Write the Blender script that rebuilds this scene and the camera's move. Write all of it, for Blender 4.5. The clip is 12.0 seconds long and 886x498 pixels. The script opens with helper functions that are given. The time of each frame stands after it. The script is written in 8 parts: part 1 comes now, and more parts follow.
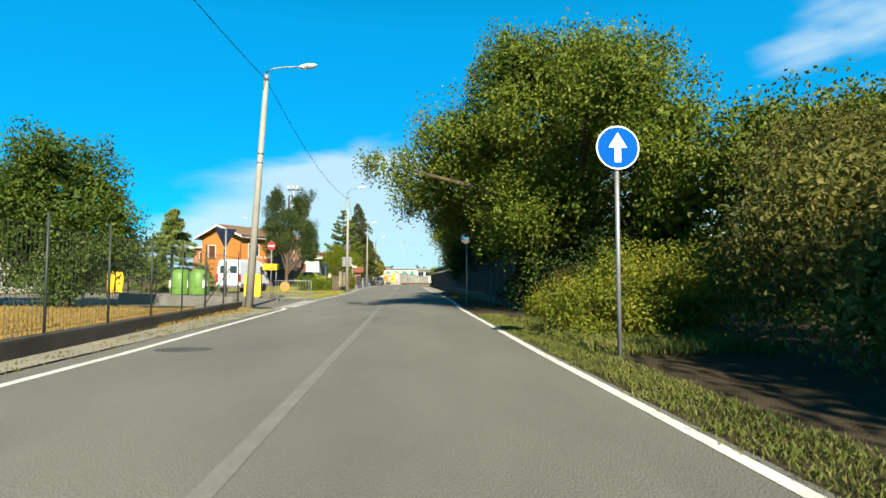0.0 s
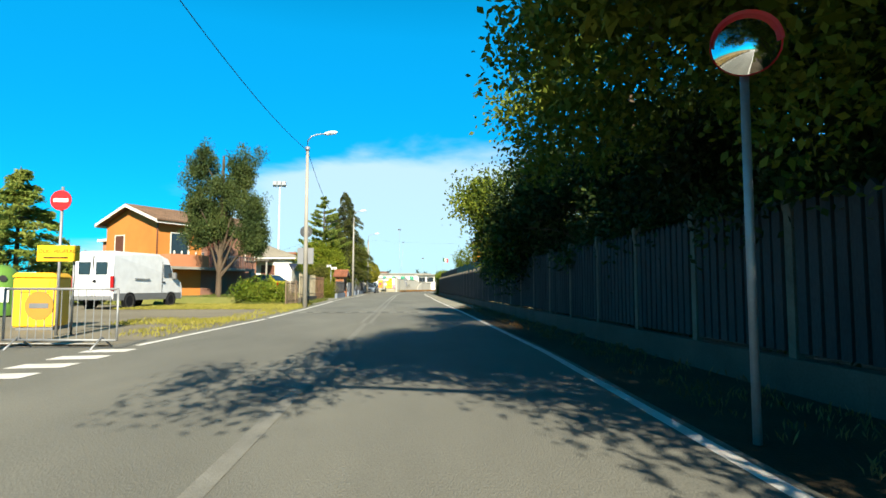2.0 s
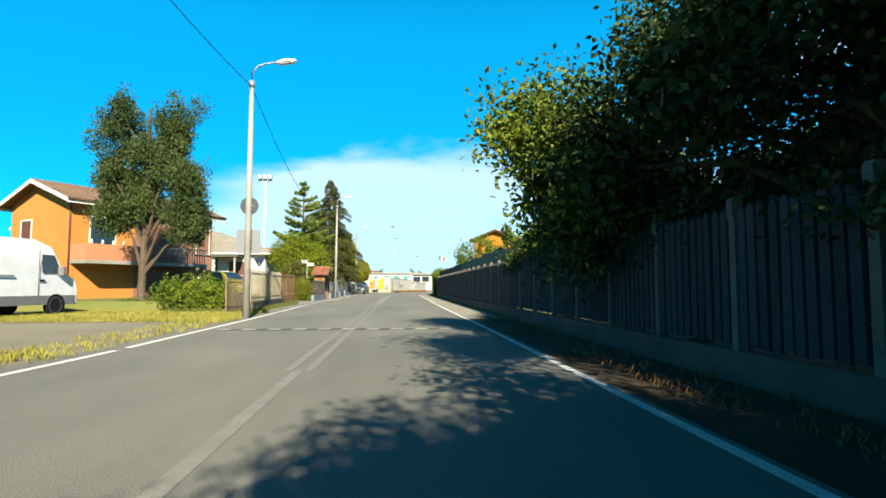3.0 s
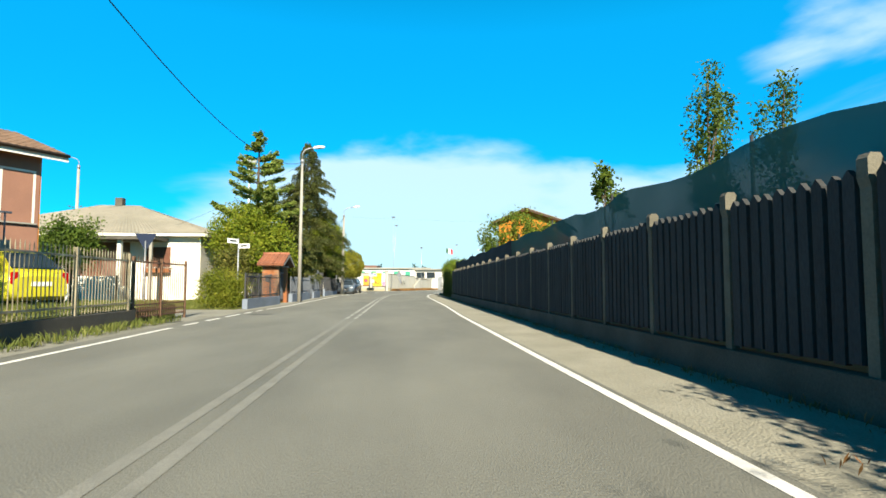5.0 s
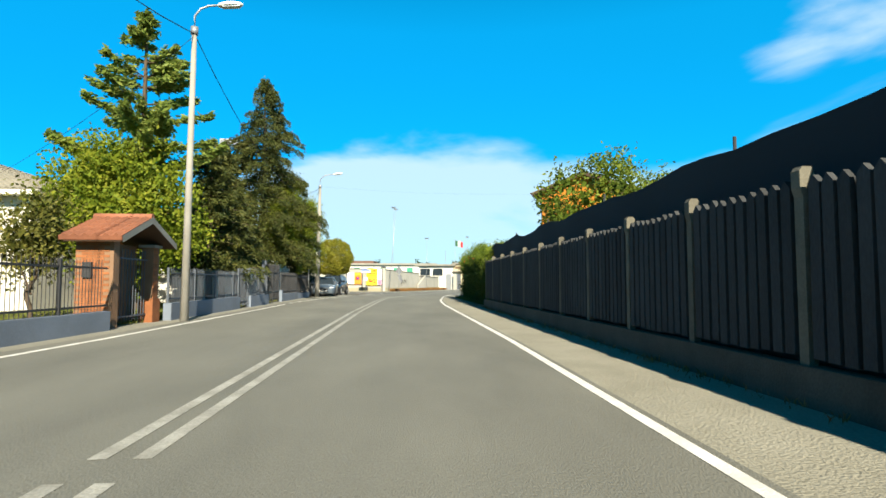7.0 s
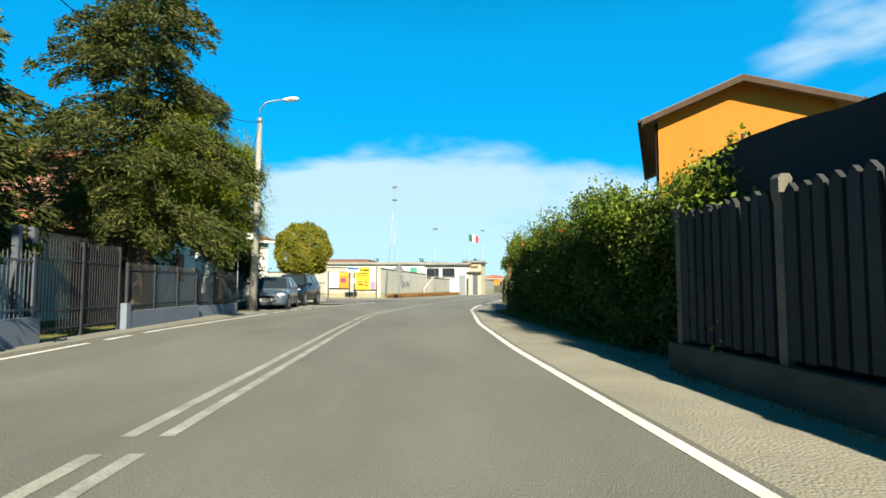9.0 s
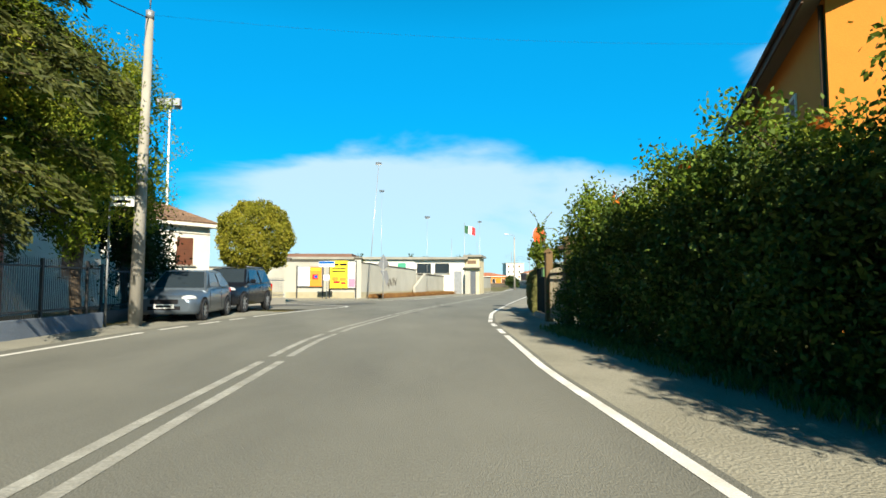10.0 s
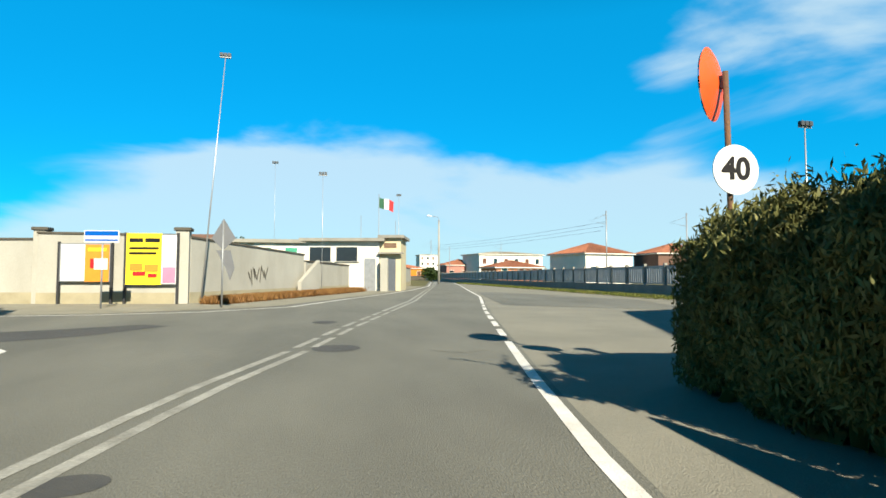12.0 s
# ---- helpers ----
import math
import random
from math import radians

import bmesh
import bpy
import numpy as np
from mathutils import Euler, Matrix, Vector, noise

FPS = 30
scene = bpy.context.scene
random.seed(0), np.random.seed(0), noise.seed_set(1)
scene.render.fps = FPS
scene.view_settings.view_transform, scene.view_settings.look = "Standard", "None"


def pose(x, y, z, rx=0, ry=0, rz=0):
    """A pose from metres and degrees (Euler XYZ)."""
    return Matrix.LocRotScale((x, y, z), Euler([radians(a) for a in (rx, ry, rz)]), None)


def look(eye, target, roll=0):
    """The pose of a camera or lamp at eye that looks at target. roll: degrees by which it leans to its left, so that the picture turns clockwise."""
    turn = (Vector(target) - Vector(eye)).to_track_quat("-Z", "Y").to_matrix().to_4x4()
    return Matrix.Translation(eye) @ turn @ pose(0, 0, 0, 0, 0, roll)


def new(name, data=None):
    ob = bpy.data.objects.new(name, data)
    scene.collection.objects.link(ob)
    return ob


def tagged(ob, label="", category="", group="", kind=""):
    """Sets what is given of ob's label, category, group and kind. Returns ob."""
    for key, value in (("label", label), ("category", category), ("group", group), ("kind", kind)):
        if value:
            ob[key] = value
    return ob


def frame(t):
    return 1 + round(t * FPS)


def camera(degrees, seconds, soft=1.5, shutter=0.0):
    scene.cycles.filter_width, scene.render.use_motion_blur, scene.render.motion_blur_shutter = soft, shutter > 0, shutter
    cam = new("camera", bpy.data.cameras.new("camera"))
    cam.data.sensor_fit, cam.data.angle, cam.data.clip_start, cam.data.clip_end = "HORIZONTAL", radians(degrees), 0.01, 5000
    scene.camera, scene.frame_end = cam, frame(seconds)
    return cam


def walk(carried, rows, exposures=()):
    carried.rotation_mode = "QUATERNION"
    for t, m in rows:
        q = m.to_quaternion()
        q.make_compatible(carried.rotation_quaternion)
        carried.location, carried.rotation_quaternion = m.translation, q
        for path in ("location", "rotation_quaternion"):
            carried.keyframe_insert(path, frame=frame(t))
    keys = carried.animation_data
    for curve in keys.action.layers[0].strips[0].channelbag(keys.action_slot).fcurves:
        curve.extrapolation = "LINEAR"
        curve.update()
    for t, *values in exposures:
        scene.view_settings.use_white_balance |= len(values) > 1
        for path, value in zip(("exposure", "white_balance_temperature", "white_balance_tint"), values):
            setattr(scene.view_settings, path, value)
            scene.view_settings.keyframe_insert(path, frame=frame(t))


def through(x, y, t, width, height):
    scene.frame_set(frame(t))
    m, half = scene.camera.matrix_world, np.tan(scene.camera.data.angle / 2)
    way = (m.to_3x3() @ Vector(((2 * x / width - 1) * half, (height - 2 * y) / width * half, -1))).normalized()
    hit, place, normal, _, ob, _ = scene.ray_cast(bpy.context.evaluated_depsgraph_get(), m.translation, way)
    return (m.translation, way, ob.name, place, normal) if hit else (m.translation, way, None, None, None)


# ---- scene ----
# ---- camera and its way ----
cam = camera(77.89, 12.0, soft=1.6)
PATH = [
    (0.0, pose(0.003, 0.000, 1.05, 93.23, -0.07, -3.71)),
    (0.5, pose(-0.011, 4.648, 1.05, 93.70, -0.07, -3.48)),
    (1.0, pose(-0.028, 9.291, 1.05, 93.18, -0.07, -3.36)),
    (1.5, pose(-0.013, 13.831, 1.05, 93.55, -0.07, -3.53)),
    (2.0, pose(0.014, 18.278, 1.05, 93.91, -0.07, -3.80)),
    (2.5, pose(0.054, 22.645, 1.05, 93.31, -0.07, -4.11)),
    (3.0, pose(0.121, 26.986, 1.05, 93.92, -0.07, -4.42)),
    (3.5, pose(0.184, 31.288, 1.05, 93.75, -0.07, -4.57)),
    (4.0, pose(0.233, 35.549, 1.05, 93.75, -0.07, -4.54)),
    (4.5, pose(0.271, 39.764, 1.05, 93.75, -0.07, -4.40)),
    (5.0, pose(0.289, 43.921, 1.05, 93.64, -0.07, -4.22)),
    (5.5, pose(0.294, 48.017, 1.05, 93.67, -0.07, -4.03)),
    (6.0, pose(0.332, 52.035, 1.05, 93.85, -0.07, -4.00)),
    (6.5, pose(0.376, 56.076, 1.05, 93.42, -0.07, -4.01)),
    (7.0, pose(0.419, 60.160, 1.05, 93.49, -0.07, -4.01)),
    (7.5, pose(0.458, 64.264, 1.05, 93.65, -0.07, -3.97)),
    (8.0, pose(0.490, 68.402, 1.05, 93.65, -0.07, -3.92)),
    (8.5, pose(0.515, 72.579, 1.05, 93.65, -0.07, -3.86)),
    (9.0, pose(0.514, 76.796, 1.05, 93.82, -0.07, -3.68)),
    (9.5, pose(0.558, 81.074, 1.05, 93.63, -0.07, -3.93)),
    (10.0, pose(0.681, 85.392, 1.05, 93.60, -0.07, -4.83)),
    (10.5, pose(0.941, 89.652, 1.05, 93.77, -0.07, -6.71)),
    (11.0, pose(1.324, 93.843, 1.05, 93.74, -0.07, -9.02)),
    (11.5, pose(1.826, 97.962, 1.05, 93.16, -0.07, -11.60)),
    (12.0, pose(2.443, 102.035, 1.05, 92.84, -0.07, -14.14)),
]
# the clip's camera opens up under the trees and closes again in the open
walk(cam, PATH, [(0.0, 1.36), (1.0, 1.38), (2.0, 1.48), (3.0, 1.60), (4.0, 1.62), (5.0, 1.58), (6.0, 1.53), (7.0, 1.48), (9.0, 1.42), (11.0, 1.36), (12.0, 1.28)])

# ---- world, sun, exposure ----
SUN_EL, SUN_AZ = radians(32), radians(9)      # elevation; turn of the sun from straight behind towards the right
sun_way = Vector((math.sin(SUN_AZ) * math.cos(SUN_EL), -math.cos(SUN_AZ) * math.cos(SUN_EL), math.sin(SUN_EL)))


def make_world():
    w = bpy.data.worlds.new("sky")
    scene.world = w
    w.use_nodes = True
    nt = w.node_tree
    nt.nodes.clear()
    n, l = nt.nodes.new, nt.links.new
    out, bg = n("ShaderNodeOutputWorld"), n("ShaderNodeBackground")
    sky = n("ShaderNodeTexSky")
    sky.sky_type, sky.sun_disc = "NISHITA", False
    sky.sun_elevation, sky.sun_rotation = SUN_EL, math.pi - SUN_AZ
    sky.air_density, sky.dust_density, sky.ozone_density = 1.0, 0.3, 3.0
    tint = n("ShaderNodeHueSaturation")
    tint.inputs["Saturation"].default_value = 1.35
    tint.inputs["Value"].default_value = 1.0
    l(sky.outputs[0], tint.inputs["Color"])
    deep = n("ShaderNodeMix")                 # deep blue of a clear, dry day
    deep.data_type, deep.blend_type = "RGBA", "MULTIPLY"
    deep.inputs["Factor"].default_value = 1.0
    deep.inputs["B"].default_value = (0.05, 1.35, 1.60, 1)
    l(tint.outputs[0], deep.inputs["A"])
    even = n("ShaderNodeMix")                 # an even azure over most of the sky
    even.data_type = "RGBA"
    even.inputs["Factor"].default_value = 0.62
    even.inputs["B"].default_value = (0.02, 3.65, 6.9, 1)
    l(deep.outputs["Result"], even.inputs["A"])
    dome = n("ShaderNodeMix")
    dome.data_type, dome.blend_type = "RGBA", "MULTIPLY"
    dome.inputs["Factor"].default_value = 1.0
    l(even.outputs["Result"], dome.inputs["A"])
    # clouds: a bank low in the sky, thinning out into wisps higher up
    tc, sep = n("ShaderNodeTexCoord"), n("ShaderNodeSeparateXYZ")
    l(tc.outputs["Generated"], sep.inputs[0])
    zen = n("ShaderNodeMapRange")             # the sky deepens towards the zenith
    for k, v in zip(("From Min", "From Max", "To Min", "To Max"), (0.42, 0.80, 1.0, 0.13)):
        zen.inputs[k].default_value = v
    l(sep.outputs["Z"], zen.inputs["Value"])
    l(zen.outputs[0], dome.inputs["B"])
    mp = n("ShaderNodeMapping")
    mp.inputs["Scale"].default_value = (1.0, 1.0, 3.2)
    mp.inputs["Location"].default_value = (0.35, 0.1, 0.2)
    l(tc.outputs["Generated"], mp.inputs[0])
    no = n("ShaderNodeTexNoise")
    no.inputs["Scale"].default_value, no.inputs["Detail"].default_value, no.inputs["Roughness"].default_value = 2.1, 7.0, 0.5
    no.inputs["Distortion"].default_value = 0.35
    l(mp.outputs[0], no.inputs["Vector"])
    high = n("ShaderNodeMapRange")            # the bank's upper edge
    high.interpolation_type = "SMOOTHSTEP"
    for k, v in zip(("From Min", "From Max", "To Min", "To Max"), (0.15, 0.35, 0.30, -0.19)):
        high.inputs[k].default_value = v
    aside, swell = n("ShaderNodeMath"), n("ShaderNodeMath")   # the bank is tallest to the right of straight ahead
    aside.operation, swell.operation = "SUBTRACT", "MULTIPLY"
    l(sep.outputs["X"], aside.inputs[0])
    aside.inputs[1].default_value = 0.16
    l(aside.outputs[0], swell.inputs[0]), l(aside.outputs[0], swell.inputs[1])
    rise = n("ShaderNodeMath")
    rise.operation = "MULTIPLY_ADD"
    rise.inputs[1].default_value = 0.48
    l(swell.outputs[0], rise.inputs[0]), l(sep.outputs["Z"], rise.inputs[2])
    l(rise.outputs[0], high.inputs["Value"])
    east = n("ShaderNodeMapRange")            # more wisps towards the right
    east.interpolation_type = "SMOOTHSTEP"
    for k, v in zip(("From Min", "From Max", "To Min", "To Max"), (0.42, 0.60, 0.0, 0.29)):
        east.inputs[k].default_value = v
    l(sep.outputs["X"], east.inputs["Value"])
    both = n("ShaderNodeMath")
    both.operation = "ADD"
    l(high.outputs[0], both.inputs[0]), l(east.outputs[0], both.inputs[1])
    add = n("ShaderNodeMath")
    add.operation = "ADD"
    l(no.outputs["Fac"], add.inputs[0]), l(both.outputs[0], add.inputs[1])
    soft = n("ShaderNodeMapRange")
    soft.interpolation_type = "SMOOTHSTEP"
    for k, v in zip(("From Min", "From Max", "To Min", "To Max"), (0.50, 0.68, 0.0, 0.74)):
        soft.inputs[k].default_value = v
    l(add.outputs[0], soft.inputs["Value"])
    north, fade = n("ShaderNodeMapRange"), n("ShaderNodeMath")   # the bank stands ahead; the sky behind is clear
    north.interpolation_type = "SMOOTHSTEP"
    for k, v in zip(("From Min", "From Max"), (0.0, 0.4)):
        north.inputs[k].default_value = v
    l(sep.outputs["Y"], north.inputs["Value"])
    fade.operation = "MULTIPLY"
    l(soft.outputs[0], fade.inputs[0]), l(north.outputs[0], fade.inputs[1])
    mix = n("ShaderNodeMix")
    mix.data_type = "RGBA"
    l(fade.outputs[0], mix.inputs["Factor"])
    l(dome.outputs["Result"], mix.inputs["A"])
    mix.inputs["B"].default_value = (5.9, 7.3, 7.8, 1)
    l(mix.outputs["Result"], bg.inputs["Color"])
    bg.inputs["Strength"].default_value = 0.05
    l(bg.outputs[0], out.inputs[0])


make_world()
sun = new("sun", bpy.data.lights.new("sun", "SUN"))
sun.data.energy, sun.data.angle, sun.data.color = 5.0, radians(0.55), (1.0, 0.90, 0.70)
sun.matrix_world = look(sun_way * 60, (0, 0, 0))

# ---- materials ----
def nodes_of(name):
    m = bpy.data.materials.new(name)
    m.use_nodes = True
    nt = m.node_tree
    return m, nt, nt.nodes["Principled BSDF"]


def surface(name, c1, c2, scale=1.5, rough=0.8, metal=0.0, bump=0.25, fine=60.0, grain=0.25, spec=0.4, per_piece=0.0, stretch=(1, 1, 1), depth=0.02):
    """Two colours in patches at one scale, a finer grain over them, relief from the grain."""
    m, nt, bsdf = nodes_of(name)
    n, l = nt.nodes.new, nt.links.new
    geo, mp = n("ShaderNodeNewGeometry"), n("ShaderNodeMapping")
    mp.inputs["Scale"].default_value = stretch
    l(geo.outputs["Position"], mp.inputs[0])
    big, small = n("ShaderNodeTexNoise"), n("ShaderNodeTexNoise")
    big.inputs["Scale"].default_value, big.inputs["Detail"].default_value, big.inputs["Roughness"].default_value = scale, 5, 0.6
    small.inputs["Scale"].default_value, small.inputs["Detail"].default_value = fine, 3
    l(mp.outputs[0], big.inputs["Vector"]), l(mp.outputs[0], small.inputs["Vector"])
    ramp = n("ShaderNodeMapRange")
    ramp.inputs["From Min"].default_value, ramp.inputs["From Max"].default_value = 0.32, 0.68
    l(big.outputs["Fac"], ramp.inputs["Value"])
    mix = n("ShaderNodeMix")
    mix.data_type = "RGBA"
    mix.inputs["A"].default_value, mix.inputs["B"].default_value = (*c1, 1), (*c2, 1)
    l(ramp.outputs[0], mix.inputs["Factor"])
    hsv = n("ShaderNodeHueSaturation")
    l(mix.outputs["Result"], hsv.inputs["Color"])
    val = n("ShaderNodeMapRange")
    val.inputs["To Min"].default_value, val.inputs["To Max"].default_value = 1 - grain, 1 + grain
    l(small.outputs["Fac"], val.inputs["Value"])
    if per_piece:
        info, rnd, mul = n("ShaderNodeObjectInfo"), n("ShaderNodeMapRange"), n("ShaderNodeMath")
        rnd.inputs["To Min"].default_value, rnd.inputs["To Max"].default_value = 1 - per_piece, 1 + per_piece
        l(info.outputs["Random"], rnd.inputs["Value"])
        mul.operation = "MULTIPLY"
        l(rnd.outputs[0], mul.inputs[0]), l(val.outputs[0], mul.inputs[1])
        l(mul.outputs[0], hsv.inputs["Value"])
    else:
        l(val.outputs[0], hsv.inputs["Value"])
    l(hsv.outputs[0], bsdf.inputs["Base Color"])
    bsdf.inputs["Roughness"].default_value, bsdf.inputs["Metallic"].default_value = rough, metal
    bsdf.inputs["Specular IOR Level"].default_value = spec
    if bump:
        b = n("ShaderNodeBump")
        b.inputs["Strength"].default_value, b.inputs["Distance"].default_value = bump, depth
        l(small.outputs["Fac"], b.inputs["Height"]), l(b.outputs[0], bsdf.inputs["Normal"])
    return m


def leafy(name, dark, mid, light, through=0.35, rough=0.62):
    """Foliage: colour by leaf, part of the light goes through."""
    m, nt, bsdf = nodes_of(name)
    n, l = nt.nodes.new, nt.links.new
    geo, ramp = n("ShaderNodeNewGeometry"), n("ShaderNodeValToRGB")
    e = ramp.color_ramp.elements
    e[0].color, e[1].color = (*dark, 1), (*light, 1)
    e.new(0.55).color = (*mid, 1)
    no = n("ShaderNodeTexNoise")
    no.inputs["Scale"].default_value = 0.9
    l(geo.outputs["Position"], no.inputs["Vector"])
    add = n("ShaderNodeMath")
    add.operation = "MULTIPLY_ADD"
    add.inputs[1].default_value = 0.55
    l(geo.outputs["Random Per Island"], add.inputs[0])
    sub = n("ShaderNodeMapRange")
    sub.inputs["From Min"].default_value, sub.inputs["From Max"].default_value = 0.3, 0.7
    sub.inputs["To Max"].default_value = 0.45
    l(no.outputs["Fac"], sub.inputs["Value"]), l(sub.outputs[0], add.inputs[2])
    l(add.outputs[0], ramp.inputs[0])
    l(ramp.outputs[0], bsdf.inputs["Base Color"])
    bsdf.inputs["Roughness"].default_value = rough
    bsdf.inputs["Specular IOR Level"].default_value = 0.2
    tr, mx, out = n("ShaderNodeBsdfTranslucent"), n("ShaderNodeMixShader"), nt.nodes["Material Output"]
    l(ramp.outputs[0], tr.inputs["Color"])
    mx.inputs[0].default_value = through
    l(bsdf.outputs[0], mx.inputs[1]), l(tr.outputs[0], mx.inputs[2]), l(mx.outputs[0], out.inputs[0])
    return m


def plain(name, c, rough=0.5, metal=0.0, spec=0.5, grain=0.08):
    return surface(name, c, tuple(x * 0.88 for x in c), 3.0, rough, metal, 0.05, 90, grain, spec)


M = {}
M["asphalt"] = surface("asphalt", (0.108, 0.109, 0.094), (0.16, 0.16, 0.136), 0.45, 0.85, 0, 0.6, 110, 0.5, 0.35, stretch=(1, 0.35, 1))
M["asphalt_old"] = surface("asphalt_old", (0.17, 0.167, 0.14), (0.22, 0.213, 0.175), 0.5, 0.9, 0, 0.5, 90, 0.3, 0.3)
M["asphalt_patch"] = surface("asphalt_patch", (0.052, 0.053, 0.052), (0.075, 0.075, 0.072), 1.2, 0.85, 0, 0.5, 120, 0.3, 0.35)
M["asphalt_track"] = surface("asphalt_track", (0.095, 0.095, 0.083), (0.125, 0.124, 0.108), 0.8, 0.85, 0, 0.5, 130, 0.3, 0.35, stretch=(1, 0.3, 1))
M["line_paint"] = surface("line_paint", (0.663, 0.654, 0.629), (0.468, 0.459, 0.425), 2.2, 0.7, 0, 0.3, 70, 0.22)
M["grey_paint"] = surface("grey_paint", (0.33, 0.33, 0.3), (0.19, 0.188, 0.165), 2.6, 0.8, 0, 0.4, 45, 0.45)
M["ochre_sign"] = plain("ochre_sign", (0.335, 0.181, 0.0235), 0.6)
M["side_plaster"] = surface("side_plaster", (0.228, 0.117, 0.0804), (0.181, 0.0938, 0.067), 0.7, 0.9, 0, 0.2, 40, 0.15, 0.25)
M["gate_wood"] = surface("gate_wood", (0.134, 0.0871, 0.0402), (0.0737, 0.0469, 0.0235), 2.5, 0.85, 0, 0.4, 30, 0.3, 0.25, stretch=(1, 1, 0.2))
M["sheet_black"] = surface("sheet_black", (0.005, 0.008, 0.007), (0.009, 0.012, 0.010), 1.2, 0.95, 0, 0.2, 60, 0.25, 0.05)
M["flower"] = leafy("flower", (0.335, 0.067, 0.0067), (0.436, 0.114, 0.0134), (0.503, 0.188, 0.0335), 0.3)
M["worn_paint"] = surface("worn_paint", (0.18, 0.179, 0.157), (0.138, 0.137, 0.119), 3.0, 0.8, 0, 0.4, 80, 0.3)
M["ground"] = surface("ground", (0.141, 0.114, 0.0536), (0.0737, 0.0838, 0.0235), 0.5, 0.95, 0, 0.5, 30, 0.5, 0.2, depth=0.02)
M["dry_grass"] = surface("dry_grass", (0.3, 0.205, 0.075), (0.21, 0.15, 0.05), 0.6, 0.95, 0, 0.7, 25, 0.4, 0.2, depth=0.05)
M["green_grass"] = surface("green_grass", (0.101, 0.127, 0.0301), (0.154, 0.147, 0.0469), 0.6, 0.95, 0, 0.7, 25, 0.4, 0.2, depth=0.05)
M["verge"] = surface("verge", (0.255, 0.246, 0.2), (0.2, 0.192, 0.152), 0.8, 0.95, 0, 0.6, 40, 0.35, 0.2, depth=0.03)
M["gravel"] = surface("gravel", (0.194, 0.178, 0.134), (0.141, 0.127, 0.0938), 0.3, 0.95, 0, 0.6, 40, 0.3, 0.2)
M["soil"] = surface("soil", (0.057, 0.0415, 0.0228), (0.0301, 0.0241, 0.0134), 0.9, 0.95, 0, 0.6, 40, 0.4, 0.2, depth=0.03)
M["concrete"] = surface("concrete", (0.241, 0.231, 0.201), (0.174, 0.168, 0.147), 0.9, 0.9, 0, 0.35, 50, 0.2, 0.3, stretch=(1, 1, 0.4))
M["concrete_dark"] = surface("concrete_dark", (0.085, 0.078, 0.064), (0.052, 0.047, 0.038), 1.2, 0.9, 0, 0.4, 40, 0.3, 0.25)
# near-black for concrete: the shade on the fence's road side is in this colour
M["fence_concrete_shaded"] = surface("fence_concrete_shaded", (0.037, 0.04, 0.042), (0.024, 0.026, 0.028), 1.6, 0.92, 0, 0.4, 45, 0.3, 0.25, per_piece=0.18, stretch=(1, 1, 0.35))
M["post_concrete"] = surface("post_concrete", (0.125, 0.117, 0.09), (0.078, 0.073, 0.057), 2.5, 0.9, 0, 0.35, 45, 0.25, 0.3, per_piece=0.1)
M["pole_concrete"] = surface("pole_concrete", (0.29, 0.275, 0.24), (0.22, 0.208, 0.18), 1.2, 0.85, 0, 0.3, 60, 0.18, 0.3)
M["wall_plaster"] = surface("wall_plaster", (0.34, 0.333, 0.295), (0.26, 0.254, 0.222), 0.5, 0.9, 0, 0.3, 35, 0.15, 0.25, stretch=(1, 1, 0.5))
M["wall_base_stain"] = surface("wall_base_stain", (0.3, 0.27, 0.185), (0.235, 0.21, 0.14), 1.5, 0.9, 0, 0.3, 35, 0.2, 0.25)
M["low_wall"] = surface("low_wall", (0.16, 0.19, 0.235), (0.125, 0.148, 0.183), 0.8, 0.9, 0, 0.3, 40, 0.18, 0.3)
M["orange_plaster"] = surface("orange_plaster", (0.456, 0.181, 0.0402), (0.389, 0.147, 0.0335), 0.5, 0.9, 0, 0.2, 40, 0.1, 0.25)
M["orange_plaster_pale"] = surface("orange_plaster_pale", (0.415, 0.174, 0.0871), (0.348, 0.147, 0.0737), 0.5, 0.9, 0, 0.2, 40, 0.1, 0.25)
M["ochre_plaster"] = surface("ochre_plaster", (0.469, 0.168, 0.0201), (0.415, 0.144, 0.0181), 0.5, 0.9, 0, 0.2, 40, 0.1, 0.25)
M["white_plaster"] = surface("white_plaster", (0.612, 0.586, 0.527), (0.51, 0.493, 0.442), 0.6, 0.9, 0, 0.2, 40, 0.1, 0.25)
M["cream_plaster"] = surface("cream_plaster", (0.50, 0.43, 0.28), (0.42, 0.36, 0.235), 0.7, 0.9, 0, 0.2, 40, 0.12, 0.25)
M["pink_plaster"] = surface("pink_plaster", (0.348, 0.168, 0.134), (0.302, 0.141, 0.114), 0.6, 0.9, 0, 0.2, 40, 0.1, 0.25)
M["brown_plaster"] = surface("brown_plaster", (0.147, 0.0804, 0.0603), (0.114, 0.067, 0.0503), 0.6, 0.9, 0, 0.2, 40, 0.15, 0.25)
M["tile"] = surface("tile", (0.281, 0.107, 0.057), (0.201, 0.0804, 0.0469), 1.1, 0.85, 0, 0.3, 30, 0.3, 0.3, per_piece=0.25)
M["tile_old"] = surface("tile_old", (0.161, 0.101, 0.067), (0.101, 0.067, 0.0469), 1.4, 0.9, 0, 0.3, 30, 0.35, 0.25)
M["cream_iron"] = surface("cream_iron", (0.281, 0.255, 0.174), (0.181, 0.147, 0.0938), 5, 0.6, 0.1, 0.15, 60, 0.25)
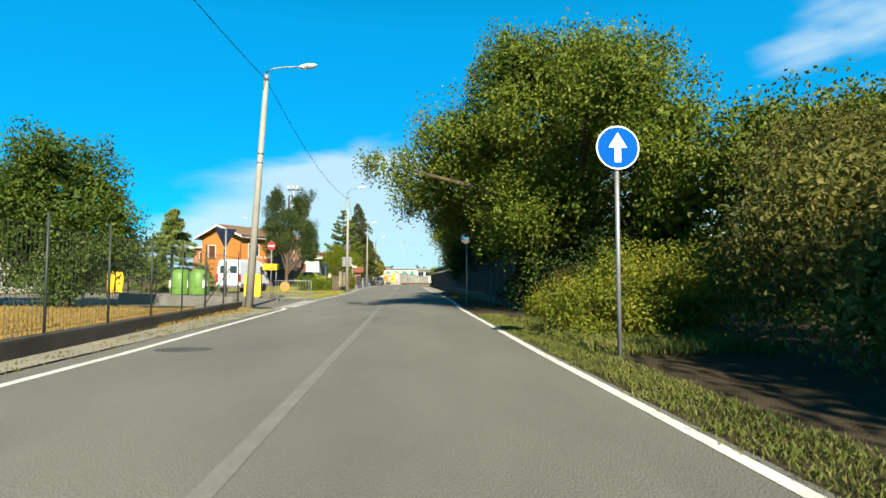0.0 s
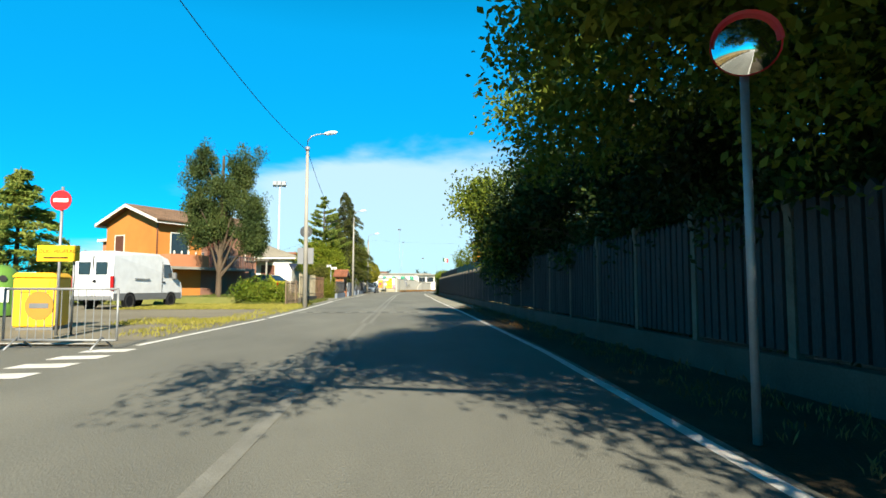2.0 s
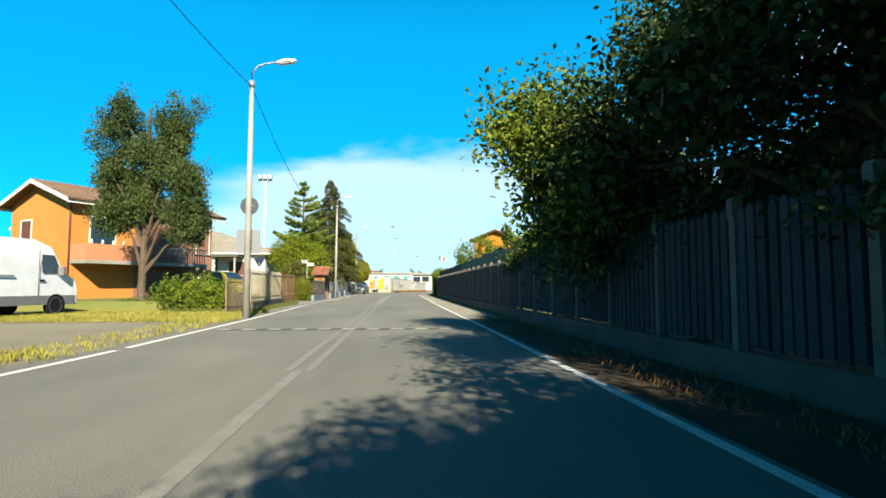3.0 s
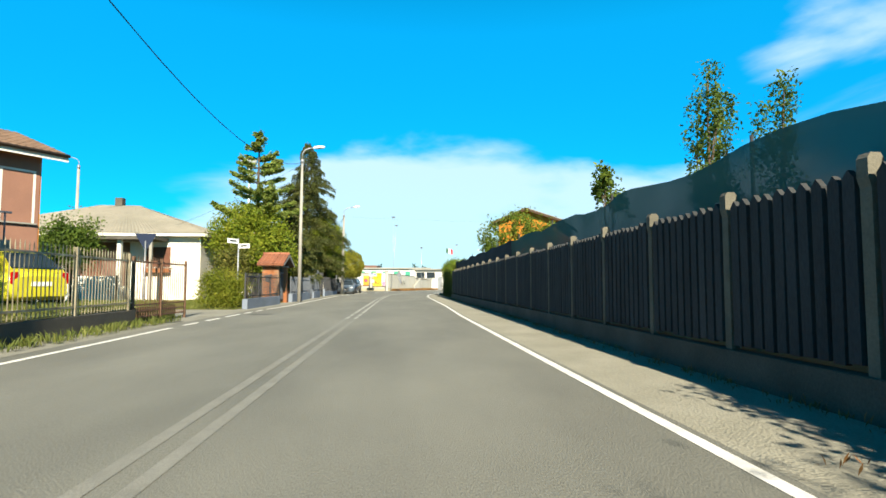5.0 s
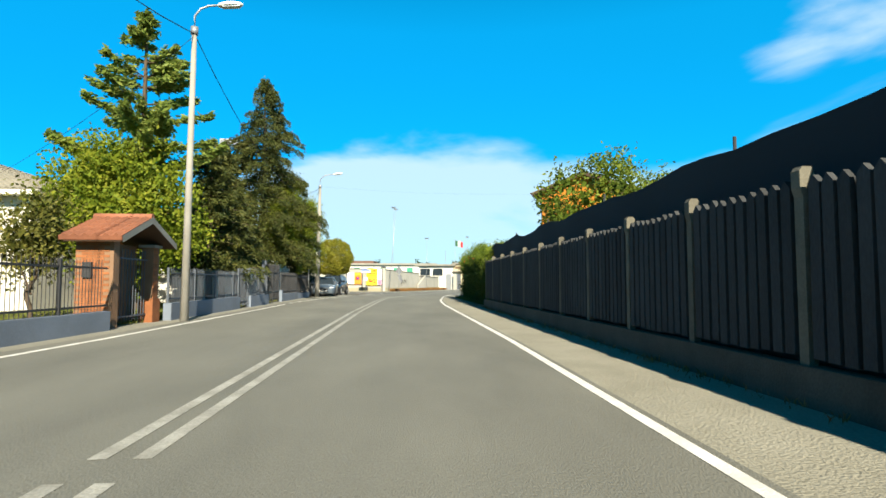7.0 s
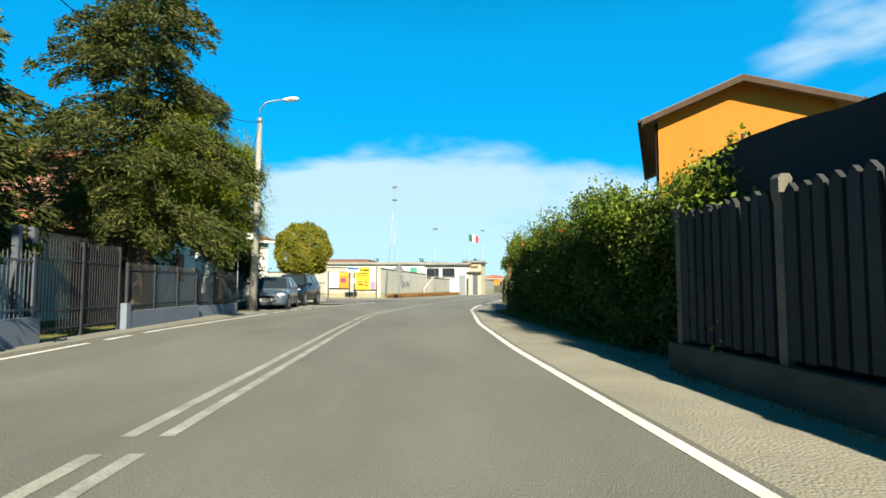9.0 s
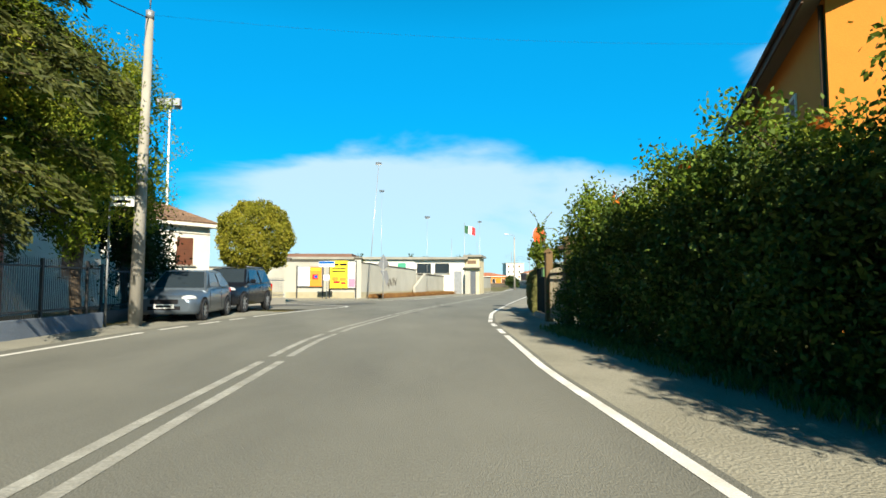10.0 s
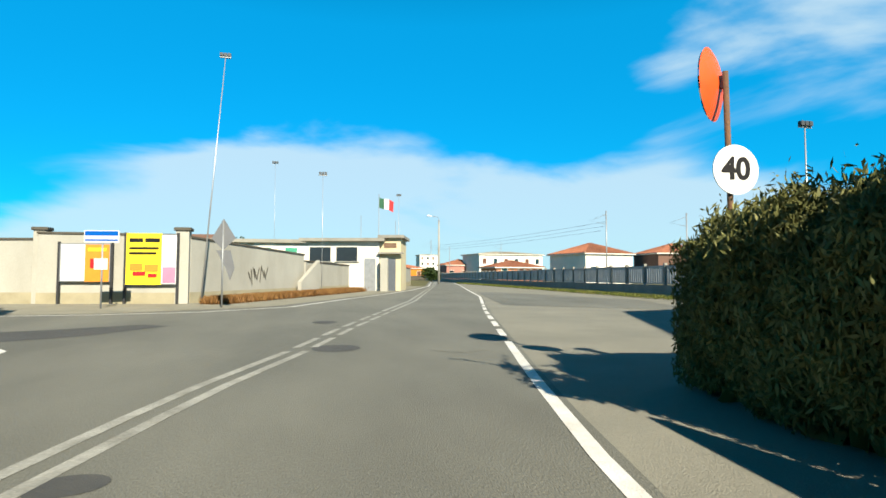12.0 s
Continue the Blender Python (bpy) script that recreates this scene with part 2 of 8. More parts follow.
M["tile_grey"] = surface("tile_grey", (0.228, 0.208, 0.168), (0.181, 0.168, 0.134), 0.9, 0.9, 0, 0.3, 30, 0.2, 0.3)
M["brick"] = surface("brick", (0.27, 0.1, 0.038), (0.2, 0.076, 0.03), 6.0, 0.9, 0, 0.3, 60, 0.25, 0.3, per_piece=0.18)
M["mortar"] = surface("mortar", (0.21, 0.125, 0.075), (0.17, 0.105, 0.065), 3.0, 0.95, 0, 0.3, 60, 0.2, 0.2)
M["dark_wood"] = surface("dark_wood", (0.067, 0.0369, 0.0201), (0.0469, 0.0268, 0.0147), 2, 0.75, 0, 0.3, 30, 0.3, 0.3, stretch=(1, 1, 0.15))
M["grey_wood"] = surface("grey_wood", (0.181, 0.134, 0.0871), (0.114, 0.0804, 0.0536), 2, 0.85, 0, 0.3, 30, 0.3, 0.25, per_piece=0.25, stretch=(1, 1, 0.15))
M["bark"] = surface("bark", (0.101, 0.0737, 0.0503), (0.057, 0.0436, 0.0301), 3, 0.95, 0, 0.8, 18, 0.4, 0.2, stretch=(1, 1, 0.3), depth=0.04)
M["steel"] = plain("steel", (0.42, 0.43, 0.44), 0.45, 0.7)
M["galvanised"] = surface("galvanised", (0.268, 0.281, 0.295), (0.214, 0.228, 0.241), 5, 0.5, 0.5, 0.05, 60, 0.12)
M["iron_dark"] = surface("iron_dark", (0.0235, 0.0255, 0.0281), (0.0369, 0.0369, 0.0389), 5, 0.55, 0.2, 0.1, 60, 0.2)
M["iron_grey"] = surface("iron_grey", (0.0871, 0.101, 0.121), (0.067, 0.0771, 0.0938), 5, 0.55, 0.2, 0.1, 60, 0.2)
M["rust"] = surface("rust", (0.147, 0.0737, 0.0369), (0.0804, 0.0503, 0.0335), 6, 0.85, 0.1, 0.3, 50, 0.3)
M["fence_wire"] = plain("fence_wire", (0.0235, 0.0335, 0.0301), 0.6, 0.1)
M["white_sign"] = plain("white_sign", (0.68, 0.68, 0.663), 0.4)
M["blue_sign"] = plain("blue_sign", (0.002, 0.075, 0.34), 0.85, 0, 0.05)
M["red_sign"] = plain("red_sign", (0.552, 0.0127, 0.017), 0.4)
M["orange_red"] = plain("orange_red", (0.722, 0.085, 0.017), 0.45)
M["sign_back"] = plain("sign_back", (0.161, 0.168, 0.181), 0.6, 0.3)
M["sign_navy"] = plain("sign_navy", (0.012, 0.02, 0.045), 0.7, 0, 0.15)
# cream wall with the shade under the eave put into its colour
M["shed_wall"] = surface("shed_wall", (0.24, 0.215, 0.165), (0.17, 0.15, 0.115), 0.9, 0.9, 0, 0.3, 35, 0.2, 0.25)
# hedge top: the sunlight on it is put into this brighter green
M["leaf_hedge_sunlit"] = leafy("leaf_hedge_sunlit", (0.03, 0.06, 0.006), (0.095, 0.145, 0.012), (0.25, 0.27, 0.03), 0.2)
M["sign_dark"] = plain("sign_dark", (0.0335, 0.0402, 0.0469), 0.6, 0.2)
M["black_paint"] = plain("black_paint", (0.008, 0.008, 0.01), 0.7, 0, 0.2)
M["yellow_paint"] = surface("yellow_paint", (0.722, 0.425, 0.0085), (0.637, 0.365, 0.0085), 2, 0.5, 0, 0.05, 60, 0.08)
M["yellow_poster"] = surface("yellow_poster", (0.748, 0.578, 0.017), (0.697, 0.527, 0.017), 2, 0.6, 0, 0.05, 60, 0.06)
M["orange_poster"] = plain("orange_poster", (0.57, 0.201, 0.0134), 0.6)
M["pink_poster"] = plain("pink_poster", (0.503, 0.168, 0.268), 0.6)
M["green_plastic"] = surface("green_plastic", (0.107, 0.228, 0.0335), (0.0871, 0.188, 0.0335), 2, 0.5, 0, 0.08, 50, 0.12)
M["green_paint"] = plain("green_paint", (0.0201, 0.221, 0.134), 0.5)
M["green_box"] = plain("green_box", (0.0335, 0.107, 0.0201), 0.55)
M["van_white"] = plain("van_white", (0.663, 0.68, 0.697), 0.25)
M["bumper_grey"] = plain("bumper_grey", (0.134, 0.141, 0.147), 0.6)
M["car_grey"] = plain("car_grey", (0.11, 0.14, 0.175), 0.28, 0.55)
M["car_black"] = plain("car_black", (0.00804, 0.01, 0.0147), 0.2, 0.2)
M["car_yellow"] = plain("car_yellow", (0.469, 0.415, 0.0201), 0.3)
M["rubber"] = plain("rubber", (0.018, 0.018, 0.02), 0.8)
M["rim"] = plain("rim", (0.45, 0.46, 0.48), 0.35, 0.8)
M["lamp_glass"] = plain("lamp_glass", (0.42, 0.44, 0.46), 0.12)
M["red_lens"] = plain("red_lens", (0.302, 0.0067, 0.0067), 0.2)
M["window_glass"] = plain("window_glass", (0.02, 0.028, 0.035), 0.06, 0.0, 0.8, 0.02)
M["shutter_brown"] = surface("shutter_brown", (0.114, 0.0402, 0.0201), (0.0871, 0.0335, 0.0188), 3, 0.6, 0, 0.1, 40, 0.15)
M["flag_cloth"] = plain("flag_cloth", (0.595, 0.595, 0.578), 0.8)
M["flag_green"] = plain("flag_green", (0.01, 0.0737, 0.0335), 0.8)
M["flag_red"] = plain("flag_red", (0.402, 0.0201, 0.0235), 0.8)
M["wheel_cloth"] = plain("cloth_blue", (0.0536, 0.067, 0.214), 0.9)


def mirror_material():
    m, nt, bsdf = nodes_of("mirror")
    bsdf.inputs["Base Color"].default_value = (0.85, 0.87, 0.88, 1)
    bsdf.inputs["Metallic"].default_value, bsdf.inputs["Roughness"].default_value = 1.0, 0.02
    return m


def netting(name, colour, holes):
    m, nt, bsdf = nodes_of(name)
    n, l = nt.nodes.new, nt.links.new
    geo, no = n("ShaderNodeNewGeometry"), n("ShaderNodeTexNoise")
    no.inputs["Scale"].default_value = 1.3
    l(geo.outputs["Position"], no.inputs["Vector"])
    mr = n("ShaderNodeMapRange")
    mr.inputs["To Min"].default_value, mr.inputs["To Max"].default_value = max(holes - 0.1, 0.0), holes * 1.9
    l(no.outputs["Fac"], mr.inputs["Value"])
    bsdf.inputs["Base Color"].default_value, bsdf.inputs["Roughness"].default_value = (*colour, 1), 0.9
    t, mx = n("ShaderNodeBsdfTransparent"), n("ShaderNodeMixShader")
    l(mr.outputs[0], mx.inputs[0]), l(bsdf.outputs[0], mx.inputs[1]), l(t.outputs[0], mx.inputs[2])
    l(mx.outputs[0], nt.nodes["Material Output"].inputs[0])
    return m


M["mirror"] = mirror_material()
M["net_green"] = netting("net_green", (0.004, 0.075, 0.066), 0.035)
M["net_dark"] = netting("net_dark", (0.004, 0.009, 0.014), 0.0)
M["leaf"] = leafy("leaf", (0.027, 0.05, 0.005), (0.094, 0.132, 0.012), (0.21, 0.225, 0.026), 0.26)
M["leaf_bright"] = leafy("leaf_bright", (0.045, 0.085, 0.008), (0.12, 0.17, 0.014), (0.25, 0.26, 0.032), 0.4)
# dark green trees; also growth whose shade is put into the leaf colour
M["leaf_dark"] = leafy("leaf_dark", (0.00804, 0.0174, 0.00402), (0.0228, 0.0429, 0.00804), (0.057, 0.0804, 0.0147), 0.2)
M["leaf_mid"] = leafy("leaf_mid", (0.018, 0.038, 0.006), (0.058, 0.095, 0.011), (0.14, 0.175, 0.024), 0.3)
M["leaf_yellow"] = leafy("leaf_yellow", (0.06, 0.10, 0.008), (0.17, 0.215, 0.016), (0.32, 0.31, 0.035), 0.45)
M["leaf_brown"] = leafy("leaf_brown", (0.03, 0.036, 0.007), (0.085, 0.09, 0.016), (0.2, 0.175, 0.042), 0.25)
M["leaf_bank"] = leafy("leaf_bank", (0.05, 0.078, 0.006), (0.135, 0.155, 0.012), (0.28, 0.24, 0.032), 0.3)
M["leaf_topiary"] = leafy("leaf_topiary", (0.085, 0.095, 0.008), (0.19, 0.185, 0.016), (0.32, 0.28, 0.032), 0.25)
M["needle_olive"] = leafy("needle_olive", (0.0201, 0.0281, 0.0067), (0.0523, 0.0636, 0.0134), (0.127, 0.124, 0.0301), 0.25)
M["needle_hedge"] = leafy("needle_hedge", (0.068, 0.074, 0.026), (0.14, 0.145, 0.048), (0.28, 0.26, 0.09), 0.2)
M["needle_cedar"] = leafy("needle_cedar", (0.017, 0.032, 0.01), (0.045, 0.07, 0.018), (0.11, 0.13, 0.034), 0.25)
M["needle_bright"] = leafy("needle_bright", (0.07, 0.11, 0.018), (0.17, 0.22, 0.04), (0.30, 0.31, 0.08), 0.4)
M["blade"] = leafy("blade", (0.0804, 0.0804, 0.0201), (0.154, 0.141, 0.0402), (0.268, 0.221, 0.0871), 0.3)
M["blade_rust"] = leafy("blade_rust", (0.107, 0.0536, 0.0201), (0.201, 0.101, 0.0335), (0.281, 0.168, 0.0603), 0.25)
M["blade_dry"] = leafy("blade_dry", (0.17, 0.115, 0.03), (0.28, 0.19, 0.05), (0.40, 0.29, 0.10), 0.3)
M["blade_sun"] = leafy("blade_sun", (0.16, 0.16, 0.025), (0.27, 0.25, 0.045), (0.38, 0.34, 0.09), 0.3)
# hedge face: its shade is put into this darker green
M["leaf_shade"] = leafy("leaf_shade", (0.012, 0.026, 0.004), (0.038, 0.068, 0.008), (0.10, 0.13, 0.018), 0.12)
M["leaf_rust"] = leafy("leaf_rust", (0.04, 0.022, 0.008), (0.09, 0.048, 0.016), (0.15, 0.085, 0.03), 0.2)
M["blade_green"] = leafy("blade_green", (0.0469, 0.067, 0.0134), (0.107, 0.127, 0.0268), (0.201, 0.188, 0.0536), 0.3)

# ---- builders ----
def box(bm, x0, x1, y0, y1, z0, z1, turn=None):
    vs = [bm.verts.new((x, y, z)) for z in (z0, z1) for y in (y0, y1) for x in (x0, x1)]
    for f in ((0, 2, 3, 1), (4, 5, 7, 6), (0, 1, 5, 4), (2, 6, 7, 3), (0, 4, 6, 2), (1, 3, 7, 5)):
        bm.faces.new([vs[i] for i in f])
    if turn is not None:
        for v in vs:
            v.co = turn @ v.co
    return vs


def tube(bm, p0, p1, r0, r1=None, n=10, caps=True):
    p0, p1 = Vector(p0), Vector(p1)
    r1 = r0 if r1 is None else r1
    q = (p1 - p0).to_track_quat("Z", "Y").to_matrix()
    rings = []
    for p, r in ((p0, r0), (p1, r1)):
        rings.append([bm.verts.new(p + q @ Vector((math.cos(a) * r, math.sin(a) * r, 0))) for a in (2 * math.pi * k / n for k in range(n))])
    for k in range(n):
        bm.faces.new((rings[0][k], rings[0][(k + 1) % n], rings[1][(k + 1) % n], rings[1][k])).smooth = n > 6
    if caps:
        bm.faces.new(rings[0][::-1]), bm.faces.new(rings[1])


def pipe(bm, pts, r, n=8):
    pts = [Vector(p) for p in pts]
    if (pts[0] - pts[-1]).length < 1e-6:      # a closed frame: joined straight pieces
        for a, b in zip(pts[:-1], pts[1:]):
            tube(bm, a, b, r, r, n)
        return
    rings = []
    for k, p in enumerate(pts):
        way = (pts[min(k + 1, len(pts) - 1)] - pts[max(k - 1, 0)]).normalized()
        q = way.to_track_quat("Z", "Y").to_matrix()
        rings.append([bm.verts.new(p + q @ Vector((math.cos(2 * math.pi * j / n) * r, math.sin(2 * math.pi * j / n) * r, 0))) for j in range(n)])
    for a, b in zip(rings[:-1], rings[1:]):
        near = min(range(n), key=lambda s: (b[s].co - a[0].co).length)
        for j in range(n):
            bm.faces.new((a[j], a[(j + 1) % n], b[(near + j + 1) % n], b[(near + j) % n])).smooth = True
    bm.faces.new(rings[0][::-1]), bm.faces.new(rings[-1])


def poly(bm, pts):
    return bm.faces.new([bm.verts.new(p) for p in pts])


def prism(bm, outline, y0, y1, turn=None):
    """An outline in x and z pushed from y0 to y1."""
    a, b = [bm.verts.new((x, y0, z)) for x, z in outline], [bm.verts.new((x, y1, z)) for x, z in outline]
    bm.faces.new(a), bm.faces.new(b[::-1])
    k = len(outline)
    for i in range(k):
        bm.faces.new((a[i], b[i], b[(i + 1) % k], a[(i + 1) % k]))
    if turn is not None:
        for v in a + b:
            v.co = turn @ v.co


def disc(bm, r, z0, z1, n=36, turn=None):
    """A flat round plate about the z axis."""
    vs = []
    for z in (z0, z1):
        vs.append([bm.verts.new((math.cos(2 * math.pi * k / n) * r, math.sin(2 * math.pi * k / n) * r, z)) for k in range(n)])
    bm.faces.new(vs[0][::-1]), bm.faces.new(vs[1])
    for k in range(n):
        bm.faces.new((vs[0][k], vs[0][(k + 1) % n], vs[1][(k + 1) % n], vs[1][k]))
    if turn is not None:
        for v in vs[0] + vs[1]:
            v.co = turn @ v.co


def part(name, bm, material, parent=None, label="", bevel=0.0):
    """Links a bmesh as one mesh object, under a thing or a part where given."""
    bmesh.ops.recalc_face_normals(bm, faces=bm.faces[:])
    if bevel:
        bmesh.ops.bevel(bm, geom=bm.edges[:], offset=bevel, segments=2, affect="EDGES", clamp_overlap=True)
    me = bpy.data.meshes.new(name)
    bm.to_mesh(me)
    bm.free()
    me.materials.append(M[material] if isinstance(material, str) else material)
    ob = new(name, me)
    if parent is not None:
        ob.parent = parent
    if label:
        tagged(ob, label)
    return ob


def shape(name, fill, material, parent=None, label="", bevel=0.0):
    bm = bmesh.new()
    fill(bm)
    return part(name, bm, material, parent, label, bevel)


def boxed(name, b, material, parent=None, label="", bevel=0.0, turn=None):
    bm = bmesh.new()
    box(bm, *b, turn=turn)
    return part(name, bm, material, parent, label, bevel)


def thing(name, label, category, group="", at=None):
    ob = new(name)
    if at is not None:
        ob.matrix_world = at
    return tagged(ob, label, category, group)


def structure(ob, label="", category=""):
    return tagged(ob, label, category, kind="structure")


def mesh_from(name, co, quads, material, parent=None, label="", smooth=False):
    """A mesh object out of arrays of corners and four-sided faces."""
    me = bpy.data.meshes.new(name)
    co, quads = np.asarray(co, np.float32), np.asarray(quads, np.int32)
    me.vertices.add(len(co)), me.loops.add(quads.size), me.polygons.add(len(quads))
    me.vertices.foreach_set("co", co.ravel())
    me.loops.foreach_set("vertex_index", quads.ravel())
    me.polygons.foreach_set("loop_start", np.arange(0, quads.size, 4, dtype=np.int32))
    me.update(calc_edges=True)
    me.validate()
    me.materials.append(M[material])
    ob = new(name, me)
    if parent is not None:
        ob.parent = parent
    if label:
        tagged(ob, label)
    return ob


def leaves(rng, centres, length, width, droop=0.0, along=None):
    """Corners and faces of pointed leaves at the given centres, each turned at random."""
    n = len(centres)
    a = rng.normal(size=(n, 3))
    if along is not None:
        a = a * 0.45 + along
    a[:, 2] -= droop
    a /= np.linalg.norm(a, axis=1)[:, None]
    b = np.cross(a, rng.normal(size=(n, 3)))
    b /= np.linalg.norm(b, axis=1)[:, None] + 1e-9
    s = rng.uniform(0.65, 1.35, (n, 1))
    ln, wd = a * length * s * 0.5, b * width * s * 0.5
    co = np.stack([centres - ln, centres + wd - ln * 0.15, centres + ln, centres - wd - ln * 0.15], 1).reshape(-1, 3)
    return co, np.arange(4 * n).reshape(-1, 4)


def cloud(rng, blobs, n, clump=0.28, per=26, shell=0.55, floor=0.02, lumps=12):
    """Leaf places in clumps on and in a set of blobs (x, y, z, rx, ry, rz)."""
    blobs = np.asarray(blobs, float)
    area = (blobs[:, 3] * blobs[:, 4] + blobs[:, 4] * blobs[:, 5] + blobs[:, 3] * blobs[:, 5])
    k = max(1, n // per)
    pick = rng.choice(len(blobs), k, p=area / area.sum())
    d = rng.normal(size=(k, 3))
    d /= np.linalg.norm(d, axis=1)[:, None]
    r = shell + (1 - shell) * rng.uniform(0, 1, (k, 1)) ** 0.6
    r *= 1 + 0.16 * np.sin(d[:, :1] * 7 + pick[:, None]) * np.cos(d[:, 2:] * 6 + d[:, 1:2] * 5)
    c = blobs[pick, :3] + d * blobs[pick, 3:] * r
    if lumps:                                 # two thirds of the clumps sit on smaller lobes of each blob
        w = rng.normal(size=(len(blobs), lumps, 3))
        w /= np.linalg.norm(w, axis=2)[:, :, None]
        lobe = blobs[:, None, :3] + w * blobs[:, None, 3:] * rng.uniform(0.45, 0.95, (len(blobs), lumps, 1))
        big = blobs[:, None, 3:] * rng.uniform(0.22, 0.46, (len(blobs), lumps, 1))
        j = rng.integers(0, lumps, k)
        use = rng.uniform(size=k) < 0.68
        c[use] = (lobe[pick, j] + d * big[pick, j] * r)[use]
    places = np.repeat(c, per, 0) + np.clip(rng.normal(size=(k * per, 3)), -1.5, 1.5) * clump * np.repeat(rng.uniform(0.6, 1.3, (k, 1)), per, 0)
    return places[places[:, 2] > floor]


def limbs(bm, base, top, r, ends, rng):
    """A tapered, slightly bent trunk and limbs from it to the given ends."""
    base, top = Vector(base), Vector(top)
    pts = [base.lerp(top, k / 5) + Vector((rng.normal() * 0.06, rng.normal() * 0.06, 0)) * (k > 0) for k in range(6)]
    for k in range(5):
        tube(bm, pts[k], pts[k + 1], r * (1 - 0.13 * k), r * (1 - 0.13 * (k + 1)), 9, False)
    for e in ends:
        e = Vector(e)
        h = min(max((e.z - base.z) * rng.uniform(0.3, 0.7), 0.1), (top.z - base.z))
        s = base.lerp(top, h / max(top.z - base.z, 0.1))
        m = s.lerp(e, 0.5) + Vector((0, 0, 0.12 * (e - s).length))
        tube(bm, s, m, r * 0.42, r * 0.28, 6, False), tube(bm, m, e, r * 0.28, r * 0.08, 6, False)


def broadleaf(name, label, base, top, r, blobs, n, leaf, size=(0.16, 0.09), seed=1, bark="bark", clump=0.28, category="tree", per=26, shell=0.55, droop=0.15, lumps=12, inner=0.95):
    rng = np.random.default_rng(seed)
    t = thing(name, label, category, at=Matrix.Translation(base))
    inv = Vector(base)
    bm = bmesh.new()
    ends = [(b[0] + rng.normal() * b[3] * 0.3, b[1] + rng.normal() * b[4] * 0.3, b[2]) for b in blobs for _ in range(2)]
    if len(ends) > 30:
        ends = ends[::len(ends) // 15]
    limbs(bm, (0, 0, -0.05), Vector(top) - inv, r, [Vector(e) - inv for e in ends], rng)
    part("trunk", bm, bark, t)
    co, q = leaves(rng, cloud(rng, blobs, n, clump, per, shell, 0.02, lumps), size[0], size[1], droop)
    if inner:                                 # larger leaves close the inside of each mass
        deep = []
        for b in blobs:
            if min(b[3:]) > 0.75:
                m = int(inner * 2 * (b[3] * b[4] + b[4] * b[5] + b[3] * b[5]) / (size[0] * size[1] * 4.4))
                d = rng.normal(size=(m, 3))
                d /= np.linalg.norm(d, axis=1)[:, None]
                deep.append(np.array(b[:3]) + d * np.array(b[3:]) * rng.uniform(0.3, 0.68, (m, 1)))
        if deep:
            deep = np.concatenate(deep)
            c2, q2 = leaves(rng, deep[deep[:, 2] > 0.05], size[0] * 2.4, size[1] * 2.4, droop)
            q = np.concatenate([q, q2 + len(co)])
            co = np.concatenate([co, c2])
    mesh_from("crown", co - np.array(base), q, leaf, t)
    return t


def conifer(name, label, base, height, radius, n, leaf, seed=1, low=0.08, droop=0.35, tiers=None, sparse=1.0, size=(0.22, 0.055), category="conifer"):
    """A straight stem with whorls of branches, hung with needle sprays."""
    rng = np.random.default_rng(seed)
    t = thing(name, label, category, at=Matrix.Translation(base))
    bm = bmesh.new()
    tube(bm, (0, 0, -0.05), (0, 0, height * 0.97), 0.018 * height + 0.03, 0.02, 9, False)
    tiers = tiers or int(height * 2.2)
    cs, al = [], []
    total = 0.0
    rods = []
    for k in range(tiers):
        f = low + (1 - low) * (k + rng.uniform(-0.3, 0.3)) / tiers
        f = min(max(f, low), 0.985)
        reach = radius * (1 - f) ** 0.8 * rng.uniform(0.75, 1.15) + 0.12
        for j in range(rng.integers(5, 8)):
            a = rng.uniform(0, 2 * math.pi)
            ln = reach * rng.uniform(0.65, 1.15)
            rods.append((f * height, a, ln))
            total += ln
    for z, a, ln in rods:
        m = max(3, int(n * ln / total))
        u = rng.uniform(0.12, 1, m) ** 0.7
        rise = ln * (0.18 * u - droop * u * u)
        way = np.array([math.cos(a), math.sin(a), 0])
        p = way * (u * ln)[:, None]
        p[:, 2] = z + rise
        spread = 0.07 + 0.16 * ln * (1 - u) * sparse
        side = np.array([-way[1], way[0], 0])
        p += side * (rng.normal(size=m) * spread)[:, None]
        p[:, 2] += rng.normal(size=m) * 0.06 - np.abs(rng.normal(size=m)) * 0.24 * droop * 2
        cs.append(p)
        d = np.tile(way, (m, 1))
        d[:, 2] = -droop * 1.2 * u
        al.append(d + side * rng.normal(size=(m, 1)) * 0.5)
        e = way * ln
        tube(bm, (0, 0, z), (e[0] * 0.9, e[1] * 0.9, z + ln * (0.16 - droop * 0.8)), 0.02 + 0.008 * ln, 0.006, 4, False)
    part("trunk", bm, "bark", t)
    c = np.concatenate(cs)
    co, q = leaves(rng, c, size[0], size[1], 0.1, np.concatenate(al))
    mesh_from("crown", co, q, leaf, t)
    return t


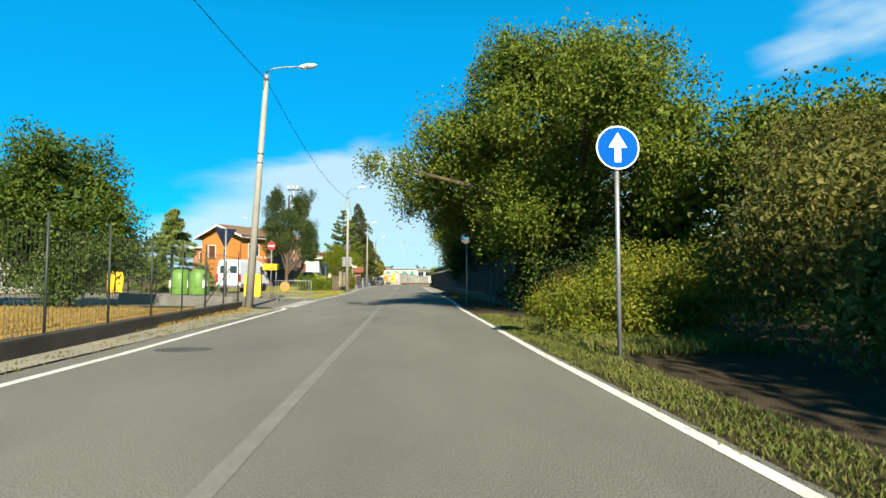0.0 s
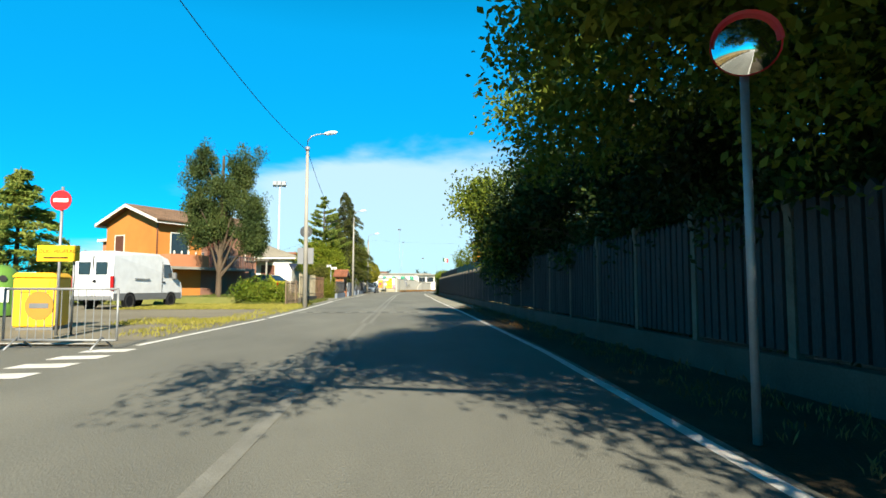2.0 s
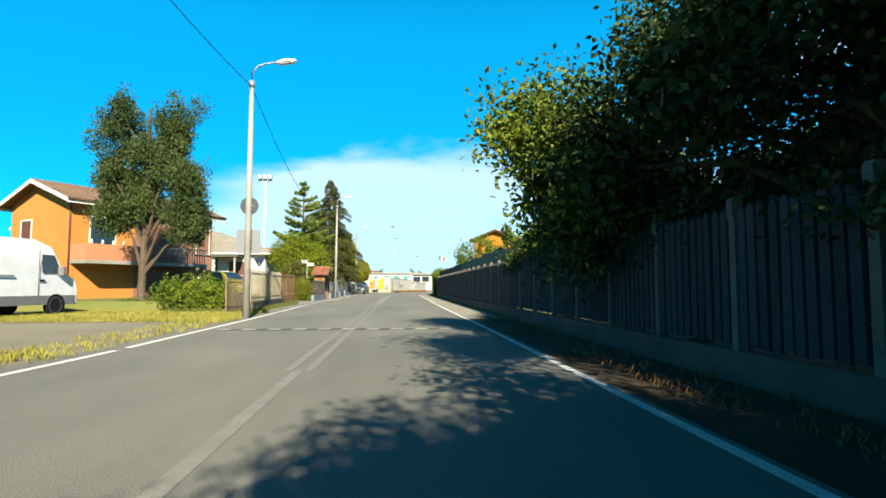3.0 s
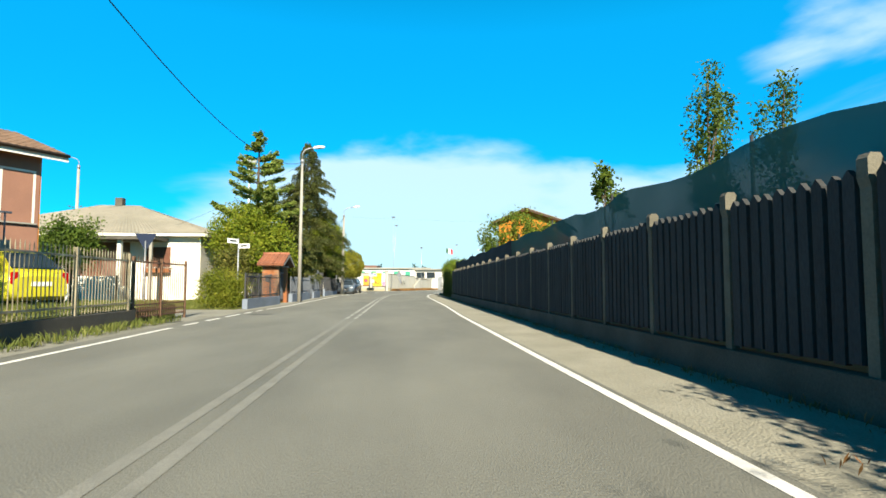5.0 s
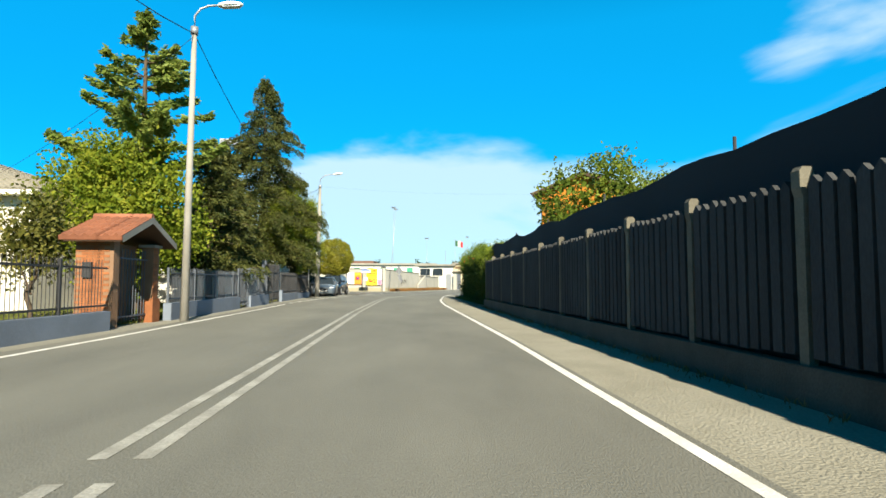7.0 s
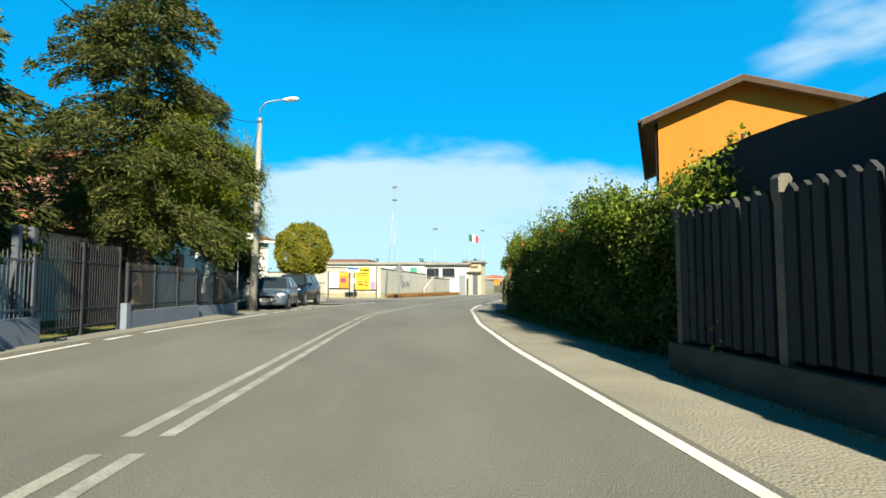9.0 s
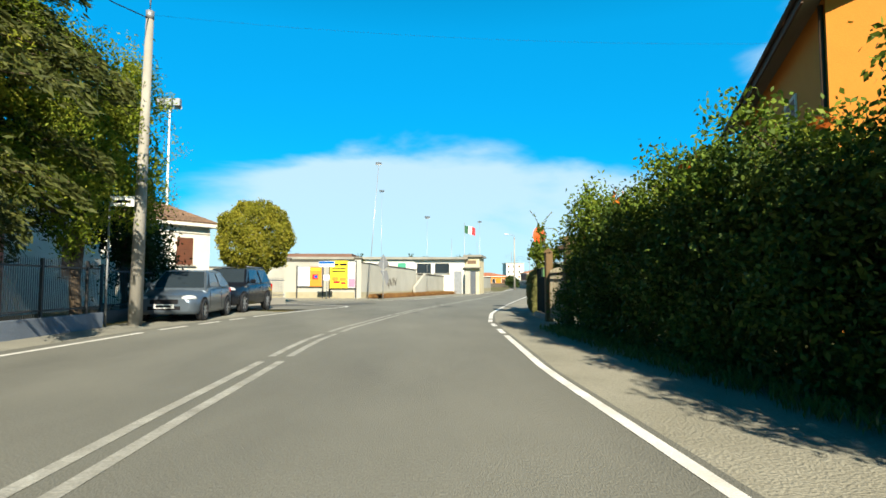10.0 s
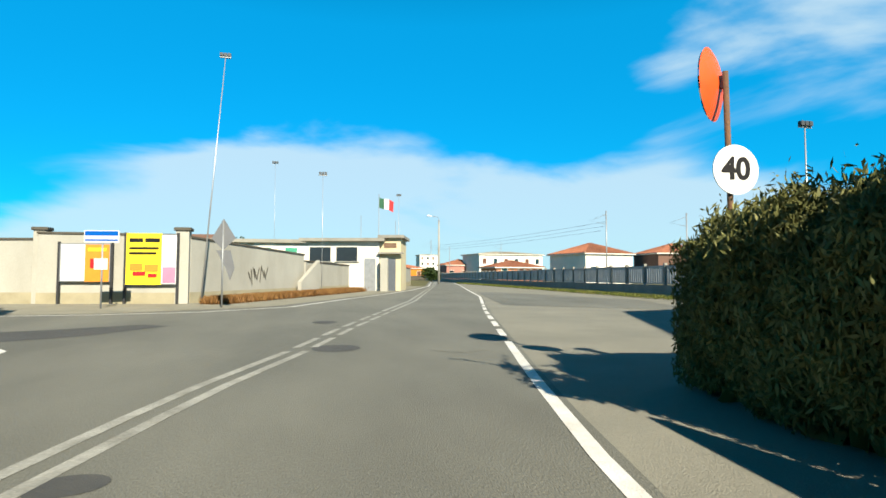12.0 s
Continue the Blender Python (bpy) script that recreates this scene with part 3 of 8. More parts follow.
def tufts(name, label, rng, xy, height, leaf, category="grass", z=0.0, spread=0.06, per=7):
    """Grass blades in tufts at the given places."""
    n = len(xy)
    c = np.repeat(np.c_[xy, np.full(n, z)], per, 0)
    c[:, :2] += rng.normal(size=(n * per, 2)) * spread
    h = height * rng.uniform(0.4, 1.2, (n * per, 1))
    lean = rng.normal(size=(n * per, 2)) * 0.35
    a = rng.uniform(0, 2 * math.pi, n * per)
    w = np.c_[np.cos(a), np.sin(a), 0 * a] * 0.012 * (0.6 + h / 0.3)
    tip = c + np.c_[lean * h, h]
    mid = c + np.c_[lean * h * 0.35, h * 0.55]
    co = np.stack([c - w, mid - w * 0.8, tip, mid + w * 0.8], 1).reshape(-1, 3)
    ob = mesh_from(name, co, np.arange(4 * n * per).reshape(-1, 4), leaf)
    return tagged(ob, label, category, kind="stuff")

# ---- ground and road ----
R_LINE = ((-60, 0, 8, 20, 27, 40, 52, 62, 70, 86, 92, 97, 100.4, 104.5, 107.5, 111, 118, 129, 137, 160, 230), (2.0, 2.0, 1.92, 1.95, 2.25, 2.3, 2.25, 2.22, 2.35, 2.3, 2.5, 2.95, 3.25, 4.0, 4.8, 5.8, 7.8, 11.2, 13.2, 19, 36))
C_LINE = ((-60, 14, 35, 55, 80, 90, 95.5, 98.5, 103.4, 107.4, 110, 113.4, 125.4, 137, 160, 230), (-0.95, -1.0, -1.15, -1.24, -1.3, -1.1, -0.9, -0.5, 0.55, 1.5, 2.35, 3.3, 7.0, 10.0, 16, 33))
L_LINE = ((-60, 8, 19.8, 28, 36, 44, 50, 57, 64, 71, 81, 90, 95, 98.5, 103.9, 108, 109.6), (-4.0, -4.0, -4.35, -4.75, -4.5, -4.65, -4.85, -5.15, -5.3, -5.1, -5.15, -5.3, -4.9, -4.6, -3.65, -2.45, -1.75))


def at_line(line, y):
    return float(np.interp(y, *line))


def sheet(name, pts, z, material, label="", category=""):
    ob = shape(name, lambda bm: poly(bm, [(x, y, z) for x, y in pts]), material)
    return structure(ob, label, category)


def band(bm, line, y0, y1, off, width, z=0.004, step=1.0):
    """A painted band along one of the road's lines."""
    k = max(2, int((y1 - y0) / step) + 1)
    ys = np.linspace(y0, y1, k)
    xs = np.interp(ys, *line) + off
    dx = np.gradient(xs, ys)
    rows = []
    for x, y, d in zip(xs, ys, dx):
        w = width / 2 * math.hypot(1, d)
        rows.append((bm.verts.new((x - w, y, z)), bm.verts.new((x + w, y, z))))
    for a, b in zip(rows[:-1], rows[1:]):
        bm.faces.new((a[0], a[1], b[1], b[0]))


def road_strip(bm):
    ys = np.concatenate([np.arange(-60, 112, 2.0), np.arange(112, 232, 4.0)])
    rows = []
    for y in ys:
        left = at_line(L_LINE, y) - 0.45 if y < 109 else -40.0 if y < 119 else float(np.interp(y, (119, 127.5, 134, 142, 158, 230), (-14.0, 3.9, 6.7, 9.6, 14.6, 31.5)))
        rows.append((bm.verts.new((left, y, 0)), bm.verts.new((at_line(R_LINE, y) + 0.13, y, 0))))
    for a, b in zip(rows[:-1], rows[1:]):
        bm.faces.new((a[0], a[1], b[1], b[0]))


ground = structure(shape("ground", lambda bm: poly(bm, [(-900, -300, -0.05), (900, -300, -0.05), (900, 1500, -0.05), (-900, 1500, -0.05)]), "ground"), "dry grass and bare earth on flat land", "ground")
road = structure(shape("road", road_strip, "asphalt"), "grey worn asphalt of a two-lane road", "road")
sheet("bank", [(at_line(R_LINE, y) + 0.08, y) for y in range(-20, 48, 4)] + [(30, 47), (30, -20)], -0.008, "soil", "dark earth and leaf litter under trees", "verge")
sheet("pavement", [(at_line(R_LINE, y) + 0.08, y) for y in range(45, 100, 3)] + [(5.2, y) for y in (98, 60, 45)], -0.004, "verge", "strip of bare gravelly asphalt beside the road", "verge")
sheet("pavement", [(-4.5, -20), (-4.5, 20)] + [(-5.6, 20), (-5.2, -20)], 0.012, "verge", "sandy strip between road and kerb", "verge")
sheet("lawn", [(-5.3, -20), (-6.1, 20.5), (-24, 24), (-40, -20)], 0.0, "dry_grass", "yellow dried-out lawn behind a wire fence", "lawn")
sheet("road", [(-4.3, 20.2), (-5.0, 21.2), (-16, 24), (-60, 33), (-60, 40), (-20, 31.5), (-9, 28.6), (-4.8, 28.2)], 0.002, "asphalt", "asphalt side street joining the road", "road")
sheet("car_park", [(-4.8, 28.5), (-9, 28.9), (-20, 31.8), (-60, 40), (-60, 60), (-7.0, 56), (-5.0, 46), (-4.75, 36)], -0.004, "gravel", "pale gravelly yard beside the road", "car park")
sheet("lawn", [(-4.95, 43), (-5.1, 50), (-6.3, 56), (-30, 60), (-30, 53), (-8, 48.5)], 0.002, "green_grass", "patchy green grass in front of a house", "lawn")
structure(shape("terrace", lambda bm: box(bm, -24, -6.75, 51.4, 61.6, -0.1, 0.40), "green_grass"), "raised front yard with patchy grass behind a low wall", "yard")
sheet("lawn", [(-6.5, 66.5), (-6.3, 99), (-24, 99), (-24, 66.5)], -0.01, "green_grass", "green garden lawn", "lawn")
sheet("pavement", [(at_line(L_LINE, y) - 0.4, y) for y in range(46, 109, 3)] + [(-6.4, 108), (-6.5, 46)], 0.004, "asphalt_old", "narrow dusty strip between the line and the garden walls", "pavement")
sheet("driveway", [(-5.5, 61.8), (-5.6, 66.4), (-16, 68), (-16, 61)], 0.008, "asphalt_old", "short paved drive", "driveway")
sheet("pavement", [(-40, 119.2), (-3, 119.0), (1.2, 121.5), (3.8, 127.5), (6.6, 134), (9.5, 142), (14.5, 158), (10, 160), (4.0, 141), (-2, 125.5), (-40, 126)], 0.006, "verge", "sandy strip at the foot of a long wall", "verge")
sheet("forecourt", [(2.5, 97.2), (2.5, 104.5), (3.3, 107.5), (5, 111), (7, 118), (9.6, 129), (12, 139), (17, 165), (26, 178), (20.5, 124), (22, 97.2)], -0.006, "asphalt_old", "wide pale old asphalt yard beside the road", "yard")
sheet("lawn", [(20.2, 118), (26, 178), (33, 230), (35, 230), (30, 178), (22, 118)], 0.006, "green_grass", "thin strip of green grass along a wall", "grass")
sheet("patch", [(9.5, 121), (13.5, 137), (14.6, 137), (17.0, 124), (14.5, 116.5)], 0.0, "asphalt", "dark mended patch in the yard's asphalt", "road patch")
sheet("patch", [(-14, 109.5), (-6, 110.8), (-2.4, 112.0), (-1.2, 112.9), (-0.3, 114.6), (-0.9, 115.1), (-2.4, 114.2), (-6, 113.0), (-14, 111.6)], 0.003, "asphalt_patch", "dark tar seam across the asphalt", "road patch")
sheet("patch", [(-1.2, 14.8), (-0.45, 14.8), (-0.45, 15.9), (-1.2, 15.9)], 0.003, "asphalt_track", "dark square patch in the road", "road patch")


def round_patch(x, y, rx, ry, material="asphalt_patch", label="dark round mark on the asphalt, for covers and one painted sign shadow"):
    def fill(bm):
        poly(bm, [(x + rx * math.cos(a), y + ry * math.sin(a), 0.0035) for a in np.linspace(0, 2 * math.pi, 24, endpoint=False)])
    return structure(shape("patch", fill, material), label, "cover")


# a round sign's cast shadow, painted as a dark ellipse
round_patch(-3.35, 8.55, 0.42, 0.26)
round_patch(2.9, 110.2, 0.35, 0.4)
round_patch(4.6, 109.8, 0.4, 0.45, "asphalt")
round_patch(4.4, 111.6, 0.3, 0.35, "asphalt")
round_patch(1.3, 105.2, 0.2, 0.16)
round_patch(2.9, 114.8, 0.28, 0.4)
round_patch(-4.55, 63.2, 0.45, 0.35)

# painted lines
structure(shape("edge_line", lambda bm: band(bm, R_LINE, -60, 96.4, 0, 0.11), "line_paint"), "white edge line painted on asphalt", "road line")
for y0, y1 in ((96.9, 98.0), (98.8, 99.7), (100.3, 101.3), (101.7, 110.4), (111.2, 112.4), (113, 114.2), (114.8, 116), (116.6, 117.8), (118.4, 119.6), (120.2, 121.4), (122, 230)):
    structure(shape("edge_line", lambda bm: band(bm, R_LINE, y0, y1, 0, 0.12), "line_paint"), "white edge line painted on asphalt", "road line")
structure(shape("edge_line", lambda bm: band(bm, L_LINE, -60, 20.0, 0, 0.13), "line_paint"), "white edge line painted on asphalt", "road line")
for y0, y1 in ((28.4, 36.4), (36.8, 57.4), (58.2, 59.2), (59.9, 61.1), (61.7, 63.3), (63.9, 64.9), (65.3, 66.2), (66.8, 87.2), (87.8, 88.8), (89.4, 97.6), (98.3, 99.4), (100, 101), (101.6, 102.5), (103.2, 109.4)):
    structure(shape("edge_line", lambda bm: band(bm, L_LINE, y0, y1, 0, 0.12), "line_paint"), "white edge line painted on asphalt", "road line")


def bent_line(pts, width, material="line_paint"):
    def fill(bm):
        rows = []
        for k, p in enumerate(pts):
            a, b = Vector(pts[max(k - 1, 0)]), Vector(pts[min(k + 1, len(pts) - 1)])
            s = Vector((-(b - a).y, (b - a).x)).normalized() * width / 2
            rows.append((bm.verts.new((p[0] + s.x, p[1] + s.y, 0.0045)), bm.verts.new((p[0] - s.x, p[1] - s.y, 0.0045))))
        for a, b in zip(rows[:-1], rows[1:]):
            bm.faces.new((a[0], a[1], b[1], b[0]))
    return structure(shape("edge_line", fill, material), "white line painted on asphalt", "road line")


bent_line([(-1.75, 109.5), (-1.5, 110.2), (-1.6, 110.9), (-2.1, 111.6), (-3.2, 112.6), (-4.8, 114.3), (-8, 116.6), (-14, 118.6)], 0.13)
bent_line([(-40, 119.0), (-10, 118.7), (-3, 118.6), (-0.5, 119.2), (2, 121.4), (4.3, 127.4), (7.1, 134), (10, 142), (15, 158), (32, 230)], 0.15)
bent_line([(-4.35, 20.0), (-4.55, 20.6), (-5.1, 21.1)], 0.16)
bent_line([(-5.6, 28.75), (-9, 29.0), (-14, 30.2), (-22, 32.2)], 0.14)
for k in range(8):
    y = 21.4 + k * 0.85
    x = -4.55 - 0.03 * k
    sheet("give_way_mark", [(x - 0.38, y), (x + 0.3, y + 0.08), (x + 0.3, y + 0.5), (x - 0.38, y + 0.42)], 0.005, "line_paint", "white give-way block painted on asphalt", "road line")
sheet("give_way_mark", [(-10.2, 27.0), (-7.3, 26.2), (-9.6, 25.6)], 0.006, "line_paint", "white triangle painted on the side street", "road line")
structure(shape("centre_line", lambda bm: band(bm, C_LINE, -60, 34, 0, 0.13), "worn_paint"), "worn centre line on asphalt", "road line")
for off in (-0.13, 0.13):
    structure(shape("centre_line", lambda bm: band(bm, C_LINE, 34, 60.2, off, 0.11), "worn_paint"), "worn double centre line on asphalt", "road line")
    for y0, y1 in ((60.6, 61.7), (62.1, 63.2), (63.6, 79), (79.4, 80.4), (80.8, 93), (93.5, 97), (97.5, 104), (104.3, 110), (110.4, 111.6), (112, 113.2), (113.6, 114.8), (115.2, 116.4), (116.8, 118), (118.4, 230)):
        structure(shape("centre_line", lambda bm: band(bm, C_LINE, y0, y1, off, 0.11), "grey_paint"), "white double centre line on asphalt", "road line")
for k in range(11):
    x = -4.3 + k * 0.6
    sheet("bump_mark", [(x, 40.6), (x + 0.3, 40.6), (x + 0.3, 40.95), (x, 40.95)], 0.0055, "grey_paint", "worn white block across the road", "road line")
    sheet("bump_mark", [(x + 0.31, 40.6), (x + 0.59, 40.6), (x + 0.59, 40.95), (x + 0.31, 40.95)], 0.0055, "asphalt_patch", "dark block across the road", "road patch")
sheet("bump_strip", [(-4.4, 40.4), (2.2, 40.4), (2.2, 40.56), (-4.4, 40.56)], 0.0045, "asphalt_track", "dark seam across the road", "road patch")


# ---- trees, hedges and bushes ----
# big tree leaning over the road
broadleaf("tree", "tall broadleaf tree with yellow-green leaves hanging over the road", (5.6, 17.5, 0), (5.0, 17.8, 6.5), 0.22,
          [(4.4, 17.5, 6.3, 3.0, 3.2, 2.6), (1.9, 18.0, 5.6, 2.1, 2.1, 1.6), (6.4, 13.6, 4.9, 1.8, 1.7, 1.4), (5.0, 13.2, 5.8, 1.6, 1.6, 1.2), (-0.55, 17.2, 4.6, 1.1, 1.1, 0.6), (0.5, 20.0, 4.1, 1.0, 1.3, 0.8), (1.9, 23.2, 3.9, 1.0, 1.6, 1.0), (2.6, 26.0, 3.9, 1.2, 1.8, 1.2), (6.8, 17.2, 6.2, 2.6, 3, 2.3), (4.4, 16.8, 3.3, 2.2, 2.6, 1.8), (3.7, 16.7, 7.6, 1.6, 1.8, 1.3), (6.0, 17.4, 8.0, 1.4, 1.6, 1.1), (1.9, 21.4, 4.9, 1.6, 1.9, 1.5), (3.2, 22.4, 4.2, 1.6, 2.2, 1.8)],
          140000, "leaf", (0.10, 0.055), 3, per=60, clump=0.25, shell=0.5)
# shaded trees along the fence: leaf_dark carries part of their shade
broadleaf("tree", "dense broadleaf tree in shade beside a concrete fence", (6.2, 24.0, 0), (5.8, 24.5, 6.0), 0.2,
          # last two blobs: unseen crown added to shade the trees and road beyond
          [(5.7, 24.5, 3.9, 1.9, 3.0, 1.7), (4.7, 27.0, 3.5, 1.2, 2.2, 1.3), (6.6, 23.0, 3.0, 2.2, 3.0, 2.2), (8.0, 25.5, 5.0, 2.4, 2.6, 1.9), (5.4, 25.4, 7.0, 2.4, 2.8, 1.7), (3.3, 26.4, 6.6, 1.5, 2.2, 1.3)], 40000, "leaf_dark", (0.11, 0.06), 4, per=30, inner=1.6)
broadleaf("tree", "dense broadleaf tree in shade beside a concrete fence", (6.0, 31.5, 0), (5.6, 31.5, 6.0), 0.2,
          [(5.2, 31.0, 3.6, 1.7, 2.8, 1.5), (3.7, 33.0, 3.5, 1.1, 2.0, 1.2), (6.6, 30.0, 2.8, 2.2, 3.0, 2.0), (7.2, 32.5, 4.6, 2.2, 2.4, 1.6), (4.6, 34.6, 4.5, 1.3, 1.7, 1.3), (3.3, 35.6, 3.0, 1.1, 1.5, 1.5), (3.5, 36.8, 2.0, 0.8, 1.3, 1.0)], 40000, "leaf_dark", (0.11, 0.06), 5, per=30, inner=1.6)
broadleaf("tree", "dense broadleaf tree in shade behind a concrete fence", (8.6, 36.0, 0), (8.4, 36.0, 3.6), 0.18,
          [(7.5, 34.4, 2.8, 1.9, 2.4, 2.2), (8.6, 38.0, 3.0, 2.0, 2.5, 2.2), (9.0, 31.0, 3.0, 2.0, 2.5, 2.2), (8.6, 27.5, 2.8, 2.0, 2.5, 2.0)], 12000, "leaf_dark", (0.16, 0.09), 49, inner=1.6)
broadleaf("tree", "broadleaf tree with light tips over a concrete fence", (5.6, 38.2, 0), (5.2, 38.2, 5.0), 0.16,
          [(4.4, 37.2, 3.5, 1.8, 2.2, 1.5), (2.7, 37.2, 4.1, 1.1, 1.4, 1.1), (2.9, 36.6, 2.9, 0.9, 1.3, 1.1), (5.4, 39.6, 2.8, 1.8, 2.4, 1.5), (4.9, 41.0, 2.6, 0.9, 1.4, 1.0), (4.6, 43.0, 2.2, 0.7, 1.2, 0.7)], 26000, "leaf", (0.13, 0.07), 6)
broadleaf("tree", "broadleaf tree behind roadside bushes", (10.5, 13.5, 0), (10.5, 13.5, 4.5), 0.18,
          [(10.0, 13.5, 4.4, 2.6, 2.6, 1.9), (8.4, 12.2, 4.0, 1.7, 1.5, 1.2), (8.2, 15.0, 2.8, 2.0, 2.0, 2.0), (8.0, 17.4, 3.4, 2.2, 2.0, 2.4), (12.4, 13.0, 4.2, 2.2, 2.4, 2.0), (9.5, 13.0, 1.6, 2.4, 2.0, 1.6)], 40000, "leaf", (0.13, 0.075), 7, per=60)
broadleaf("tree", "broadleaf tree behind roadside bushes", (14.5, 17.0, 0), (14.5, 17.0, 5.0), 0.18,
          [(13.5, 16.5, 5.0, 2.6, 2.6, 2.0), (16.0, 18.0, 5.0, 2.6, 2.6, 2.2), (14.5, 16.5, 2.6, 3.0, 2.6, 2.2)], 9000, "leaf_dark", (0.2, 0.11), 8)
broadleaf("bush", "tall bush with drooping olive-brown leaves at the roadside", (6.9, 8.2, 0), (6.9, 8.2, 2.2), 0.09,
          [(5.4, 6.6, 1.6, 1.25, 1.4, 1.3), (6.8, 8.0, 2.2, 1.5, 1.7, 1.3), (5.0, 5.0, 0.9, 1.1, 1.4, 0.95), (8.2, 7.6, 2.4, 1.6, 1.8, 1.3), (7.3, 9.6, 2.9, 1.1, 1.2, 1.3), (8.4, 9.6, 3.4, 1.3, 1.3, 1.1), (6.8, 5.4, 1.4, 1.4, 1.6, 1.3), (5.9, 8.4, 1.2, 0.9, 1.2, 1.0)], 66000, "leaf_brown", (0.085, 0.034), 9, category="bush", clump=0.2, droop=0.5, shell=0.4)
broadleaf("bramble", "low bank of brambles and weeds lit by the sun", (4.6, 12.5, 0), (4.6, 12.5, 0.9), 0.04,
          [(3.5, 10.0, 0.42, 0.9, 1.8, 0.5), (4.6, 11.2, 0.7, 1.2, 1.8, 0.85), (5.4, 11.9, 0.9, 1.1, 1.3, 0.9), (3.7, 12.4, 0.5, 0.8, 1.2, 0.5), (5.2, 10.2, 0.7, 1.4, 1.5, 0.85), (3.7, 14.6, 0.4, 0.5, 0.8, 0.4)], 42000, "leaf_bank", (0.068, 0.034), 10, category="brambles", clump=0.16, shell=0.4)
broadleaf("dead_shrub", "withered red-brown shrub among brambles", (4.5, 15.0, 0), (4.5, 15.0, 0.9), 0.04,
          [(4.4, 14.8, 0.7, 0.6, 0.6, 0.6), (4.9, 15.2, 0.9, 0.6, 0.6, 0.6)], 3400, "leaf_rust", (0.10, 0.03), 101, category="shrub", clump=0.14, shell=0.3, inner=0)
broadleaf("bush", "undergrowth beneath the trees, shade put into its dark leaf colour", (5.2, 20.0, 0), (5.2, 20.0, 0.9), 0.05,
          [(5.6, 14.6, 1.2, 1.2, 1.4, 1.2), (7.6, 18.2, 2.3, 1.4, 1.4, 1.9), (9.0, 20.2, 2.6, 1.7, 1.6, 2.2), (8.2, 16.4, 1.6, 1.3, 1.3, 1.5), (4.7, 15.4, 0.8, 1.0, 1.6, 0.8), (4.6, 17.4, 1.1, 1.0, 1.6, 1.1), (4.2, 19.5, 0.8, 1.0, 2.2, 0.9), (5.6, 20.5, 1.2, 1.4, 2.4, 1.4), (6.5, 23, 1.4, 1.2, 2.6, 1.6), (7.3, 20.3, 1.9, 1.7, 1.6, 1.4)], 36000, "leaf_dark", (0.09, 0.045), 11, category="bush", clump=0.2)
# young trees behind the netting
for x, y, h, s in ((8.5, 57.9, 8.2, 12), (9.3, 58.8, 7.6, 13), (9.6, 56.6, 7.3, 14)):
    broadleaf("young_tree", "slender young tree with upright leafy shoots", (x, y, 0), (x, y, h * 0.8), 0.05,
              [(x, y, h * 0.66, 0.28, 0.28, 1.5), (x + 0.42, y + 0.3, h * 0.74, 0.22, 0.22, 1.2), (x - 0.45, y, h * 0.6, 0.24, 0.24, 1.3), (x + 0.1, y, h * 0.42, 0.6, 0.6, 0.7)], 2600, "leaf_mid", (0.12, 0.055), s, clump=0.11, per=9, inner=0)
broadleaf("young_tree", "small leafy tree rising over the netting", (7.0, 61.5, 0), (7.0, 61.5, 4.2), 0.05,
          [(7.1, 61.5, 4.1, 0.5, 0.45, 0.4), (6.85, 61.3, 4.55, 0.28, 0.28, 0.4), (7.5, 61.5, 3.7, 0.3, 0.3, 0.25)], 1100, "leaf_mid", (0.15, 0.08), 15, clump=0.12, per=10, inner=0)
broadleaf("tree", "loose fruit tree behind a dark net", (7.8, 80.2, 0), (7.8, 80.2, 4.2), 0.12,
          [(6.5, 80.0, 4.1, 1.2, 1.4, 1.3), (8.1, 80.4, 4.8, 1.4, 1.5, 1.4), (9.7, 80.8, 4.3, 1.3, 1.5, 1.4), (7.6, 80.2, 3.0, 1.8, 1.5, 1.2)], 9000, "leaf", (0.16, 0.075), 16, clump=0.2, inner=0.3)
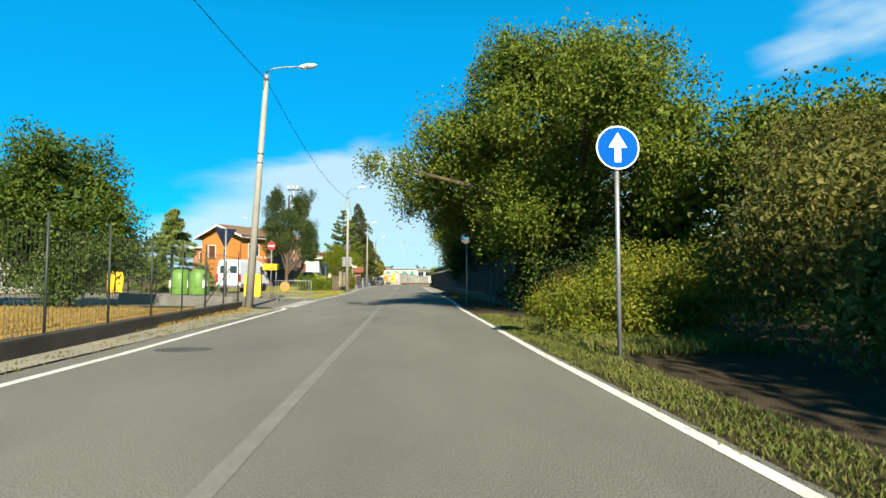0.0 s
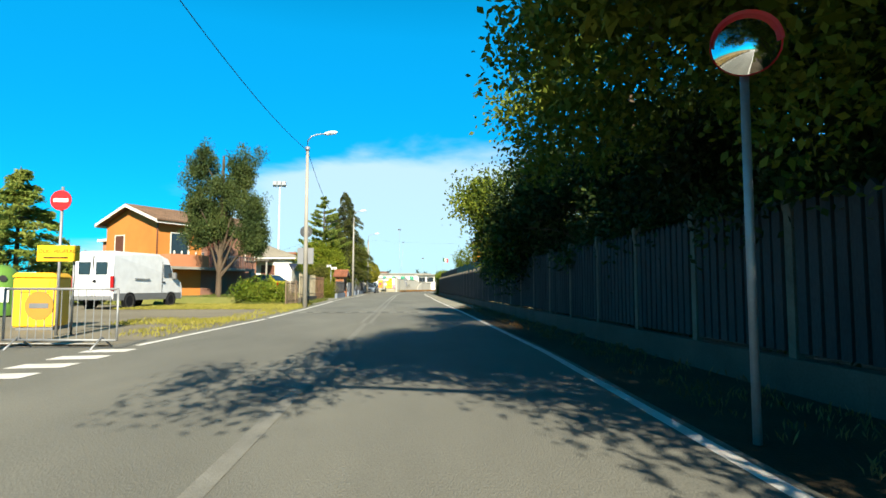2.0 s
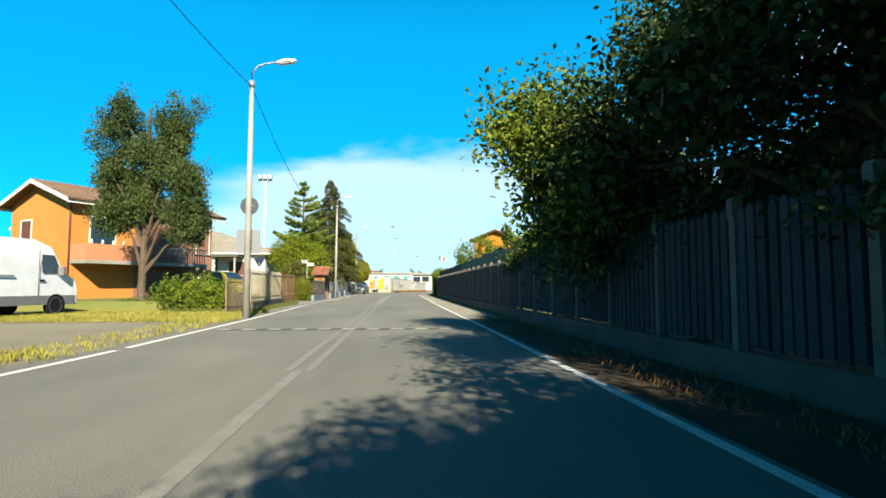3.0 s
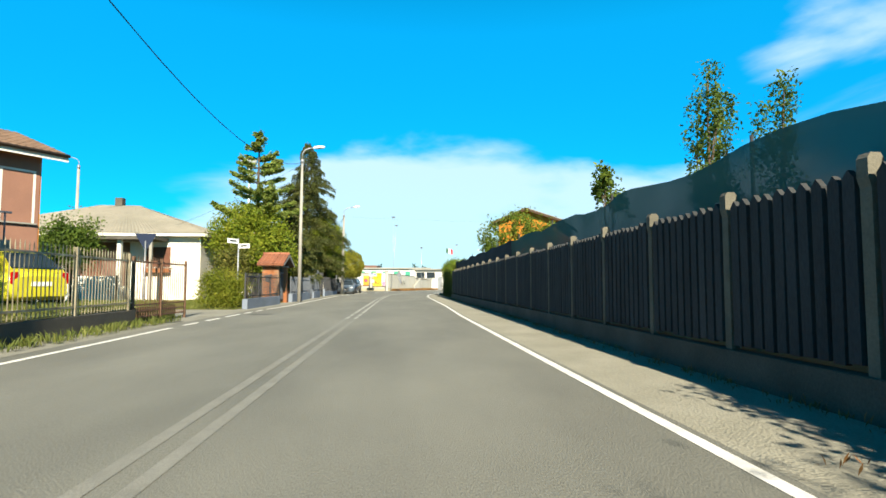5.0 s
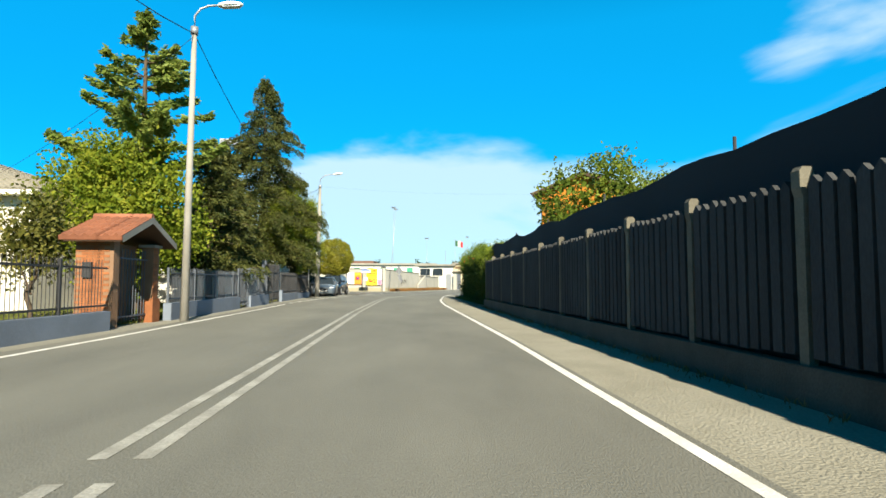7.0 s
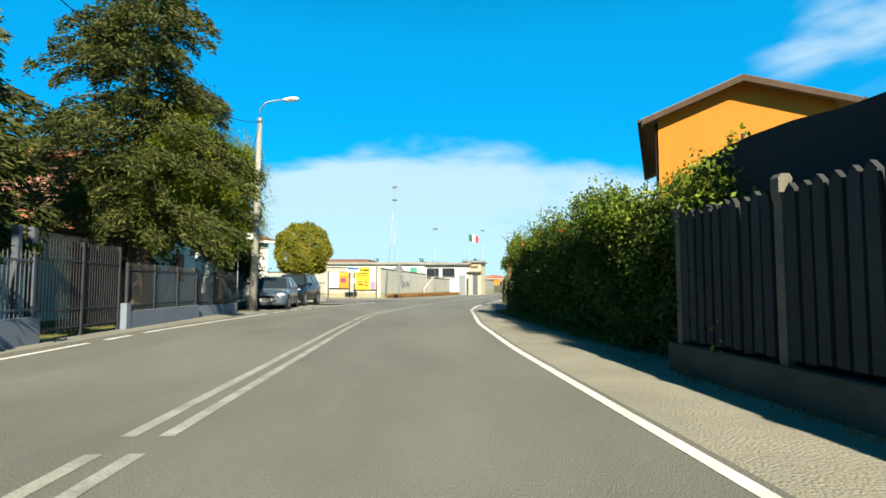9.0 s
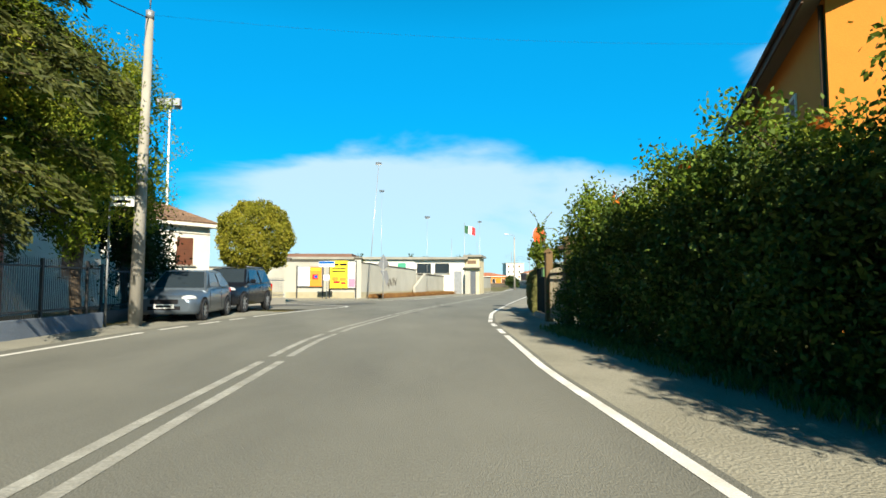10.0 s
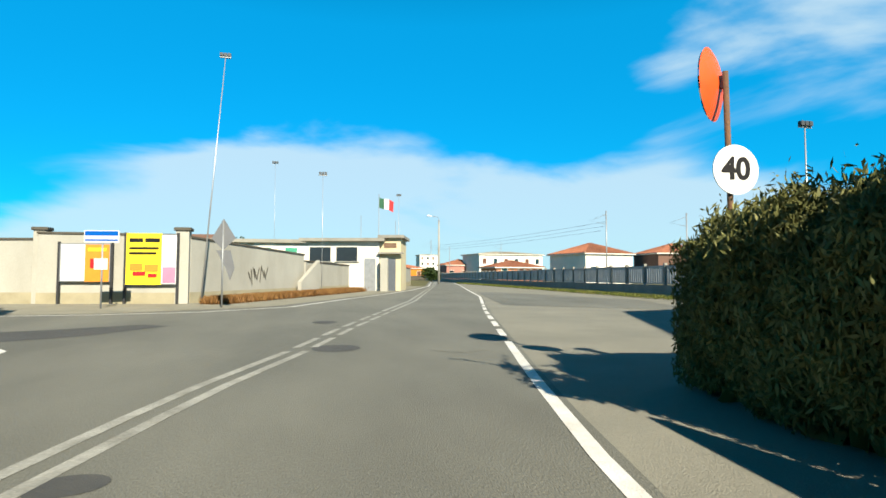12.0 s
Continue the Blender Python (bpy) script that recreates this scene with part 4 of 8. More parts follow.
# trimmed conifer hedge by the speed sign, its face hung with short sprays
def trimmed_hedge(label, run, half, top, n, seed, leaf="needle_hedge", size=(0.085, 0.02), droop=1.3, rough=0.03, ends=0.16):
    rng = np.random.default_rng(seed)
    run = np.asarray(run, float)
    base = (*run.mean(0), 0)
    t = thing("hedge", label, "hedge", at=Matrix.Translation(base))
    k = rng.uniform(0, len(run) - 1, n)
    i = np.minimum(k.astype(int), len(run) - 2)
    f = (k - i)[:, None]
    mid = run[i] * (1 - f) + run[i + 1] * f
    a = rng.uniform(0, 2 * math.pi, n)
    c, s = np.cos(a), np.sin(a)
    q = (np.abs(c) ** 4 + np.abs(s) ** 4) ** -0.25 * rng.uniform(0.72, 1.03, n) ** 0.5
    top = np.asarray(top, float)[i] * (1 - f[:, 0]) + np.asarray(top, float)[i + 1] * f[:, 0]
    wave = 1 + 0.07 * np.sin(mid[:, 1] * 5 + a * 3) + 0.05 * np.sin(mid[:, 1] * 11 - a * 5)
    way = (run[-1] - run[0]) / np.linalg.norm(run[-1] - run[0])
    side = np.array([way[1], -way[0]])
    p = np.zeros((n, 3))
    p[:, :2] = mid + side * (c * q * half * wave)[:, None] + rng.normal(size=(n, 2)) * rough
    p[:, 2] = np.maximum(top * 0.5 + s * q * top * 0.5 * wave + np.abs(rng.normal(size=n)) * rough * (1 + 2.5 * (s > 0.8)), 0.02)
    end = rng.uniform(size=n) < ends           # rounded ends
    p[end, :2] = np.where(rng.uniform(size=(end.sum(), 1)) < 0.75, run[0], run[-1]) + side * (rng.uniform(-1, 1, (end.sum(), 1)) * half * 0.95) - way * rng.uniform(-0.05, 0.28, (end.sum(), 1))
    p[end, 2] = rng.uniform(0.02, 0.97, end.sum()) * top[end].min()
    bm = bmesh.new()
    for u in (0.5,):
        m = run[0] * (1 - u) + run[-1] * u
        tube(bm, (m[0] - base[0], m[1] - base[1], -0.05), (m[0] - base[0], m[1] - base[1], top.min() * 0.8), 0.04, 0.015, 7, False)
    part("trunk", bm, "bark", t)
    m = 3200                                  # larger leaves close the inside
    k = rng.uniform(0, len(run) - 1.001, m)
    i = k.astype(int)
    f = (k - i)[:, None]
    core = np.zeros((m, 3))
    core[:, :2] = run[i] * (1 - f) + run[i + 1] * f + side * (rng.uniform(-0.72, 0.72, (m, 1)) * half)
    core[:, 2] = rng.uniform(0.03, 0.8, m) * top.min()
    co, qd = leaves(rng, p - np.array(base), size[0], size[1], droop)
    c2, q2 = leaves(rng, core - np.array(base), 0.3, 0.2, droop)
    qd = np.concatenate([qd, q2 + len(co)])
    co = np.concatenate([co, c2])
    mesh_from("crown", co, qd, leaf, t)
    return t


trimmed_hedge("trimmed conifer hedge with hanging sprays beside the road", [(6.5, 106.35), (6.2, 105.2), (6.0, 103.7)], 0.66, (1.44, 1.5, 1.56), 105000, 19)


HEDGE = np.array([(4.7, 82.9, 2.45), (4.66, 85.0, 2.5), (4.68, 87.5, 2.6), (4.75, 90.6, 2.6), (4.8, 93.2, 2.5), (4.85, 95.6, 2.4), (4.95, 97.0, 2.1), (5.2, 97.9, 1.65)])


def hedge_body(seed):
    """Blobs of uneven size along the hedge: a grown-out face with bulges and hollows."""
    rng, out = np.random.default_rng(seed), []
    for y in np.arange(82.9, 97.9, 0.42):
        x, h = np.interp(y, HEDGE[:, 1], HEDGE[:, 0]), np.interp(y, HEDGE[:, 1], HEDGE[:, 2])
        for z in np.arange(0.35, h - 0.25, 0.55):
            r = rng.uniform(0.42, 0.7)
            out.append((x + rng.uniform(-0.2, 0.3), y + rng.normal() * 0.12, z + rng.normal() * 0.1, r * 1.05, r, r * 0.85))
    return out


def hedge_shoots(seed):
    """Small loose blobs over the top and the upper face of the hedge."""
    rng, out = np.random.default_rng(seed), []
    for y in np.arange(82.8, 97.9, 0.26):
        x, h = np.interp(y, HEDGE[:, 1], HEDGE[:, 0]), np.interp(y, HEDGE[:, 1], HEDGE[:, 2])
        r = rng.uniform(0.16, 0.34)
        out.append((x + rng.uniform(-0.65, 0.4), y, h + rng.uniform(-0.35, 0.2), r, r, r * 1.2))
    for k in range(9):                         # the near end hangs loose beside the fence
        out.append((4.25 + rng.uniform(-0.2, 0.4), 82.55 + rng.uniform(-0.25, 0.3), rng.uniform(0.3, 2.4), 0.3, 0.3, 0.32))
    return out


# one hedge in a shaded and a sunlit green, darkest green inside
broadleaf("hedge", "tall grown-out hedge beside the road, shade put into its dark green", (4.9, 90.5, 0), (4.9, 90.5, 2.0), 0.06, hedge_body(18), 190000, "leaf_shade", (0.072, 0.038), 23, category="hedge", clump=0.12, per=34, shell=0.6, lumps=0, inner=0)
broadleaf("hedge", "loose yellow-green shoots along a hedge top, sunlight put into their colour", (4.8, 90.0, 0), (4.8, 90.0, 2.2), 0.04, hedge_shoots(25), 34000, "leaf_hedge_sunlit", (0.075, 0.038), 26, category="hedge", clump=0.12, per=22, shell=0.3, lumps=0, inner=0)
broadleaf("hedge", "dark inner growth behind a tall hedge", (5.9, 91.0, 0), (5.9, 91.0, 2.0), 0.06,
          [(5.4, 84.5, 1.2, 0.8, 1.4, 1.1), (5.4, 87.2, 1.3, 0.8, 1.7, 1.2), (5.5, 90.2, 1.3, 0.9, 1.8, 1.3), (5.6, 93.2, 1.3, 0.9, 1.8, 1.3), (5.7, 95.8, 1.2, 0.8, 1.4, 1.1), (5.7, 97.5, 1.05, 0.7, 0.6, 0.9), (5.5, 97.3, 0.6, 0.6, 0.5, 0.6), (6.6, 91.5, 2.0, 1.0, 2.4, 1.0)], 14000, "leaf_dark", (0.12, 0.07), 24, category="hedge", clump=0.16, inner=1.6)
yt = broadleaf("young_tree", "young tree with long thin shoots behind a hedge", (6.1, 103.9, 0), (5.6, 103.5, 2.7), 0.04,
          [(5.65, 103.5, 1.9, 0.55, 0.5, 0.36), (5.55, 103.5, 2.3, 0.3, 0.3, 0.4), (5.52, 103.45, 2.75, 0.13, 0.13, 0.35), (6.05, 103.5, 2.0, 0.35, 0.35, 0.2), (5.3, 103.5, 2.15, 0.25, 0.25, 0.2)], 2000, "leaf", (0.11, 0.065), 20, clump=0.07, per=8, shell=0.2, lumps=6)


def shoots(parent, base, ends):
    rng = np.random.default_rng(21)
    for e in ends:
        a, b = Vector(base), Vector(e)
        pts = [a.lerp(b, u) + Vector((0, 0, 0.1 * math.sin(u * 3.1))) for u in (0, 0.33, 0.66, 1)]
        s = shape("shoot", lambda bm: pipe(bm, [p - parent.location for p in pts], 0.006, 5), "bark", parent)
        c = np.array([list(a.lerp(b, u) + Vector((0, 0, 0.1 * math.sin(u * 3.1)))) for u in rng.uniform(0, 1, 46)]) + rng.normal(size=(46, 3)) * 0.025
        co, qd = leaves(rng, c - np.array(parent.location), 0.055, 0.03, 0.0)
        mesh_from("leaves", co, qd, "leaf", s)


shoots(yt, (5.52, 103.45, 2.85), [(5.12, 103.35, 3.48), (5.9, 103.45, 3.46), (6.15, 103.5, 2.8)])


# orange trumpet flowers on the tall hedge
rng_t = np.random.default_rng(22)
blooms = []
for x, y, z in ((4.1, 93.6, 2.4), (4.2, 95.0, 2.35), (4.3, 96.2, 2.2), (4.6, 96.7, 2.0), (4.1, 89.5, 2.4), (4.1, 91.5, 2.5), (4.9, 97.1, 1.75)):
    blooms.append(rng_t.normal(size=(9, 3)) * 0.05 + np.array((x, y, z)))
co, qd = leaves(rng_t, np.concatenate(blooms), 0.08, 0.05, 0.2)
tagged(mesh_from("trumpet_flowers", co, qd, "flower"), "orange trumpet flowers scattered over a hedge", "flowers", kind="stuff")

# left of the road
broadleaf("tree", "round-headed broadleaf tree on a dry lawn", (-12.8, 21.5, 0), (-13.0, 21.5, 4.2), 0.2,
          [(-13.2, 21.5, 4.2, 2.6, 2.4, 2.3), (-14.8, 21.8, 3.4, 2.2, 2.0, 2.0), (-11.8, 21.8, 2.8, 1.7, 1.9, 1.7), (-12.6, 21.2, 1.2, 1.2, 1.2, 1.1)], 40000, "leaf_mid", (0.14, 0.075), 31, shell=0.4, per=50)
broadleaf("tree", "broadleaf tree at the edge of a lawn", (-19.0, 24.0, 0), (-19.0, 24.0, 4.0), 0.2,
          [(-19.0, 24.0, 4.0, 3.0, 2.6, 2.4), (-21.5, 24.5, 3.0, 2.4, 2.4, 2.2), (-18.0, 23.0, 1.6, 1.8, 1.8, 1.5)], 11000, "leaf_mid", (0.18, 0.1), 32)
conifer("conifer", "broad dark conifer beside a gravel yard", (-19.8, 47.5, 0), 7.4, 4.4, 22000, "needle_bright", 33, 0.1, 0.25, size=(0.3, 0.09))
broadleaf("bush", "garden bushes along the gravel yard", (-20.0, 44.0, 0), (-20, 44, 1.0), 0.06,
          [(-20.0, 45.0, 1.2, 1.6, 1.4, 1.3), (-23.0, 44.0, 1.2, 1.8, 1.4, 1.3), (-18.2, 50.0, 1.1, 1.2, 1.2, 1.2), (-26.0, 43.6, 1.3, 1.8, 1.2, 1.4), (-28.8, 43.0, 1.3, 1.6, 1.2, 1.3)], 9000, "leaf_mid", (0.16, 0.09), 34, category="bush")
def hung(lobes, each, seed):
    """Ragged hanging masses in and round the given lobes."""
    rng = np.random.default_rng(seed)
    out = []
    for x, y, z, rx, ry, rz in lobes:
        for _ in range(each):
            d = rng.normal(size=3)
            d /= np.linalg.norm(d)
            k = rng.uniform(0.35, 1.0)
            r = rng.uniform(0.32, 0.62)
            out.append((x + d[0] * rx * k, y + d[1] * ry * k, z + d[2] * rz * k, r, r, r * rng.uniform(1.0, 1.9)))
    return out


broadleaf("cedar", "shaggy grey-green cedar with bare hanging branches in front of a house", (-11.3, 52.2, 0), (-11.2, 52.2, 9.0), 0.19,
          hung([(-12.3, 52.2, 7.7, 0.9, 1.0, 1.9), (-9.5, 51.9, 7.5, 0.9, 0.9, 2.0), (-12.6, 52.4, 5.7, 1.2, 1.0, 1.5), (-9.2, 51.7, 5.2, 1.0, 0.9, 1.5), (-10.9, 52.0, 7.2, 0.9, 0.9, 1.5), (-12.7, 52.2, 4.4, 1.0, 0.9, 0.7), (-9.2, 51.7, 3.7, 0.7, 0.8, 0.8), (-11.2, 52.3, 4.8, 0.8, 0.8, 0.7)], 12, 34),
          72000, "needle_cedar", (0.17, 0.045), 35, bark="bark", clump=0.19, droop=0.9, shell=0.25, per=40, lumps=0)
broadleaf("bush", "broad bright green bush on a grass verge", (-8.2, 50.0, 0), (-8.2, 50, 0.9), 0.05,
          [(-8.4, 50.2, 0.65, 1.5, 1.0, 0.75), (-7.4, 50.6, 0.5, 0.9, 0.9, 0.6)], 9000, "leaf_bright", (0.17, 0.05), 36, category="bush", clump=0.16)
broadleaf("tree", "round dark green garden tree beside a white house", (-17.0, 74.0, 0), (-17.0, 74.0, 2.4), 0.1,
          [(-17.0, 74.0, 3.2, 1.6, 1.5, 1.5), (-18.2, 74.4, 2.6, 1.2, 1.2, 1.3)], 9000, "leaf_mid", (0.15, 0.08), 48)
broadleaf("shrub", "loose feathery green shrub at a street corner", (-7.3, 67.6, 0), (-7.3, 67.6, 0.9), 0.04,
          [(-7.4, 67.6, 0.75, 0.95, 0.8, 0.8), (-6.8, 67.3, 0.6, 0.6, 0.6, 0.65)], 14000, "leaf_bank", (0.11, 0.022), 38, category="shrub", clump=0.14)
broadleaf("tree", "small garden tree behind an iron fence", (-8.9, 74.6, 0), (-8.9, 74.6, 2.0), 0.07,
          [(-8.7, 74.4, 2.2, 0.9, 0.9, 0.9), (-9.5, 74.9, 1.9, 0.8, 0.8, 0.8)], 4200, "leaf_brown", (0.12, 0.06), 39, inner=0.4)
# larch-like tree: wide leafy skirt and airy upper whorls
broadleaf("tree", "bright green broad tree crown in a front garden", (-9.6, 79.5, 0), (-9.6, 79.5, 4.6), 0.16,
          [(-9.6, 79.8, 4.3, 2.2, 2.0, 2.0), (-10.9, 80.4, 4.0, 1.5, 1.5, 1.6), (-8.4, 79.3, 3.2, 1.8, 1.7, 1.8), (-9.9, 80.5, 2.2, 1.7, 1.6, 1.5)], 24000, "leaf_yellow", (0.15, 0.09), 40)
conifer("conifer", "tall airy conifer with upswept tiers", (-9.4, 81.2, 0), 11.6, 4.2, 16000, "needle_bright", 41, 0.42, -0.12, 12, 0.75, (0.24, 0.09))
conifer("conifer", "dark green garden conifer", (-8.0, 84.5, 0), 7.4, 3.0, 20000, "needle_olive", 42, 0.24, 0.35, 26, 1.3)
conifer("conifer", "dark green garden conifer", (-8.6, 88.0, 0), 8.0, 3.2, 20000, "needle_olive", 43, 0.26, 0.35, 28, 1.3)
conifer("spruce", "tall dark spruce with drooping boughs by the road", (-8.7, 96.0, 0), 14.6, 5.7, 86000, "needle_olive", 44, 0.2, 0.42, 40, 1.3, size=(0.2, 0.05))
broadleaf("conifer", "thick bright green cypress over the fence", (-6.9, 99.2, 0), (-6.9, 99.2, 4.4), 0.14,
          [(-7.1, 97.2, 5.0, 1.4, 1.5, 2.2), (-6.7, 98.8, 4.2, 1.2, 1.3, 2.2), (-7.7, 95.8, 4.2, 1.4, 1.4, 2.2), (-7.0, 97.6, 3.2, 1.0, 1.5, 0.7), (-7.6, 96.8, 6.4, 1.2, 1.2, 1.8), (-6.5, 100.7, 4.4, 1.1, 1.2, 2.1), (-6.6, 100.2, 6.0, 1.0, 1.1, 1.4)], 74000, "leaf_yellow", (0.09, 0.036), 45, category="conifer", clump=0.16)
broadleaf("tree", "leafy dark green tree beside a white house", (-7.9, 103.5, 0), (-7.9, 103.5, 3.2), 0.12,
          [(-7.9, 103.5, 3.0, 1.3, 1.5, 1.7), (-7.8, 104.4, 1.8, 1.1, 1.2, 1.3), (-8.8, 102.5, 4.0, 1.2, 1.2, 1.4)], 9000, "leaf_dark", (0.13, 0.07), 46)
broadleaf("topiary", "round clipped topiary tree with dense yellow-green leaves", (-6.5, 113.9, 0), (-6.5, 113.9, 3.0), 0.13,
          [(-6.5, 113.9, 3.4, 1.78, 1.78, 1.72)], 46000, "leaf_topiary", (0.10, 0.055), 47, clump=0.07, shell=0.9, per=14, lumps=0)

# ---- street furniture, fences ----
def street_lamp(base, top, arm, label, bracket=False, girth=1.0):
    """A tapered concrete pole with a bent steel arm and a lamp head over the road."""
    base, top = Vector(base), Vector(top)
    t = thing("street_lamp", label, "street lamp", "street lamps", at=Matrix.Translation(base))
    o = top - base
    shape("pole", lambda bm: tube(bm, (0, 0, -0.1), o, 0.155 * girth, 0.085 * girth, 18), "pole_concrete", t)
    shape("collar", lambda bm: tube(bm, o * 0.985, o * 1.012, 0.10, 0.10, 14), "galvanised", t)
    side = Vector((math.cos(arm[2]), math.sin(arm[2]), 0))
    pts = [o + Vector((0, 0, -0.3)), o + Vector((0, 0, arm[1] * 0.55)), o + side * arm[0] * 0.22 + Vector((0, 0, arm[1] * 0.86)), o + side * arm[0] * 0.55 + Vector((0, 0, arm[1])), o + side * arm[0] + Vector((0, 0, arm[1] * 1.08))]
    shape("arm", lambda bm: pipe(bm, pts, 0.03), "galvanised", t)
    head = o + side * (arm[0] + 0.28) + Vector((0, 0, arm[1] * 1.08 + 0.03))
    turn = Matrix.Translation(head) @ Matrix.Rotation(arm[2], 4, "Z") @ Matrix.Rotation(radians(-9), 4, "Y")

    def shell(bm):
        bmesh.ops.create_uvsphere(bm, u_segments=18, v_segments=10, radius=1, matrix=turn @ Matrix.Diagonal((0.36, 0.14, 0.10, 1)))
        for v in bm.verts:
            c = turn.inverted() @ v.co
            if c.z < -0.035:
                c.z = -0.035
                v.co = turn @ c
        for f in bm.faces:
            f.smooth = True
    h = shape("lamp_head", shell, "white_sign", t)
    shape("lamp_cover", lambda bm: box(bm, -0.22, 0.26, -0.09, 0.09, -0.07, -0.037, turn), "lamp_glass", h)
    if bracket:
        for z, w in ((0.62, 0.24), (0.66, 0.24)):
            shape("band", lambda bm: tube(bm, o * z, o * (z + 0.008), 0.125, 0.125, 16), "galvanised", t)
    return t


LAMPS = [((-6.0, 21.3, 0), (-5.5, 21.3, 8.9), (1.3, 0.42, 0.0)), ((-4.95, 45.6, 0), (-4.95, 45.6, 7.9), (0.85, 0.72, 0.0)), ((-5.55, 75.6, 0), (-5.5, 75.6, 8.1), (0.65, 0.75, 0.15)), ((-5.75, 99.6, 0), (-5.65, 99.6, 7.9), (0.95, 0.85, 0.1))]
for k, (b, tp, arm) in enumerate(LAMPS):
    street_lamp(b, tp, arm, ("tapered concrete street lamp with a white head over the road", "concrete street lamp carrying sign backs beside a yard", "concrete street lamp in front of a garden wall", "concrete street lamp beside parked cars")[k], k == 0, (1.0, 0.8, 0.75, 1.05)[k])
street_lamp((-24.0, 86.5, 0), (-24.0, 86.5, 9.8), (0.9, 0.7, 3.1), "distant concrete street lamp behind a house")
street_lamp((19.5, 172, 0), (19.5, 172, 8.4), (1.0, 0.5, 3.1), "thin street lamp far along the road")


def cable(a, b, sag, r=0.014):
    a, b = Vector(a), Vector(b)
    pts = [a.lerp(b, k / 14) - Vector((0, 0, 4 * sag * (k / 14) * (1 - k / 14))) for k in range(15)]
    return tagged(shape("overhead_cable", lambda bm: pipe(bm, pts, r, 5), "black_paint"), "black overhead cable slung between street lamps", "cable", "overhead cables")


tops = [(-5.9, -6.0, 8.8)] + [tp for _, tp, _ in LAMPS]
for a, b, sag in zip(tops[:-1], tops[1:], (0.55, 0.75, 2.0, 1.9)):
    cable((a[0], a[1], a[2] - 0.1), (b[0], b[1], b[2] - 0.1), sag)
cable((-5.65, 99.6, 7.8), (-9.0, 106.5, 4.1), 0.25, 0.01)
cable((-5.55, 75.6, 7.9), (-16, 82, 4.6), 0.3, 0.008)
cable((-5.6, 99.6, 7.9), (11.2, 98.9, 7.5), 0.25, 0.0025)


def plate(bm, r, thick, at, turn=0.0, n=40):
    disc(bm, r, -thick / 2, thick / 2, n, Matrix.Translation(at) @ Matrix.Rotation(turn, 4, "Z") @ Matrix.Rotation(radians(90), 4, "X"))


def post(bm, x, y, z, r=0.03):
    tube(bm, (x, y, -0.1), (x, y, z), r, r, 12)


def text_mesh(words, size, at, material, parent, name="lettering", turn=0.0, bold=0.0):
    cu = bpy.data.curves.new(name, "FONT")
    cu.body, cu.size, cu.extrude, cu.align_x, cu.align_y = words, size, 0.002, "CENTER", "CENTER"
    cu.offset = bold
    tmp = new(name, cu)
    me = bpy.data.meshes.new_from_object(tmp.evaluated_get(bpy.context.evaluated_depsgraph_get()))
    bpy.data.objects.remove(tmp)
    me.transform(Matrix.Translation(at) @ Matrix.Rotation(turn, 4, "Z") @ Matrix.Rotation(radians(90), 4, "X"))
    me.materials.clear()
    me.materials.append(M[material])
    ob = new(name, me)
    ob.parent = parent
    return ob


def one_way_sign():
    t = thing("road_sign", "round blue sign with a white upward arrow on a grey post", "road sign", at=pose(2.85, 7.25, 0))
    shape("post", lambda bm: post(bm, 0, 0, 2.95), "galvanised", t)
    shape("plate", lambda bm: plate(bm, 0.30, 0.012, (0, -0.045, 2.85)), "blue_sign", t)

    def rim(bm):
        for k in range(40):
            a, b = 2 * math.pi * k / 40, 2 * math.pi * (k + 1) / 40
            poly(bm, [(r * math.cos(u), -0.0535, 2.85 + r * math.sin(u)) for r, u in ((0.282, a), (0.30, a), (0.30, b), (0.282, b))])
    shape("rim", rim, "white_sign", t, "white rim")

    def arrow(bm):
        poly(bm, [(x, -0.054, 2.85 + z) for x, z in ((-0.045, -0.2), (0.045, -0.2), (0.045, 0.0), (0.13, 0.0), (0.0, 0.21), (-0.13, 0.0), (-0.045, 0.0))])
    shape("arrow", arrow, "white_sign", t, "white arrow")
    boxed("bracket", (-0.05, 0.05, -0.04, 0.035, 2.78, 2.82), "galvanised", t)
    return t


one_way_sign()


